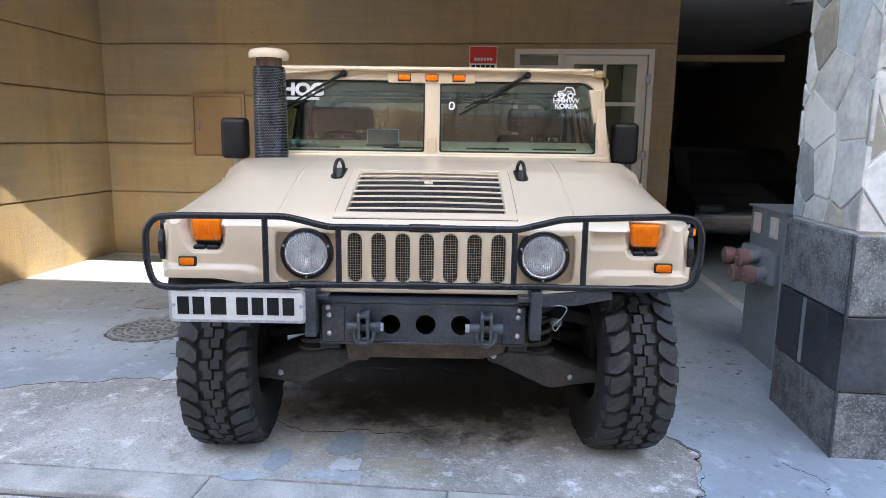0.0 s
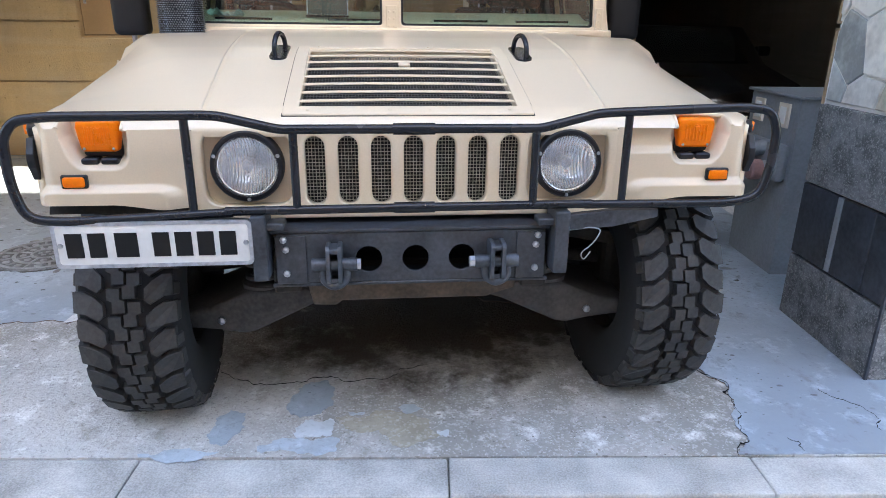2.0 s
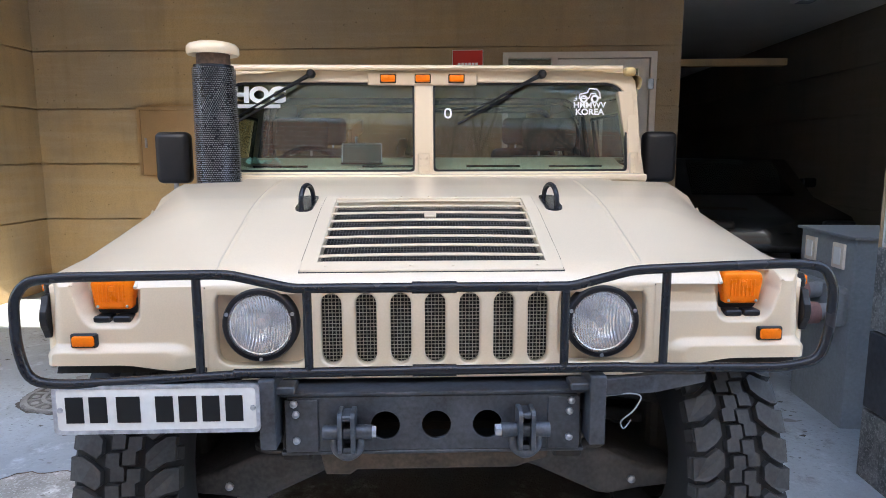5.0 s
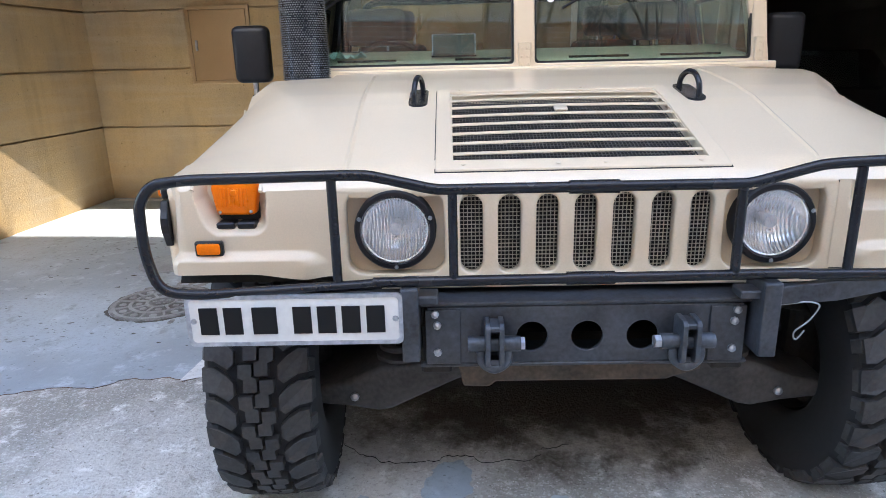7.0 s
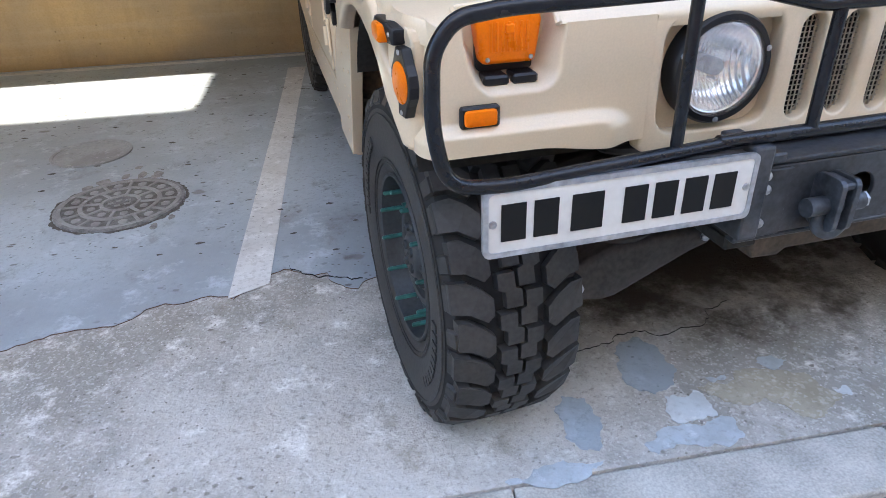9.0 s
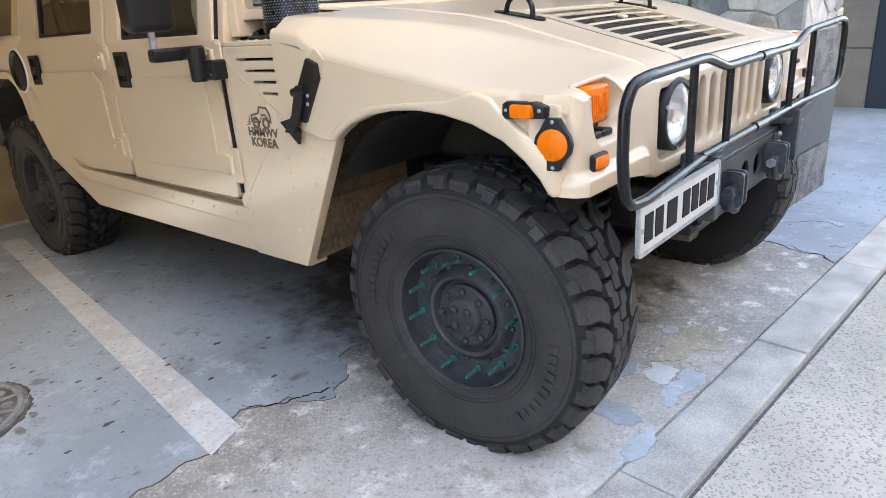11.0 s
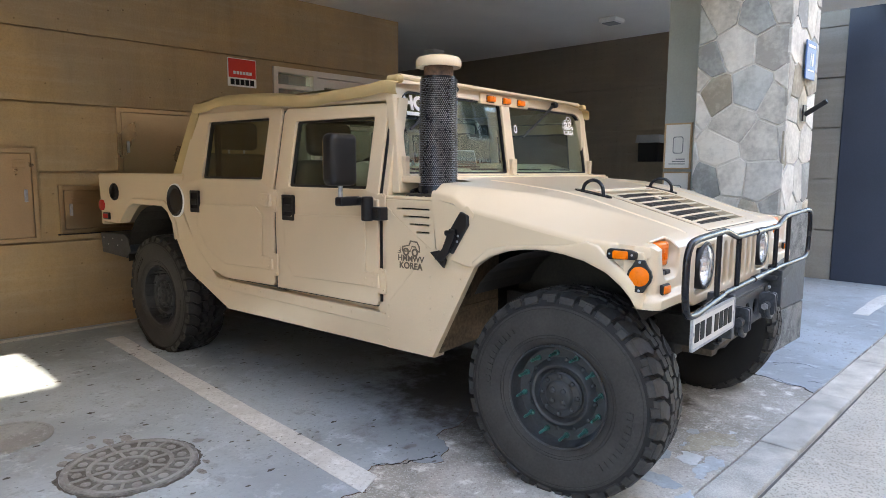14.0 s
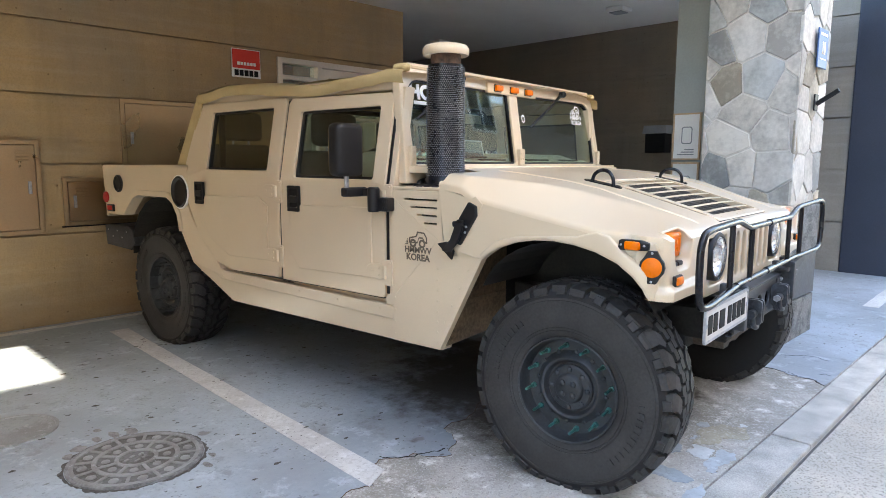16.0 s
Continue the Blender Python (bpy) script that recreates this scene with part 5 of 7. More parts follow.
    for d, y, zz in ((fd, 0.93, (0.80, 1.17)), (rd, 1.80, (0.80, 1.17))):
        for z in zz:
            h = part("hinge", plate([(y - 0.036, z - 0.062), (y - 0.022, z - 0.068), (y + 0.012, z - 0.066), (y + 0.020, z - 0.05), (y + 0.022, z - 0.030), (y + 0.05, z - 0.042), (y + 0.10, z - 0.038), (y + 0.135, z - 0.024), (y + 0.150, z - 0.002), (y + 0.142, z + 0.022), (y + 0.11, z + 0.036), (y + 0.05, z + 0.038), (y + 0.022, z + 0.026), (y + 0.018, z + 0.05), (y + 0.006, z + 0.062), (y - 0.030, z + 0.062), (y - 0.036, z + 0.05)], [], "x", s * (SIDE + 0.005), s * (SIDE + 0.015), 0.004, seg=2), TAN, d)
            part("knuckle", T([(s * (SIDE + 0.017), y + 0.012, z - 0.034), (s * (SIDE + 0.017), y + 0.012, z + 0.032)], 0.010, 10), TAN, h, smooth=True)
            part("bolt", bolts(bmesh.new(), [(s * (SIDE + 0.015), y + dy, z + dz) for dy, dz in ((0.055, -0.018), (0.055, 0.016), (0.105, 0.0), (-0.02, -0.05), (-0.02, 0.048))], 0.0065, 0.004, "x", s), TAN, h)
    part("door_lock", bolts(bmesh.new(), [(s * (SIDE + 0.006), 1.69, 1.02)], 0.011, 0.004, "x", s), ZINC, fd)
    # pillars between and behind the doors; b_pillar is black to paint the gap's shade
    part("b_pillar", plate([(1.74, 0.60), (1.85, 0.60), (1.85, BELT), (1.85, 1.70), (1.74, 1.70), (1.74, BELT)], [], "x", s * 1.00, s * 1.030, 0, lean(s)), PLASTIC, truck)
    part("a_pillar", plate([(0.905, 0.60), (0.965, 0.60), (0.965, BELT), (0.965, 1.70), (0.905, 1.70), (0.905, BELT)], [], "x", s * 0.99, s * 1.058, 0.004, lean(s)), TAN, truck)
    # black strip painting the shade along the door's front and lower edges
    part("door_seal", plate([(0.945, 0.70), (0.956, 0.668), (0.975, 0.659), (2.32, 0.654), (2.32, 0.70), (0.965, 0.72), (0.962, 1.22), (0.943, 1.22)], [], "x", s * 1.050, s * 1.056, 0, lean(s)), PLASTIC, truck)
    # black strips that stand in for the shade in the gaps round the doors
    for y0, y1, z0, z1, x1 in ((0.937, 0.949, 0.69, 1.66, 1.066), (1.786, 1.804, 0.68, 1.68, 1.064)):
        part("gap_seal", plate([(y0, z0), (y1, z0), (y1, BELT), (y1, z1), (y0, z1), (y0, BELT)], [], "x", s * 1.032, s * x1, 0, lean(s)), PLASTIC, truck)
    # bed side with the wheel arch
    qa = [(2.92, 0.86), (2.945, 0.97), (3.00, 1.045), (3.08, 1.085), (3.50, 1.085), (3.58, 1.06), (3.66, 1.0), (3.74, 0.93)]
    bed = [(2.40, 0.60), (2.78, 0.66)] + qa + [(3.78, 0.925), (4.06, 0.925), (4.10, 1.295), (2.80, 1.30), (2.86, 1.10), (2.78, 0.98), (2.66, 0.84), (2.46, 0.68)]
    bs = part("bed_side", plate(bed, [], "x", s * 1.00, s * SIDE, 0.006), TAN, truck)
    part("bed_arch_lip", plate(qa + [(3.77, 0.945), (3.69, 1.03), (3.60, 1.095), (3.51, 1.125), (3.06, 1.125), (2.97, 1.075), (2.91, 0.985), (2.885, 0.87)], [], "x", s * 1.06, s * (SIDE + 0.016), 0.006), TAN, truck)
    ff = part("filler_cap", La([(0.106, -0.005), (0.106, 0.014), (0.097, 0.018), (0.085, 0.010), (0.08, 0.004), (0.0, 0.004)], Matrix.Translation((s * SIDE, 2.90, 1.13)) @ pose(0, 0, 0, 0, s * 90, 0), 30), PLASTIC, truck, "black round fuel filler", smooth=True)
    part("ring", La([(0.115, -0.002), (0.115, 0.010), (0.108, 0.013), (0.104, -0.002)], Matrix.Translation((s * SIDE, 2.90, 1.13)) @ pose(0, 0, 0, 0, s * 90, 0), 30), DECAL, ff)
    bl = part("side_lamp", La([(0.066, -0.004), (0.066, 0.012), (0.056, 0.018), (0.045, 0.008), (0.0, 0.008)], Matrix.Translation((s * SIDE, 3.82, 1.165)) @ pose(0, 0, 0, 0, s * 90, 0), 26), PLASTIC, truck, "black round side lamp", smooth=True)
    rl = part("tail_reflector", La([(0.042, -0.004), (0.042, 0.012), (0.036, 0.016), (0.0, 0.018)], Matrix.Translation((s * SIDE, 4.045, 1.055)) @ pose(0, 0, 0, 0, s * 90, 0), 22), REDLENS, truck, "red round reflector", smooth=True)
    tl = part("tail_marker", B(min(s * 1.062, s * 1.086), max(s * 1.062, s * 1.086), 3.915, 4.02, 0.945, 1.0, 0.006), PLASTIC, truck)
    part("lens", B(min(s * 1.07, s * 1.091), max(s * 1.07, s * 1.091), 3.93, 4.005, 0.955, 0.99, 0.004), REDLENS, tl)
    # inner arch of the bed
    hb = bmesh.new()
    ring = [[(x, 3.33 + 0.47 * math.cos(math.pi * k / 12), 0.62 + 0.46 * math.sin(math.pi * k / 12)) for k in range(13)] for x in (s * 0.55, s * 1.0)]
    A, C = [[hb.verts.new(p) for p in r] for r in ring]
    for k in range(12):
        hb.faces.new((A[k], A[k + 1], C[k + 1], C[k]))
    hb.faces.new(A)
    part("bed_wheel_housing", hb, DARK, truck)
    part("sill_rail", T([(s * 1.055, 2.80, 1.298), (s * 1.055, 4.09, 1.292)], 0.014, 8), TAN, truck, smooth=True)
    # mirror on two arms
    mx = -1.232 if s < 0 else 1.160
    mi = part("door_mirror", B(mx - 0.082, mx + 0.082, 1.005, 1.095, 1.283, 1.532, 0.030, 4), PLASTIC, truck, "large black door mirror on a folding arm", smooth=True)
    part("mirror_glass", plate(rrect(mx - 0.066, mx + 0.066, 1.303, 1.512, 0.02), [], "y", 1.094, 1.098), MIRROR, mi)
    part("mirror_stem", T([(mx, 1.05, 1.295), (mx, 1.05, 1.215)], 0.012, 10), ZINC, mi, smooth=True)
    part("mirror_arm", B(min(s * 1.115, mx + s * 0.018), max(s * 1.115, mx + s * 0.018), 1.025, 1.075, 1.185, 1.23, 0.010, 2), PLASTIC, mi)
    part("arm_link", B(min(s * 1.107, s * 1.150), max(s * 1.107, s * 1.150), 0.960, 1.075, 1.186, 1.226, 0.012, 2), PLASTIC, mi)
    part("pivot", La([(0, 1.112), (0.024, 1.112), (0.030, 1.118), (0.030, 1.224), (0.024, 1.231), (0, 1.232)], Matrix.Translation((s * 1.129, 0.972, 0)), 20), PLASTIC, mi, smooth=True)
    part("arm_base", B(min(s * 1.07, s * 1.128), max(s * 1.07, s * 1.128), 0.885, 0.950, 1.116, 1.182, 0.008, 2), PLASTIC, mi)
    part("clamp_bolt", bolts(bmesh.new(), [(s * 1.128, 0.905, 1.165), (s * 1.128, 0.905, 1.133)], 0.008, 0.006, "x", s), PLASTIC, mi)
    mi.location.z -= 0.014

# bed back, floor, bulkhead, rear bumper
part("tailgate", B(-1.06, 1.06, 4.06, 4.10, 0.90, 1.29, 0.008), TAN, truck)
part("bed_floor", B(-0.995, 0.995, 2.80, 4.06, 1.095, 1.12), TAN, truck)
part("bulkhead", B(-1.0, 1.0, 2.76, 2.80, 0.74, 1.27), TAN, truck)
part("cab_floor", B(-0.98, 0.98, 0.66, 2.78, 0.70, 0.74), DARK, truck)
part("centre_tunnel", B(-0.36, 0.36, 0.66, 2.70, 0.74, 1.08, 0.04, 2), DASH, truck)
rb = part("rear_bumper", plate([(3.80, 0.80), (3.76, 0.70), (3.84, 0.64), (4.26, 0.655), (4.28, 0.815), (3.86, 0.83)], [], "x", -1.0, 1.0, 0.006), GUNMETAL, truck, "black steel rear bumper")
part("bolt", bolts(bmesh.new(), [(-1.0, 3.9 + 0.08 * k, 0.78 - 0.05 * (k % 2)) for k in range(5)], 0.007, 0.004, "x", -1), ZINC, rb)

# windscreen frame, glass, wipers
def ws(c):
    return Vector((c.x, c.y + (c.z - 1.31) * 0.16, c.z))


outer = [(-1.03, 1.235), (1.03, 1.235), (1.015, 1.40), (0.998, 1.70)] + [(0.998 - 0.10 * (1 - math.cos(radians(a))), 1.715 + 0.10 * math.sin(radians(a))) for a in (20, 45, 70, 90)]
outer += [(-p[0], p[1]) for p in reversed(outer[3:])] + [(-1.015, 1.40)]
def pane(x0, x1, grow=0.0):
    """A screen opening, with a wide radius only at its upper outer corner."""
    x0, x1, z0, z1, out = x0 - grow, x1 + grow, 1.328 - grow, 1.742 + grow, []
    for cx, cz, a0, r in ((x1, z1, 0, 0.095 if x1 > 0.5 else 0.018), (x0, z1, 90, 0.095 if x0 < -0.5 else 0.018), (x0, z0, 180, 0.015), (x1, z0, 270, 0.015)):
        ox, oz = cx + (-r if a0 in (0, 270) else r), cz + (-r if a0 < 180 else r)
        out += [(ox + r * math.cos(radians(a0 + 15 * k)), oz + r * math.sin(radians(a0 + 15 * k))) for k in range(7)]
    return out


pl = pane(-0.950, -0.058)
pr = pane(0.030, 0.950)
frame_ws = part("windscreen_frame", plate(outer, [pl, pr], "y", 0.815, 0.865, 0.006, ws), TAN, truck, "tan two-pane windscreen frame")
for a, b in ((-0.950, -0.058), (0.030, 0.950)):
    part("windscreen_glass", plate(pane(a, b, 0.008), [], "y", 0.838, 0.843, 0, ws), GLASS_W, frame_ws, "clear windscreen pane").visible_shadow = False
    part("seal", plate(pane(a, b, 0.002), [pane(a, b, -0.009)], "y", 0.828, 0.846, 0, ws), PLASTIC, frame_ws)
part("header_rail", T([ws(Vector((x, 0.82, 1.808))) for x in (-0.93, 0.93)], 0.016, 8), TAN, frame_ws, smooth=True)
part("cowl", plate([(-1.0, 0.74), (1.0, 0.74), (1.0, 0.88), (-1.0, 0.88)], [], "z", 1.285, 1.318, 0.006), TAN, truck)
part("cowl_strip", B(-0.95, 0.95, 0.70, 0.80, 1.296, 1.306), TAN, truck)
for x, w in ((-0.972, 0.017), (-0.015, 0.026), (0.972, 0.017)):
    h = part("screen_hinge", B(x - w, x + w, 0.803, 0.830, 1.30, 1.415, 0.003), TAN, frame_ws)
    part("bolt", bolts(bmesh.new(), [(x + dx, 0.803, 1.325 + 0.032 * k) for k in range(3) for dx in ((-0.012, 0.012) if w > 0.02 else (0.0,))], 0.0065, 0.005), TAN, h)
    for d in (-w + 0.004, w - 0.004):
        part("hinge_leg", B(x + d - 0.005, x + d + 0.005, 0.788, 0.812, 1.290, 1.325, 0.003), TAN, h)
    part("hinge_pin", T([(x - w - 0.004, 0.795, 1.300), (x + w + 0.004, 0.795, 1.300)], 0.006, 8), ZINC, h, smooth=True)
for x in (-0.18, -0.018, 0.14):
    lm = part("roof_marker", B(x - 0.034, x + 0.034, 0.855, 0.895, 1.742, 1.775, 0.007, 2), AMBER, frame_ws, "amber roof marker lamp", smooth=True)
    part("bezel", B(x - 0.038, x + 0.038, 0.872, 0.90, 1.738, 1.779, 0.003), PLASTIC, lm)
part("marker_plate", B(-0.275, 0.235, 0.876, 0.90, 1.728, 1.788, 0.004), TAN, frame_ws)
for x0, x1 in ((-0.535, -0.87), (0.54, 0.175)):
    p0, p1 = ws(Vector((x0, 0.795, 1.778))), ws(Vector((x1, 0.80, 1.585)))
    wp = part("wiper", T([p0, p0.lerp(p1, 0.5) + Vector((0, -0.012, 0)), p1], [0.011, 0.006, 0.004], 7), PLASTIC, frame_ws, "black windscreen wiper")
    part("blade", T([p0.lerp(p1, 0.38) + Vector((0, 0.012, -0.02)), p1 + Vector((0, 0.012, -0.02)) + (p1 - p0) * 0.08], 0.006, 6), PLASTIC, wp)
    part("pivot", La([(0.02, -0.01), (0.02, 0.02), (0.012, 0.03), (0, 0.03)], Matrix.Translation(p0) @ ALONG_Y, 12), PLASTIC, wp)

frame_ws.location.y += 0.045

# canvas top, with folds and a rolled edge
bm = bmesh.new()
nx, ny = 28, 44
def canvas(x, y):
    e = abs(x) / 0.985
    z = 1.80 + 0.018 * math.sin(y * 6.1 + x) * 0.4 + 0.012 * noise.noise(Vector((x * 3, y * 3, 0))) - 0.035 * e ** 4
    z += 0.055 * math.exp(-((y - 2.35) / 0.35) ** 2) * (1 - 0.35 * e)
    z += 0.02 * math.exp(-((y - 1.0) / 0.08) ** 2)
    return z
g = [[bm.verts.new((x * (1 + 0.01 * noise.noise(Vector((0, y * 5, x)))), y, canvas(x, y))) for x in [-0.985 + 1.97 * i / nx for i in range(nx + 1)]] for y in [0.89 + 1.86 * j / ny for j in range(ny + 1)]]
for j in range(ny):
    for i in range(nx):
        bm.faces.new((g[j][i], g[j][i + 1], g[j + 1][i + 1], g[j + 1][i]))
top = part("soft_top", bm, TAN_D, truck, "faded tan canvas soft top", smooth=True)
bm = bmesh.new()
n2 = 16
ys0 = [-0.985 + 1.97 * i / nx for i in range(nx + 1)]
g = [[bm.verts.new((x * (1 - 0.02 * t), 2.75 + 0.20 * t + 0.012 * noise.noise(Vector((x * 4, t * 3, 2))), canvas(x, 2.75) * (1 - t) + 1.31 * t + 0.02 * math.sin(t * 3.1))) for x in ys0] for t in [k / n2 for k in range(n2 + 1)]]
for j in range(n2):
    for i in range(nx):
        if not (3 <= i < nx - 3 and 3 <= j < n2 - 2):
            bm.faces.new((g[j][i], g[j][i + 1], g[j + 1][i + 1], g[j + 1][i]))
at_rear = [[p.co.copy() for p in row] for row in g]
curtain = part("rear_curtain", bm, TAN_D, top, smooth=True)
win = bmesh.new()
for j in range(2, n2 - 1):
    for i in range(2, nx - 2):
        win.faces.new([win.verts.new(p + Vector((0, 0.003, 0))) for p in (at_rear[j][i], at_rear[j][i + 1], at_rear[j + 1][i + 1], at_rear[j + 1][i])])
bmesh.ops.remove_doubles(win, verts=win.verts, dist=0.0005)
part("clear_window", win, GLASS_S, curtain, "clear plastic rear window", smooth=True).visible_shadow = False
for s in (-1, 1):
    bm = bmesh.new()
    rows = []
    for j in range(ny + 1):
        y = 0.89 + 1.86 * j / ny
        w = 0.008 * noise.noise(Vector((y * 6, s, 0)))
        rows.append([bm.verts.new((s * (0.985 + dx + w), y, canvas(0.985, y) + dz + w)) for dx, dz in ((0, 0), (0.016, -0.006), (0.024, -0.020), (0.024, -0.044), (0.014, -0.064))])
    for j in range(ny):
        for i in range(4):
            bm.faces.new((rows[j][i], rows[j][i + 1], rows[j + 1][i + 1], rows[j + 1][i]))
    part("side_roll", bm, TAN_D, top, smooth=True)
    part("quarter_flap", plate([(2.70, 1.70), (2.76, 1.78), (2.97, 1.31), (2.86, 1.30)], [], "x", s * 0.985, s * 0.992, 0, lambda c, s=s: Vector((c.x + s * 0.055 * (1.75 - c.z) / 0.45, c.y, c.z))), TAN_D, top)
    part("roof_rail", B(min(s * 0.945, s * 0.975), max(s * 0.945, s * 0.975), 0.93, 2.76, 1.690, 1.765, 0.006), TAN, truck)
    part("corner_cap", B(min(s * 0.93, s * 0.988), max(s * 0.93, s * 0.988), 0.90, 0.985, 1.772, 1.812, 0.018, 3), TAN_D, truck, smooth=True)

# snorkel
SX, SY = -0.915, 0.700
sn = part("air_snorkel", La([(0.098, 1.225), (0.098, 1.265), (0.091, 1.275), (0.087, 1.53), (0.084, 1.785), (0.0, 1.785)], Matrix.Translation((SX, SY, 0)), 40), BLACK, truck, "tall snorkel wrapped in dark perforated mesh", smooth=True)
rw = random.Random(8)
me = bmesh.new()
for j in range(62):
    z = 1.258 + 0.0084 * j
    r = 0.0935 - 0.006 * (z - 1.258) / 0.53
    for k in range(56):
        a = 2 * math.pi * (k + 0.5 * (j % 2)) / 56
        d, w, h = 0.0030 * rw.uniform(0.5, 1.3), 0.0042, 0.0036 * rw.uniform(0.8, 1.05)
        if rw.random() < 0.06:
            continue
        c, s2 = math.cos(a), math.sin(a)
        ctr = Vector((SX + r * c, SY + r * s2, z))
        tx = Vector((-s2, c, 0))
        o = Vector((c, s2, 0)) * d
        vs = [me.verts.new(p) for p in (ctr + tx * w, ctr + Vector((0, 0, h)), ctr - tx * w, ctr - Vector((0, 0, h)))]
        v5 = me.verts.new(ctr + o)
        for i in range(4):
            me.faces.new((vs[i], vs[(i + 1) % 4], v5))
stuff(part("mesh_wrap", me, WRAP, sn, "dark expanded-metal wrap"))
part("neck", La([(0.07, 1.77), (0.07, 1.838), (0, 1.838)], Matrix.Translation((SX, SY, 0)), 32), BROWNROD, sn)
part("cap", La([(0.0, 1.836), (0.085, 1.831), (0.104, 1.828), (0.109, 1.838), (0.108, 1.860), (0.098, 1.873), (0.07, 1.881), (0.0, 1.883)], Matrix.Translation((SX, SY, 0)), 40), TAN, sn, "tan mushroom cap", smooth=True)
part("base_clamp", B(SX - 0.115, SX + 0.06, SY - 0.10, SY + 0.115, 1.205, 1.236, 0.015, 3), PLASTIC, sn)
part("base_lip", T([(SX + 0.13 * math.cos(t), SY - 0.02 + 0.15 * math.sin(t), 1.250 + 0.02 * math.cos(t)) for t in [math.pi * k / 14 - math.pi * 0.75 for k in range(22)]], 0.012, 8), PLASTIC, sn, smooth=True)

# interior
for x in (-0.735, 0.735):
    for y, h in ((1.45, 0.0), (2.42, 0.05)):
        st = part("seat", B(x - 0.25, x + 0.25, y - 0.20, y + 0.28, 0.84 + h, 1.02 + h, 0.05, 3), SEAT, truck, "dark fabric seat", smooth=True)
        part("backrest", B(x - 0.24, x + 0.24, y + 0.20, y + 0.32, 0.98 + h, 1.40 + h, 0.05, 3), SEAT, st, smooth=True)
        part("headrest", B(x - 0.16, x + 0.16, y + 0.21, y + 0.30, 1.425 + h, 1.62 + h, 0.042, 3), SEAT, st, smooth=True)
        for d in (-0.06, 0.06):
            part("post", T([(x + d, y + 0.255, 1.38 + h), (x + d, y + 0.255, 1.45 + h)], 0.007, 8), ZINC, st)
dash = part("dashboard", prism(bmesh.new(), [(0.925, 1.10), (0.925, 1.338), (0.96, 1.352), (1.06, 1.362), (1.17, 1.392), (1.22, 1.384), (1.235, 1.34), (1.20, 1.10)], "x", -0.97, 0.97, 0.008, 2), DASH, truck, "olive dashboard", smooth=True)
for x in (-0.70, -0.18, 0.32, 0.72):
    part("defroster_slot", B(x - 0.13, x + 0.13, 0.945, 0.962, 1.344, 1.356), PLASTIC, dash)
sw = part("steering_wheel", T([(-0.62 + 0.20 * math.cos(t), 1.22 + 0.07 * math.sin(t), 1.26 + 0.18 * math.sin(t)) for t in [2 * math.pi * k / 32 for k in range(32)]], 0.014, 8, True), PLASTIC, truck, smooth=True)
part("spoke", T([(-0.80, 1.22, 1.26), (-0.62, 1.19, 1.24), (-0.44, 1.22, 1.26)], 0.012, 8), PLASTIC, sw)
for y in (1.80, 2.60):
    part("roll_bar", T(rounded([(-0.93, y, 0.75), (-0.92, y, 1.72), (0.92, y, 1.72), (0.93, y, 0.75)], 0.12), 0.022, 10), PLASTIC, truck, smooth=True)

# ---- kerb, road, floor coating ----
def jagged(pts, depth, amount, seed):
    """Breaks a polyline up into an irregular torn edge."""
    rnd = random.Random(seed)
    for _ in range(depth):
        out = []
        for a, b in zip(pts, pts[1:]):
            d = math.hypot(b[0] - a[0], b[1] - a[1])
            o = rnd.uniform(-1, 1) * amount * d
            out += [a, ((a[0] + b[0]) / 2 - (b[1] - a[1]) / max(d, 1e-6) * o, (a[1] + b[1]) / 2 + (b[0] - a[0]) / max(d, 1e-6) * o)]
        pts = out + [pts[-1]]
    return pts


kerb = thing("kerb", "row of worn granite kerb stones", "kerb", BUILDING, kind="structure")
for k in range(-8, 10):
    u = 0.155 + 1.0 * k
    part("kerb_stone", B(u + 0.002, u + 0.998, -0.742, -0.560, -0.25, 0.0 - 0.002 * (k % 3), 0.008, 2), KERB, kerb)
tagged(part("gutter_line", plate(jagged([(-9, -0.742), (10, -0.742)], 9, 0.0004, 8) + jagged([(10, -0.757), (-9, -0.757)], 9, 0.0006, 9), [], "z", -0.10, -0.027), GRIT, kerb, "dark strip at the foot of the kerb"))
structure("yellow_line", B(-9, 12, -1.36, -1.20, -0.032, -0.0275), YELLOW, "worn yellow line on the road", "road marking")


edge = [(-4.30, -0.05), (-3.3, 0.10), (-2.40, 0.20), (-2.04, 0.35), (-1.59, 0.43), (-1.42, 0.60), (-1.15, 0.40), (-0.97, 0.63), (-0.3, 0.80), (0.6, 0.62), (1.0, 0.2), (1.20, 0.02), (1.27, -0.10), (1.235, -0.26), (1.19, -0.48), (1.12, -0.553)]
torn = jagged(edge, 4, 0.16, 5)
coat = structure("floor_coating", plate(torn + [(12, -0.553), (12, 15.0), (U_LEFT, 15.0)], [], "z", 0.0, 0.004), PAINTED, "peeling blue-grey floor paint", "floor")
part("torn_edge", plate([(u, v - 0.004) for u, v in torn] + [(u, v + 0.002) for u, v in reversed(torn)], [], "z", 0.0005, 0.0022), BROWNROD, coat)
rnd = random.Random(11)
def flake(name, cu, cv, ru, rv, material, z0, z1, seed, parent):
    r2 = random.Random(seed)
    pts = [(cu + ru * math.cos(t) * r2.uniform(0.65, 1.1), cv + rv * math.sin(t) * r2.uniform(0.65, 1.1)) for t in [2 * math.pi * k / 13 for k in range(13)]]
    pts = jagged(pts + [pts[0]], 2, 0.14, seed)[:-1]
    return part(name, plate(pts, [], "z", z0, z1), material, parent)
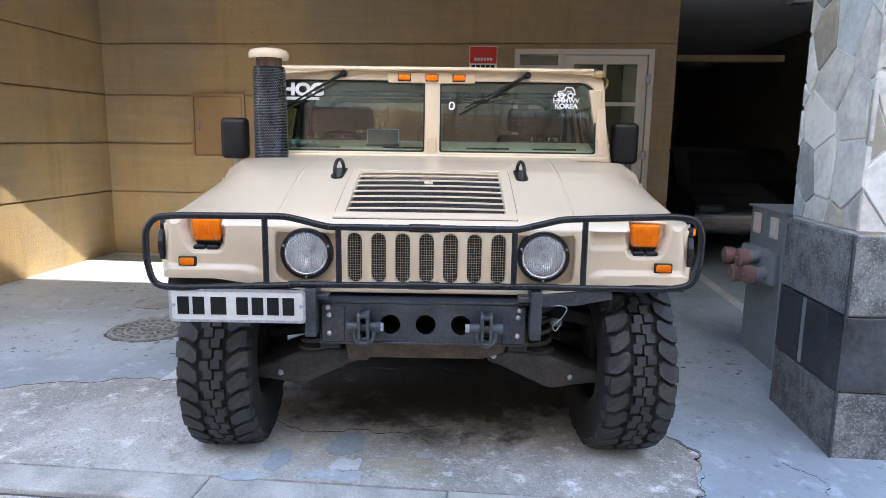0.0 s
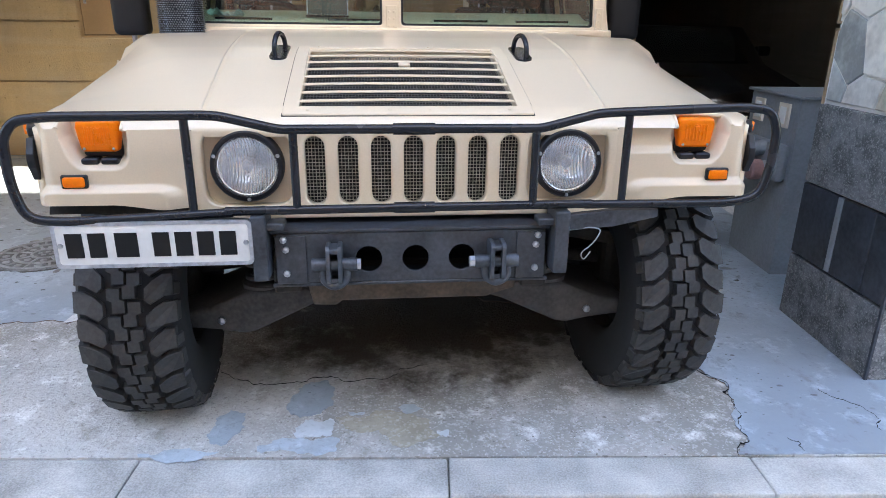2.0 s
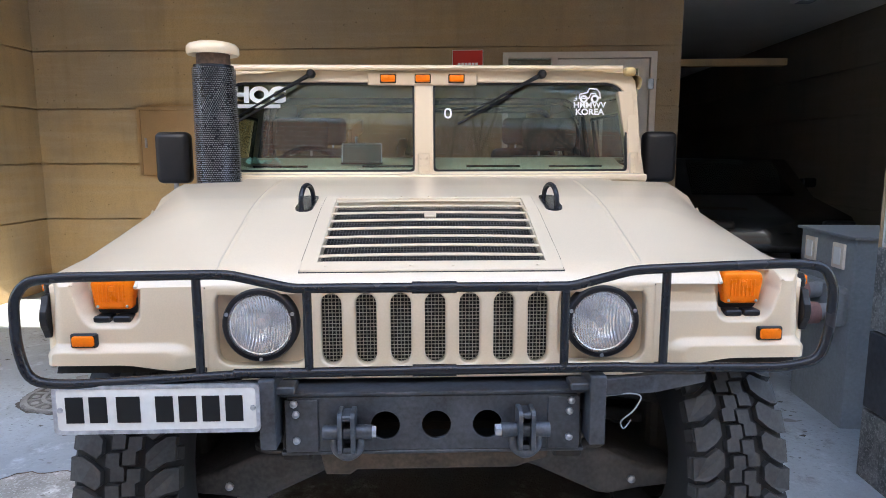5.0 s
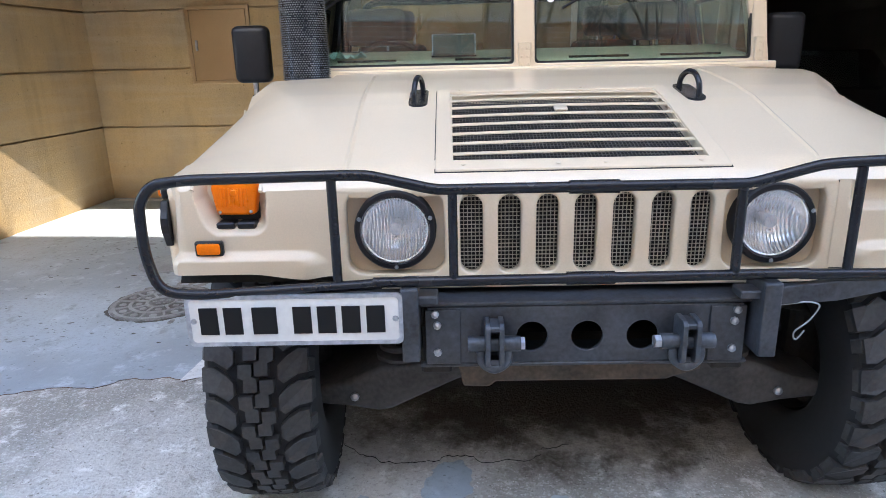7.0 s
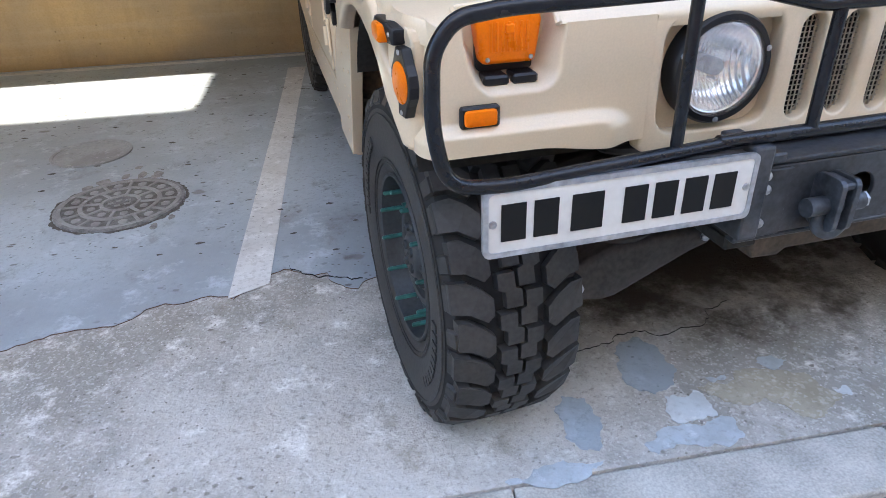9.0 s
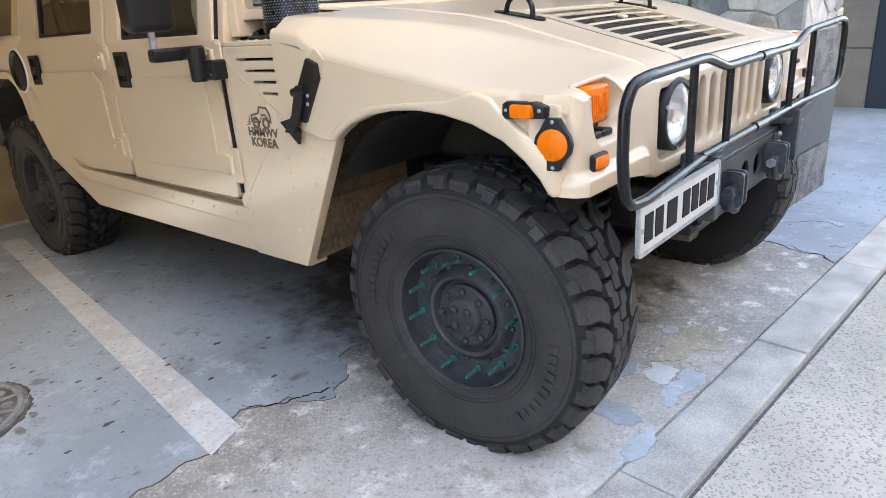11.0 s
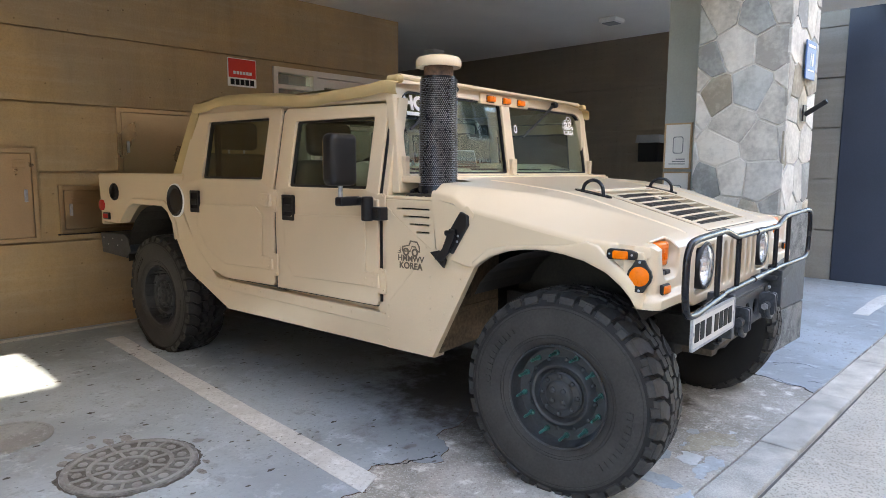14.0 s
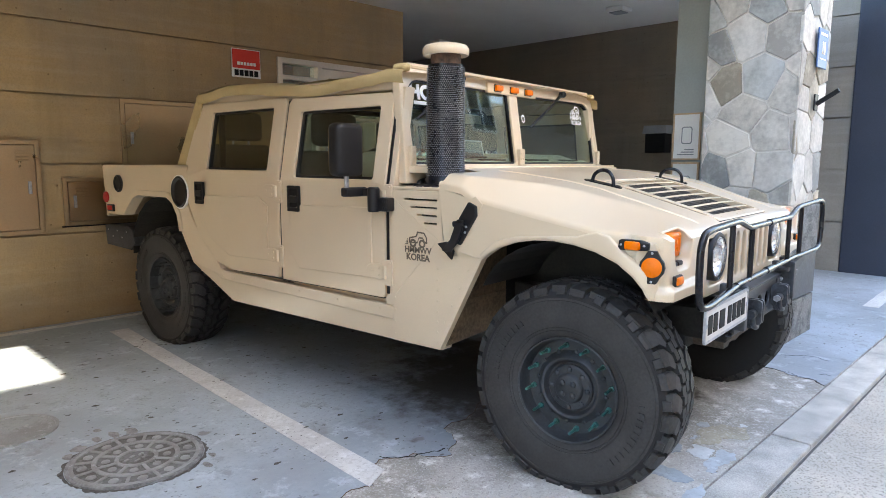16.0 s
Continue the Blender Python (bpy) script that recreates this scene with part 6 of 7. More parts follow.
OLD = ground_mat("aged_olive_screed", (0.40, 0.365, 0.285), (0.30, 0.27, 0.205), (0.50, 0.47, 0.40), (0.6, 0.58, 0.54), 0.75, 2.5, 110, 0.35, 0.004)
REMAINS = (
    ([(-0.48, -0.50), (-0.41, -0.46), (-0.36, -0.46), (-0.24, -0.45), (-0.21, -0.47), (-0.22, -0.53), (-0.46, -0.54)], WORNPAINT),
    ([(-0.355, -0.455), (-0.35, -0.35), (-0.26, -0.34), (-0.245, -0.445)], FLAKEWHITE),
    ([(-0.43, -0.28), (-0.41, -0.18), (-0.39, -0.11), (-0.31, -0.08), (-0.27, -0.18), (-0.30, -0.31), (-0.37, -0.335)], PAINTED),
    ([(-0.02, -0.27), (0.04, -0.25), (0.07, -0.28), (0.01, -0.31)], WORNPAINT),
    ([(-0.20, -0.30), (-0.14, -0.30), (-0.15, -0.32), (-0.19, -0.32)], WORNPAINT),
    ([(-0.66, -0.40), (-0.63, -0.29), (-0.57, -0.31), (-0.56, -0.42), (-0.60, -0.50), (-0.65, -0.47)], PAINTED),
    ([(-0.245, -0.33), (-0.10, -0.29), (0.09, -0.34), (0.13, -0.44), (0.06, -0.48), (-0.03, -0.50), (-0.08, -0.41), (-0.20, -0.40)], OLD),
    ([(-0.86, -0.545), (-0.70, -0.51), (-0.60, -0.53), (-0.64, -0.55)], WORNPAINT),
    ([(0.12, -0.42), (0.16, -0.41), (0.15, -0.45)], FLAKEWHITE),
)
for k, (pts, m6) in enumerate(REMAINS):
    part("paint_patch", plate(jagged(pts + [pts[0]], 4, 0.21, 51 + k)[:-1], [], "z", 0.0, 0.0022 + 0.0004 * (k % 3)), m6, coat)
flake("tar_spot", -2.28, -0.33, 0.05, 0.04, DARK, 0.0, 0.003, 31, coat)
stains = bmesh.new()
for k in range(520):
    u, v = rnd.uniform(-3.4, 1.9), rnd.uniform(0.65, 4.0)
    if -1.0 < u < 1.0 and v > 0.9 and rnd.random() < 0.75:
        continue
    r = rnd.choice((0.003, 0.004, 0.005, 0.007, 0.009, 0.014))
    a0 = rnd.uniform(0, 6)
    vs = [stains.verts.new((u + r * 1.6 * rnd.uniform(0.5, 1.2) * math.cos(a0 + 2 * math.pi * i / 8), v + r * rnd.uniform(0.5, 1.2) * math.sin(a0 + 2 * math.pi * i / 8), 0.0064)) for i in range(8)]
    stains.faces.new(vs)
stuff(part("chip", stains, GRIT, coat, "small dark chips and grit on the paint"))
def crack(pts, w, seed, z=0.005):
    line = jagged(pts, 4, 0.2, seed)
    r3 = random.Random(seed)
    up = [(u, v + w * r3.uniform(0.2, 1)) for u, v in line]
    return part("crack", plate(line + up[::-1], [], "z", z - 0.002, z), INK, coat)
crack([(1.62, -0.15), (1.68, -0.24), (1.72, -0.31), (1.69, -0.43)], 0.007, 1)
crack([(1.35, -0.54), (1.36, -0.49), (1.33, -0.47)], 0.006, 2)
crack([(-1.40, 0.615), (-1.28, 0.50), (-1.13, 0.46)], 0.008, 3, 0.006)
crack([(1.20, 0.03), (1.275, -0.10), (1.24, -0.26), (1.19, -0.485), (1.12, -0.55)], 0.008, 4)
crack([(-0.75, -0.01), (-0.63, -0.08), (-0.45, -0.10), (-0.30, -0.05), (-0.27, -0.13)], 0.0035, 7, 0.0035)
crack([(-0.30, -0.05), (-0.08, -0.07), (0.07, 0.04)], 0.003, 8, 0.0035)

lines = thing("parking_lines", "worn white parking bay lines", "road marking", BUILDING, kind="structure")
part("line", plate(jagged([(-1.608, 0.43), (-1.492, 3.80)], 6, 0.0035, 3) + jagged([(-1.352, 3.80), (-1.468, 0.50)], 6, 0.0035, 4), [], "z", 0.004, 0.0062), LINE, lines)
part("line", plate([(-4.2, 4.22), (1.9, 4.22), (1.9, 4.30), (-4.2, 4.30)], [], "z", 0.004, 0.0062), LINE, lines)
part("line", plate([(2.36, 1.8), (2.46, 1.8), (2.50, 4.3), (2.40, 4.3)], [], "z", 0.004, 0.0062), LINE, lines)
part("line", plate(jagged([(3.85, -0.30), (5.2, -0.30), (5.2, -0.17), (3.85, -0.17)], 3, 0.02, 9), [], "z", 0.004, 0.0062), LINE, lines)

# ---- covers in the floor ----
def cover(u, v, r, label, fancy):
    c = thing("manhole_cover", label, "manhole cover", BUILDING @ pose(u, v, 0.004, 0, 0, 25))
    part("disc", La([(r, 0), (r, 0.004), (r - 0.012, 0.005), (0, 0.005)], None, 48), CASTDARK if fancy else COVERPAINT, c)
    part("rim", La([(r + 0.012, 0.0), (r + 0.012, 0.008), (r - 0.004, 0.009), (r - 0.006, 0.004)], None, 48), IRON if fancy else COVERPAINT, c)
    if not fancy:
        return c
    z0, z1 = 0.004, 0.011
    for ro, ri in ((r - 0.004, r - 0.022), (0.182, 0.162), (0.090, 0.074)):
        part("raised_ring", plate(circle(0, 0, ro, 48), [circle(0, 0, ri, 48)], "z", z0, z1), CASTPAINT, c)
    for n, r0, r1, rs, turn in ((12, 0.180, r - 0.020, 0.0215, 0.1), (8, 0.088, 0.164, 0.0185, 0.3)):
        for k in range(n):
            t0 = 2 * math.pi * k / n + turn
            part("raised_bar", B(r0, r1, -0.0065, 0.0065, z0, z1 - 0.0004), CASTPAINT, c, at=pose(0, 0, 0, 0, 0, math.degrees(t0)))
            t1, rm = t0 + math.pi / n, (r0 + r1) / 2
            part("stud", La([(rs, z0), (rs * 0.93, z1 - 0.002), (rs * 0.6, z1 - 0.0006), (0, z1)], Matrix.Translation((rm * math.cos(t1), rm * math.sin(t1), 0)), 16), CASTPAINT, c, smooth=True)
    for k, (x, y) in enumerate(((-0.04, 0.018), (0.0, 0.026), (0.036, 0.010), (-0.02, -0.024), (0.022, -0.026))):
        part("raised_mark", B(x - 0.012, x + 0.012, y - 0.005, y + 0.005, z0, z1 - 0.001), CASTPAINT, c)
    return c


cover(-2.19, 1.372, 0.274, "round cast cover with raised pattern in the painted floor", True)
ringpts = [(-2.19 + (0.300 + 0.004 * math.sin(7 * t)) * math.cos(t), 1.372 + (0.300 + 0.004 * math.sin(5 * t + 1)) * math.sin(t)) for t in [2 * math.pi * k / 40 for k in range(40)]]
part("dirt_ring", plate(jagged(ringpts + [ringpts[0]], 2, 0.22, 12)[:-1], [circle(-2.19, 1.372, 0.288, 48)], "z", 0.004, 0.0056), GRIT, coat)
for k, (du, dv, ru, rv) in enumerate(((0.10, 0.33, 0.030, 0.055), (0.02, 0.35, 0.026, 0.05), (-0.06, 0.345, 0.022, 0.045), (-0.15, 0.295, 0.04, 0.05), (-0.21, 0.235, 0.03, 0.035), (0.20, -0.28, 0.02, 0.035), (0.26, -0.20, 0.016, 0.03), (-0.02, 0.46, 0.02, 0.03))):
    flake("scuff", -2.19 + du, 1.372 + dv, ru, rv, SCUFF, 0.004, 0.0052, 80 + k, coat)
cover(-2.52, 2.12, 0.20, "plain round cover painted like the floor", False)

# ---- stone pillar ----
PU0, PU1, PV0, PV1 = 1.86, 2.53, V_FRONT, 0.60
pillar = thing("pillar", "pillar clad in pale crazy-paved flagstone over dark granite slabs", "pillar", BUILDING, kind="structure")
part("core", B(PU0 + 0.016, PU1 - 0.02, PV0 + 0.016, PV1, 0, CEIL_Z + 3.0), GROUT, pillar)


def cells(w, h, step, seed):
    """Irregular polygons that fill a rectangle: each seed's cell, cut by the lines half-way to its neighbours."""
    r4 = random.Random(seed)
    pts = []
    for j in range(int(h / step) + 2):
        for i in range(int(w / step) + 2):
            pts.append(((i + 0.5 * (j % 2) + r4.uniform(-0.36, 0.36)) * step, (j + r4.uniform(-0.36, 0.36)) * step))
    out = []
    for p in pts:
        poly = [(0, 0), (w, 0), (w, h), (0, h)]
        for q in pts:
            if q is p or math.hypot(q[0] - p[0], q[1] - p[1]) > 3.2 * step:
                continue
            mx, my, nx_, ny_ = (p[0] + q[0]) / 2, (p[1] + q[1]) / 2, q[0] - p[0], q[1] - p[1]
            new_poly = []
            for k in range(len(poly)):
                a, b = poly[k], poly[(k + 1) % len(poly)]
                da, db = (a[0] - mx) * nx_ + (a[1] - my) * ny_, (b[0] - mx) * nx_ + (b[1] - my) * ny_
                if da <= 0:
                    new_poly.append(a)
                if da * db < 0:
                    t = da / (da - db)
                    new_poly.append((a[0] + (b[0] - a[0]) * t, a[1] + (b[1] - a[1]) * t))
            poly = new_poly
            if len(poly) < 3:
                break
        if len(poly) >= 3:
            out.append(poly)
    return out


def inset(poly, d):
    n = len(poly)
    area = sum(poly[k][0] * poly[(k + 1) % n][1] - poly[(k + 1) % n][0] * poly[k][1] for k in range(n)) / 2
    if abs(area) < 0.004:
        return None
    cx, cy = sum(p[0] for p in poly) / n, sum(p[1] for p in poly) / n
    size = math.sqrt(abs(area))
    return [(cx + (x - cx) * (1 - 1.6 * d / size), cy + (y - cy) * (1 - 1.6 * d / size)) for x, y in poly]


stone_mats = [STONE, mat("flagstone_warm", (0.46, 0.42, 0.34), 0.75, var=0.17, scale=6, fine=34, bump=0.007, bump_scale=16, rand=0.4), mat("flagstone_blue", (0.39, 0.41, 0.405), 0.7, var=0.17, scale=6, fine=34, bump=0.007, bump_scale=16, rand=0.4), mat("flagstone_pale", (0.56, 0.55, 0.52), 0.75, var=0.13, scale=6, fine=34, bump=0.007, bump_scale=16, rand=0.3)]
rs = random.Random(4)
for face, w, seed in (("left", PV1 - PV0, 12), ("front", PU1 - PU0, 13)):
    for poly in cells(w, 3.2, 0.245, seed):
        q = inset(poly, 0.007)
        if not q:
            continue
        t = 0.003 + rs.uniform(0, 0.010)
        m4 = rs.choice((0, 0, 0, 1, 2, 3, 3))
        if face == "left":
            bm = plate([(PV0 + a, 1.03 + b) for a, b in q], [], "x", PU0 + 0.025, PU0 + 0.012 - t, 0.004, seg=1)
        else:
            bm = plate([(PU0 + a, 1.03 + b) for a, b in q], [], "y", PV0 + 0.025, PV0 + 0.012 - t, 0.004, seg=1)
        part("stone", bm, stone_mats[m4], pillar)
for z0, z1, m5, cuts in ((0.0, 0.312, GRANITE, (0.0, 0.33, 0.67)), (0.318, 0.660, SLATE, (0.0, 0.14, 0.36, 0.40, 0.67)), (0.666, 1.022, GRANITE, (0.0, 0.55, 0.67))):
    for a, b in zip(cuts, cuts[1:]):
        mm = m5 if b - a > 0.05 else GREYMETAL
        part("slab", B(PU0 - 0.012, PU0 + 0.02, PV0 + a + 0.003, PV0 + b - 0.003, z0 + 0.003, z1 - 0.003, 0.003), mm, pillar)
    part("slab", B(PU0 - 0.004, PU1, PV0 - 0.012, PV0 + 0.02, z0 + 0.003, z1 - 0.003, 0.003), m5, pillar)
part("corner_strip", B(PU0 - 0.015, PU0 - 0.004, PV0 - 0.014, PV0 - 0.002, 0.0, 1.022), SLATE, pillar)
structure("column_casing", B(2.08, 2.32, 0.65, 0.945, 0.0, CEIL_Z), GREENGREY, "grey-green sheet-metal pipe casing behind the pillar", "casing")
for z0, z1 in ((1.36, 1.74), (0.96, 1.34)):
    nb = thing("notice_frame", "framed white notice sheet on the casing", "notice", BUILDING)
    part("frame", plate([(0.70, z0), (0.935, z0), (0.935, z1), (0.70, z1)], [[(0.712, z0 + 0.012), (0.923, z0 + 0.012), (0.923, z1 - 0.012), (0.712, z1 - 0.012)]], "x", 2.055, 2.08), mat("pine_frame", (0.50, 0.36, 0.22), 0.6, var=0.1), nb)
    part("sheet", B(2.065, 2.075, 0.71, 0.925, z0 + 0.01, z1 - 0.01), WHITE, nb)
    part("diagram", plate(rrect(0.77, 0.86, z0 + 0.13, z0 + 0.27, 0.02), [rrect(0.777, 0.853, z0 + 0.137, z0 + 0.263, 0.017)], "x", 2.0625, 2.065), GREYMETAL, nb)
    for k in range(3):
        part("bar", B(2.0625, 2.065, 0.75, 0.89 - 0.03 * k, z0 + 0.04 + 0.02 * k, z0 + 0.048 + 0.02 * k), GREYMETAL, nb)
ps = thing("wall_plate", "blue enamel plate with plain white bars on the pillar", "sign", BUILDING)
part("plate", B(2.15, 2.38, PV0 - 0.022, PV0 - 0.010, 2.03, 2.31, 0.004), BLUE, ps)
for x0, x1, z0, z1 in ((2.18, 2.35, 2.26, 2.28), (2.24, 2.26, 2.13, 2.22), (2.28, 2.31, 2.13, 2.22), (2.19, 2.34, 2.09, 2.10)):
    part("bar", B(x0, x1, PV0 - 0.025, PV0 - 0.021, z0, z1), DECAL, ps)
br = thing("flag_holder", "short black metal flag holder on the pillar", "bracket", BUILDING)
part("base", B(2.17, 2.25, PV0 - 0.02, PV0 - 0.01, 1.72, 1.84, 0.003), PLASTIC, br)
part("socket", T([(2.21, PV0 - 0.02, 1.77), (2.21, PV0 - 0.16, 1.86)], 0.018, 10), PLASTIC, br)

# ---- cabinets on the back wall ----
def cabinet(u0, u1, z0, z1, label, louvre=None, handle="left"):
    c = thing("wall_cabinet", label, "cabinet", BUILDING)
    v = V_BACK
    part("frame", plate([(u0, z0), (u1, z0), (u1, z1), (u0, z1)], [[(u0 + 0.035, z0 + 0.035), (u1 - 0.035, z0 + 0.035), (u1 - 0.035, z1 - 0.035), (u0 + 0.035, z1 - 0.035)]], "y", v - 0.022, v, 0.003), STEEL, c)
    d = part("door", B(u0 + 0.038, u1 - 0.038, v - 0.020, v - 0.004, z0 + 0.038, z1 - 0.038, 0.003), STEEL, c)
    hx = u0 + 0.085 if handle == "left" else u1 - 0.085
    part("handle", B(hx - 0.012, hx + 0.012, v - 0.032, v - 0.02, (z0 + z1) / 2 - 0.05, (z0 + z1) / 2 + 0.05, 0.003), ZINC, d)
    for lu in louvre or ():
        for k in range(4):
            part("louvre", B(lu - 0.045, lu + 0.045, v - 0.027, v - 0.019, z1 - 0.16 + 0.022 * k, z1 - 0.15 + 0.022 * k, 0.002), STEEL, d)
    return c


cabinet(-3.27, -2.63, 1.155, 1.885, "beige steel service cabinet door set in the wall")
cabinet(-1.12, -0.36, 1.20, 1.86, "brushed steel service cabinet set in the wall")
cabinet(-1.60, -0.98, 0.805, 1.20, "low steel cabinet with louvres", (-1.46, -1.12))
cabinet(-2.34, -1.745, 0.755, 1.495, "steel cabinet with louvres near its top", (-1.87,), "right")
# black strip that paints the shadow under the low cabinet
part("shadow_gap", B(-1.62, -0.96, V_BACK - 0.03, V_BACK, 0.795, 0.805), INK, thing("cabinet_ledge", "thin black strip in place of shade under the low cabinet", "ledge", BUILDING))
sg = thing("warning_sign", "red and white security sign on the back wall", "sign", BUILDING)
part("panel", B(-0.075, 0.228, V_BACK - 0.012, V_BACK - 0.001, 2.14, 2.408, 0.002), DECAL, sg)
part("red_field", B(-0.068, 0.221, V_BACK - 0.0145, V_BACK - 0.011, 2.225, 2.401), RED, sg)
for k in range(6):
    part("bar", B(-0.02 + 0.034 * k, 0.006 + 0.034 * k, V_BACK - 0.017, V_BACK - 0.014, 2.255, 2.285), DECAL, sg)
for k in range(5):
    part("logo_bar", B(-0.05 + 0.052 * k, -0.008 + 0.052 * k, V_BACK - 0.015, V_BACK - 0.0115, 2.155, 2.21), INK, sg)

# ---- glazed door in the back wall ----
dr = thing("door_1", "beige metal door with glass panes and a side light", "door", BUILDING, kind="structure")
v = V_BACK
DU0, DU1, DZ = 0.417, 1.90, 2.38
part("door_frame", plate([(DU0, 0.005), (DU1, 0.005), (DU1, DZ), (DU0, DZ)], [[(DU0 + 0.055, 0.03), (0.895, 0.03), (0.895, DZ - 0.055), (DU0 + 0.055, DZ - 0.055)], [(0.95, 0.012), (DU1 - 0.06, 0.012), (DU1 - 0.06, DZ - 0.06), (0.95, DZ - 0.06)]], "y", v - 0.025, v + 0.12, 0.004), DOORFRAME, dr)
lf = [(0.955, 0.02), (DU1 - 0.065, 0.02), (DU1 - 0.065, DZ - 0.065), (0.955, DZ - 0.065)]
panes = []
for a, b in ((1.06, 1.375), (1.405, 1.735)):
    for c, d in ((0.95, 1.34), (1.37, 1.785), (1.825, 2.225)):
        panes.append([(a, c), (b, c), (b, d), (a, d)])
leaf = part("leaf", plate(lf, panes, "y", v + 0.01, v + 0.055, 0.003), DOORFRAME, dr)
for k, q in enumerate(panes):
    part("pane", plate([(q[0][0] - 0.005, q[0][1] - 0.005), (q[1][0] + 0.005, q[1][1] - 0.005), (q[2][0] + 0.005, q[2][1] + 0.005), (q[3][0] - 0.005, q[3][1] + 0.005)], [], "y", v + 0.03, v + 0.034), GLASS_D, leaf)
part("side_light", plate([(DU0 + 0.05, 0.03), (0.90, 0.03), (0.90, DZ - 0.05), (DU0 + 0.05, DZ - 0.05)], [], "y", v + 0.04, v + 0.045), GLASS_D, dr)
part("transom", B(DU0 + 0.055, 0.895, v - 0.01, v + 0.07, 2.17, 2.21), DOORFRAME, dr)
for z in (2.07, 1.26, 0.45):
    part("hinge", B(DU1 - 0.085, DU1 - 0.03, v - 0.045, v - 0.02, z - 0.05, z + 0.05, 0.008, 2), ZINC, dr)
part("door_handle", T([(1.0, v - 0.03, 1.02), (1.0, v - 0.03, 1.22)], 0.012, 8), ZINC, dr)

# ---- fire riser cabinet ----
fb = thing("fire_riser_cabinet", "grey metal fire riser cabinet with capped inlets", "cabinet", BUILDING)
part("body", B(2.04, 2.55, 1.08, 1.62, 0.0, 0.985, 0.004), GREYMETAL, fb)
part("lid", B(2.02, 2.57, 1.06, 1.64, 0.985, 1.0, 0.003), GREYMETAL, fb)
for vv in (1.50, 1.22):
    wd = part("window", B(2.028, 2.042, vv - 0.055, vv + 0.055, 0.82, 0.95, 0.003), DOORFRAME, fb)
    part("gauge", B(2.022, 2.03, vv - 0.03, vv + 0.03, 0.84, 0.93, 0.003), WHITE, wd)
for vv, zz in ((1.55, 0.655), (1.40, 0.56), (1.29, 0.685), (1.16, 0.60)):
    inlet = part("inlet", T([(2.06, vv, zz + 0.02), (1.90, vv - 0.01, zz)], 0.042, 14), GREYMETAL, fb, smooth=True)
    part("cap", La([(0.056, -0.03), (0.058, 0.02), (0.05, 0.03), (0, 0.03)], Matrix.Translation((1.88, vv - 0.011, zz)) @ pose(0, 0, 0, 0, -90, 0), 18), PINKCAP, inlet, "faded red cap", smooth=True)
    part("lug", B(1.845, 1.855, vv - 0.03, vv + 0.01, zz - 0.006, zz + 0.006), ZINC, inlet)
part("siamese_collar", B(1.98, 2.05, 1.10, 1.62, 0.53, 0.74, 0.03, 2), GREYMETAL, fb)

# ---- dark passage: parked car, beam, ceiling fittings, letter box ----
CARPAINT = mat("black_car_paint", (0.01, 0.01, 0.012), 0.15, var=0.1, coat=0.6)
car = thing("parked_car", "black saloon car parked in the dark passage", "car", BUILDING @ pose(3.35, 4.75, 0.004))
body = [(0.0, 0.35), (0.02, 0.62), (0.12, 0.74), (0.95, 0.90), (1.55, 1.32), (2.7, 1.36), (3.5, 0.98), (4.1, 0.95), (4.2, 0.6), (4.15, 0.32)]
part("body", plate(body, [], "x", -0.82, 0.82, 0.05, lambda c: Vector((c.x * (1 - 0.22 * max(0, c.z - 0.9)), c.y, c.z)), 3), CARPAINT, car, smooth=True)
part("windscreen", plate([(-0.60, 0.0), (0.60, 0.0), (0.52, 0.66), (-0.52, 0.66)], [], "z", 0, 0.01), GLASS_S, car, at=pose(0, 0.99, 0.925, 35.5, 0, 0))
for s in (-1, 1):
    # lamps are black, with the passage's shade put into their colour
    part("headlight", B(s * 0.62 - 0.16, s * 0.62 + 0.16, -0.02, 0.08, 0.60, 0.70, 0.03, 2), PLASTIC, car)
    part("mirror", B(s * 0.92 - 0.09, s * 0.92 + 0.09, 1.30, 1.40, 0.98, 1.10, 0.03, 2), CARPAINT, car)
    for y in (0.85, 3.4):
        part("wheel", La([(0, -0.1), (0.2, -0.1), (0.31, -0.09), (0.31, 0.09), (0.2, 0.1), (0.19, 0.07), (0, 0.07)], pose(s * 0.76, y, 0.31) @ pose(0, 0, 0, 0, s * 90, 0), 28), RUBBER, car)
structure("lintel_beam", B(2.13, 3.85, 5.95, 6.1, 2.44, 2.52), CONC_WALL, "pale concrete lintel across the passage", "beam")
for (u, vv) in ((3.72, 5.35), (3.68, 2.42)):
    lf2 = thing("ceiling_fitting", "small square ceiling lamp, switched off", "lamp", BUILDING)
    part("housing", B(u - 0.11, u + 0.11, vv - 0.11, vv + 0.11, CEIL_Z - 0.05, CEIL_Z, 0.01), WHITE, lf2)
    part("diffuser", B(u - 0.08, u + 0.08, vv - 0.08, vv + 0.08, CEIL_Z - 0.06, CEIL_Z - 0.05, 0.004), GREYMETAL, lf2)
lb = thing("letter_box", "dark metal letter box with a sloping lid on the wall", "letter box", BUILDING)
part("box", B(4.62, 4.80, 2.25, 2.52, 1.46, 1.70, 0.006), INK, lb)
part("lid", plate([(2.22, 1.70), (2.55, 1.70), (2.53, 1.80), (2.24, 1.80)], [], "x", 4.60, 4.80), GREYMETAL, lb)

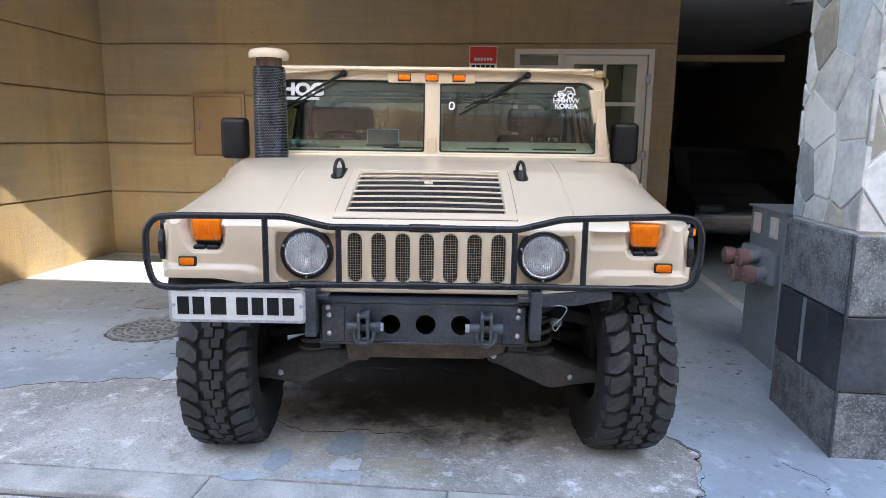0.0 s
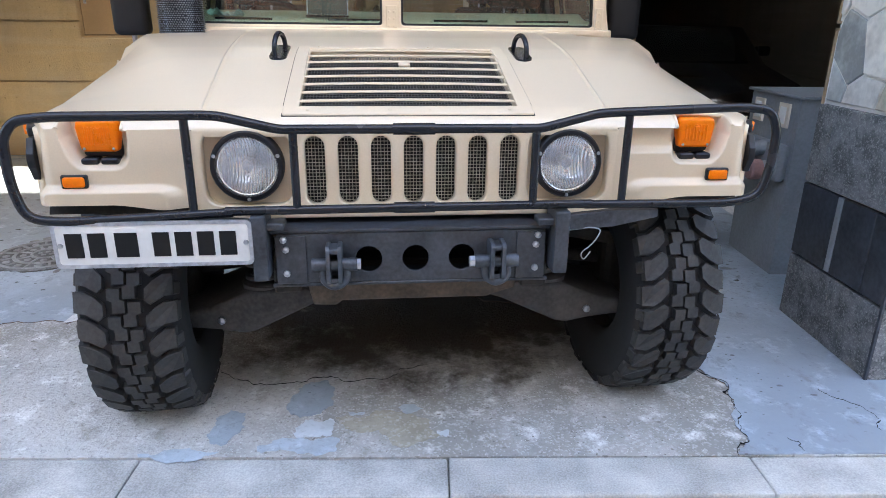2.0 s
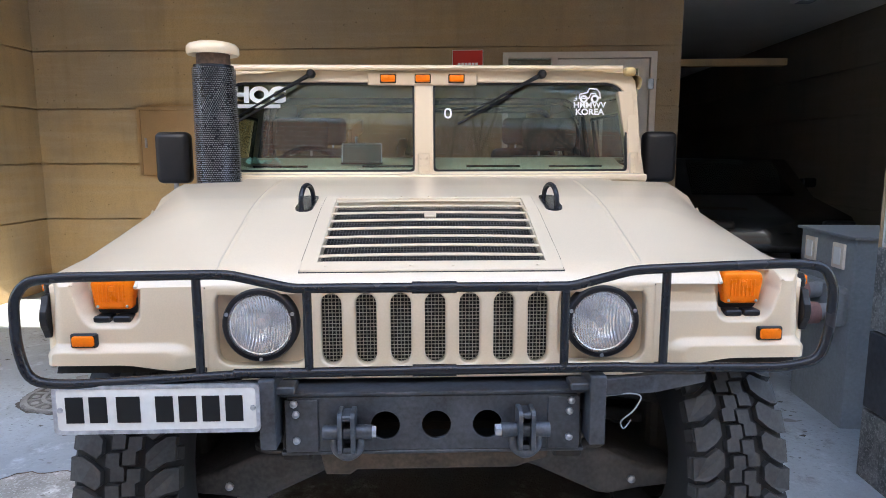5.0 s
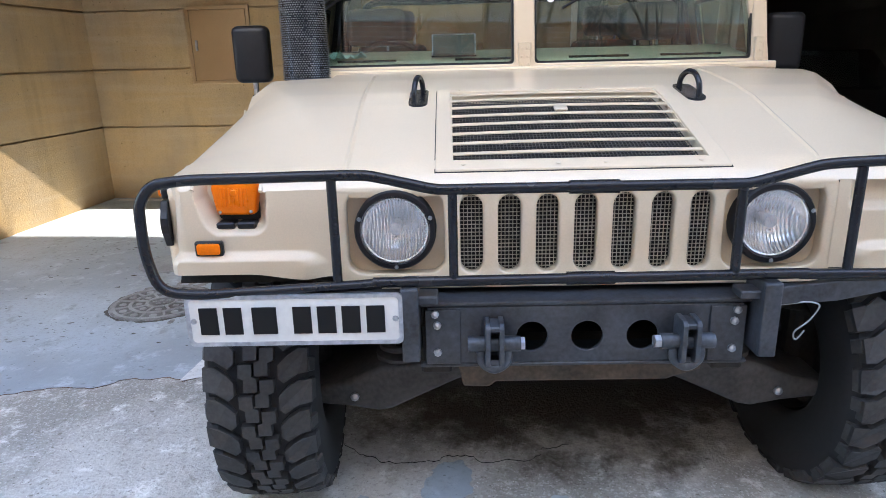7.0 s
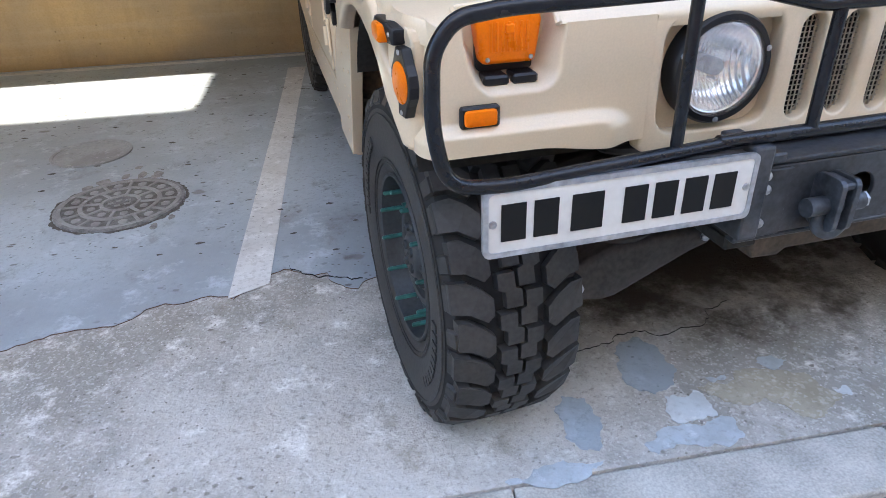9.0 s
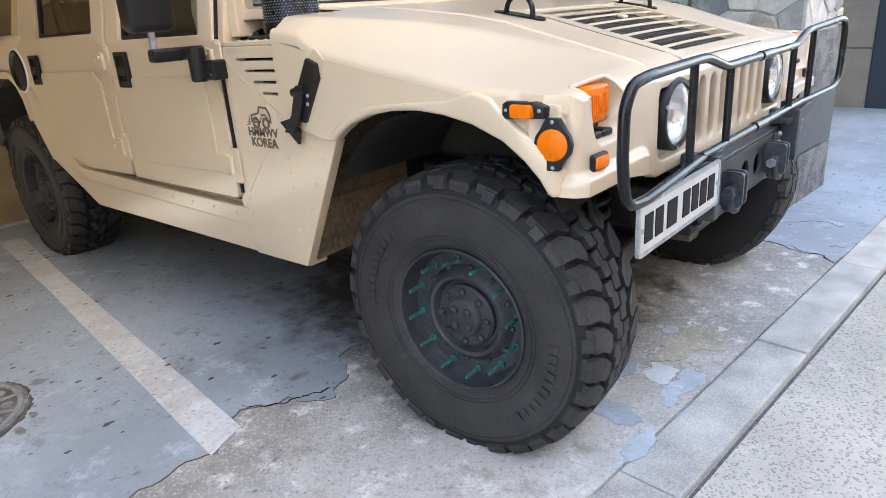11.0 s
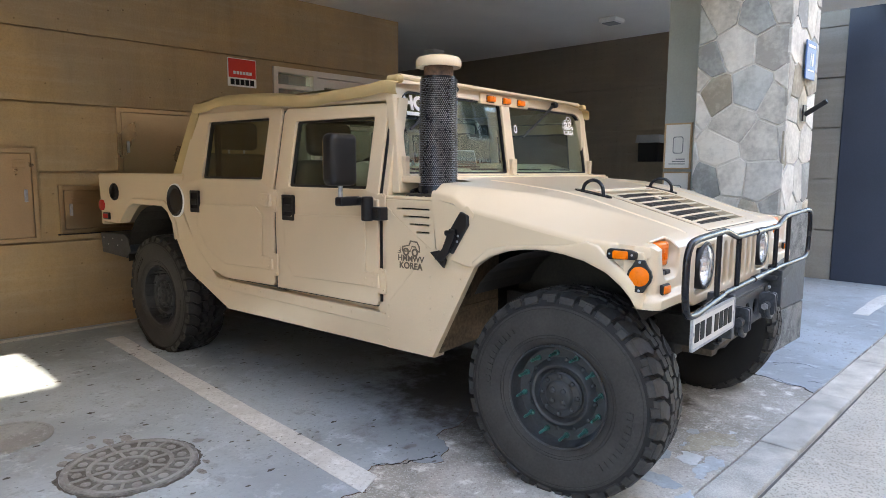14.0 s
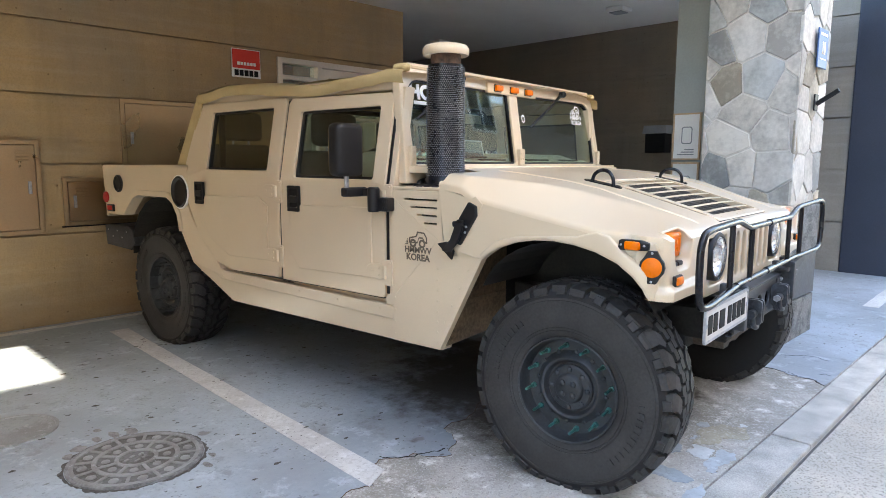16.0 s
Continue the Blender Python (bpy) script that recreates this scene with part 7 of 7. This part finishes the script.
# ---- across the alley ----
BRICKS = bpy.data.materials.new("coursed_brick")
BRICKS.use_nodes = True
nt = BRICKS.node_tree
bt = nt.nodes.new("ShaderNodeTexBrick")
bt.inputs["Scale"].default_value = 1.0
bt.inputs["Brick Width"].default_value, bt.inputs["Row Height"].default_value, bt.inputs["Mortar Size"].default_value = 0.22, 0.075, 0.008
bt.inputs["Color1"].default_value, bt.inputs["Color2"].default_value, bt.inputs["Mortar"].default_value = (0.52, 0.24, 0.14, 1), (0.40, 0.17, 0.10, 1), (0.66, 0.60, 0.52, 1)
tc = nt.nodes.new("ShaderNodeTexCoord")
mp = nt.nodes.new("ShaderNodeMapping")
mp.inputs["Rotation"].default_value = (radians(90), 0, 0)
nt.links.new(tc.outputs["Object"], mp.inputs["Vector"]), nt.links.new(mp.outputs[0], bt.inputs["Vector"])
nt.links.new(bt.outputs[0], nt.nodes["Principled BSDF"].inputs["Base Color"])
nt.nodes["Principled BSDF"].inputs["Roughness"].default_value = 0.85


def house(u0, u1, top, material, label, name):
    h = thing(name, label, "building", BUILDING)
    part("wall", B(u0, u1, -14, -6.0, -0.03, top), material, h)
    part("brick_band", B(u0, u1, -6.0, -5.96, 3.0, 4.12), BRICKS, h)
    part("string_course", B(u0, u1, -6.0, -5.93, 4.12, 4.20, 0.01), GROUT, h)
    for z in (1.0, 4.75):
        for k in range(int((u1 - u0 - 1) / 2.6)):
            u = u0 + 1.2 + 2.6 * k
            w = part("window", plate([(u, z), (u + 1.3, z), (u + 1.3, z + 1.3), (u, z + 1.3)], [[(u + 0.06, z + 0.06), (u + 0.62, z + 0.06), (u + 0.62, z + 1.24), (u + 0.06, z + 1.24)], [(u + 0.68, z + 0.06), (u + 1.24, z + 0.06), (u + 1.24, z + 1.24), (u + 0.68, z + 1.24)]], "y", -6.0, -5.95), WHITE, h)
            # black sheet that stands in for the unlit room
            part("dark_room", B(u + 0.05, u + 1.25, -5.9995, -5.9965, z + 0.05, z + 1.25), INK, w)
            part("pane", B(u + 0.05, u + 1.25, -5.995, -5.97, z + 0.05, z + 1.25), GLASS_S, w)
    return h


# houses out of view; roof heights and split are set to shape the sun patch
house(-1.2, 7.4, 8.1, OCHRE, "tall ochre rendered house across the alley", "house")
house(7.41, 17.0, 5.7, OCHRE, "low ochre house with a brick band across the alley", "house")
house(-16.0, -1.21, 7.03, OCHRE, "lower ochre house across the alley", "house")
gw = thing("garden_wall", "brick boundary wall with an iron railing across the alley", "wall", BUILDING, kind="structure")
part("brickwork", B(-12, 10, -5.2, -5.0, -0.03, 1.35), BRICKS, gw)
part("coping", B(-12, 10, -5.24, -4.96, 1.35, 1.42, 0.01), GROUT, gw)
part("rail", T([(-12, -5.1, 1.95), (10, -5.1, 1.95)], 0.02, 6), BLACK, gw)
for k in range(100):
    part("bar", B(-12 + 0.22 * k, -12 + 0.22 * k + 0.02, -5.11, -5.09, 1.42, 1.95), BLACK, gw)

def bare_tree(u, v, height, seed):
    """A leafless street tree: a tapered trunk that forks into limbs and twigs."""
    r5 = random.Random(seed)
    t = thing("tree", "bare tree with thin forking branches behind the brick wall", "tree", BUILDING @ pose(u, v, -0.03))
    trunk = [Vector((0.05 * math.sin(2.1 * k + seed), 0.04 * math.cos(1.7 * k), height * 0.5 * k / 6)) for k in range(7)]
    part("trunk", T(trunk, [0.11 - 0.009 * k for k in range(7)], 10), BARK, t, smooth=True)
    limbs = bmesh.new()
    def grow(p, d, length, r, depth):
        pts = [p]
        for k in range(4):
            d = (d + Vector((r5.uniform(-1, 1), r5.uniform(-0.35, 0.35), r5.uniform(-0.3, 0.6))) * 0.28).normalized()
            pts.append(pts[-1] + d * length / 4)
        tube(limbs, pts, [r * (1 - 0.16 * k) for k in range(5)], 6)
        if depth:
            for k in (2, 3, 4):
                grow(pts[k], (d + Vector((r5.uniform(-1, 1), r5.uniform(-0.3, 0.3), r5.uniform(-0.2, 0.9)))).normalized(), length * 0.66, r * 0.5, depth - 1)
    for k in range(5):
        a = 2 * math.pi * k / 5 + 0.4
        grow(trunk[6 - k % 3], Vector((math.cos(a), 0.25 * math.sin(a), 0.9)).normalized(), height * 0.30, 0.045, 2)
    part("crown", limbs, BARK, t)
    return t


bare_tree(0.6, -5.55, 5.2, 3)
bare_tree(3.4, -5.6, 5.8, 8)

# ---- decals and things on the dashboard ----
def text(body, size, material, parent, at, name="lettering", bold=0.0, squash=1.0):
    cu = bpy.data.curves.new(name, "FONT")
    cu.body, cu.size, cu.align_x, cu.align_y = body, size, "CENTER", "CENTER"
    cu.extrude, cu.offset = 0.0006, bold
    cu.materials.append(material)
    ob = new(name, cu)
    ob.parent, ob.matrix_basis = parent, at @ Matrix.Diagonal((squash, 1, 1, 1))
    return ob


def truck_mark(at, material, scale, parent):
    """The club's mark: a small truck drawn in simple shapes above two words."""
    d = new("club_decal")
    d.parent, d.matrix_basis = parent, at @ Matrix.Diagonal((scale, scale, 1, 1))
    d["label"] = "club decal of a small truck over lettering"
    part("outline", plate([(-0.42, 0.10), (-0.40, 0.30), (-0.10, 0.36), (-0.02, 0.52), (0.30, 0.50), (0.42, 0.34), (0.44, 0.12), (0.30, 0.12), (0.22, 0.28), (0.06, 0.28), (-0.02, 0.10)], [[(-0.36, 0.14), (-0.02, 0.16), (0.05, 0.33), (0.22, 0.33), (0.32, 0.20), (0.39, 0.18), (0.37, 0.32), (0.28, 0.45), (0.02, 0.47), (-0.06, 0.32), (-0.35, 0.26)]], "z", 0, 0.001), material, d)
    for x in (-0.22, 0.20):
        part("wheel_ring", plate(circle(x, 0.10, 0.15, 18), [circle(x, 0.10, 0.08, 18)], "z", 0, 0.0015), material, d)
    for k in range(4):
        part("ray", plate([(-0.66 + 0.05 * k, 0.02 + 0.08 * k), (-0.46, 0.05 + 0.05 * k), (-0.48, 0.10 + 0.05 * k)], [], "z", 0, 0.001), material, d)
    text("HMMWV", 0.30, material, d, pose(0, -0.14, 0.0005), squash=1.05, bold=0.008)
    text("KOREA", 0.32, material, d, pose(0, -0.40, 0.0005), squash=1.05, bold=0.010)
    return d


glass_at = lambda x, z: Matrix.Translation(ws(Vector((x, 0.8345, z)))) @ pose(0, 0, 0, 80.9, 0, 0)
truck_mark(glass_at(0.775, 1.655), DECAL, 0.125, frame_ws)
text("HOC", 0.098, DECAL, frame_ws, glass_at(-0.785, 1.682), bold=0.005, squash=1.12)
part("decal_bar", B(-0.10, 0.10, -0.009, 0.009, 0, 0.001), DECAL, frame_ws, at=glass_at(-0.785, 1.632))
truck_mark(Matrix.Translation((-SIDE - 0.0045, 0.735, 0.945)) @ pose(0, 0, 0, 90, 0, -90), DARKDECAL, 0.135, truck)
part("parking_badge", plate(stadium(0, 0, 0.035, 0.05), [stadium(0, 0, 0.02, 0.032)], "z", 0, 0.001), DECAL, frame_ws, at=glass_at(0.10, 1.60))
bm = bmesh.new()
g = [[bm.verts.new((-0.865 + 0.155 * i / 10, 0.95 + 0.11 * j / 6, 1.360 + 0.040 * max(0, noise.noise(Vector((i * 0.5, j * 0.6, 4))) + 0.35))) for i in range(11)] for j in range(7)]
for j in range(6):
    for i in range(10):
        bm.faces.new((g[j][i], g[j][i + 1], g[j + 1][i + 1], g[j + 1][i]))
cl = tagged(part("cloth", bm, PALECLOTH, None, smooth=True), "crumpled pale green cloth on the dashboard", "cloth")
sr = thing("folding_screen", "small dark folding screen with a pale metal frame on the dashboard", "screen", pose(-0.315, 0.985, 1.366))
part("base", B(-0.10, 0.10, -0.02, 0.045, -0.004, 0.004, 0.002), PLASTIC, sr)
part("panel", B(-0.092, 0.092, -0.002, 0.002, 0.006, 0.092), SCREEN, sr, "dark dull panel", at=pose(0, 0, 0, -14, 0, 0))
for p, q in (((-0.095, 0.005), (-0.095, 0.095)), ((-0.095, 0.095), (0.095, 0.095)), ((0.095, 0.095), (0.095, 0.005))):
    part("frame_bar", T([Vector((p[0], 0, p[1])), Vector((q[0], 0, q[1]))], 0.0035, 6), ZINC, sr, at=pose(0, 0, 0, -14, 0, 0))
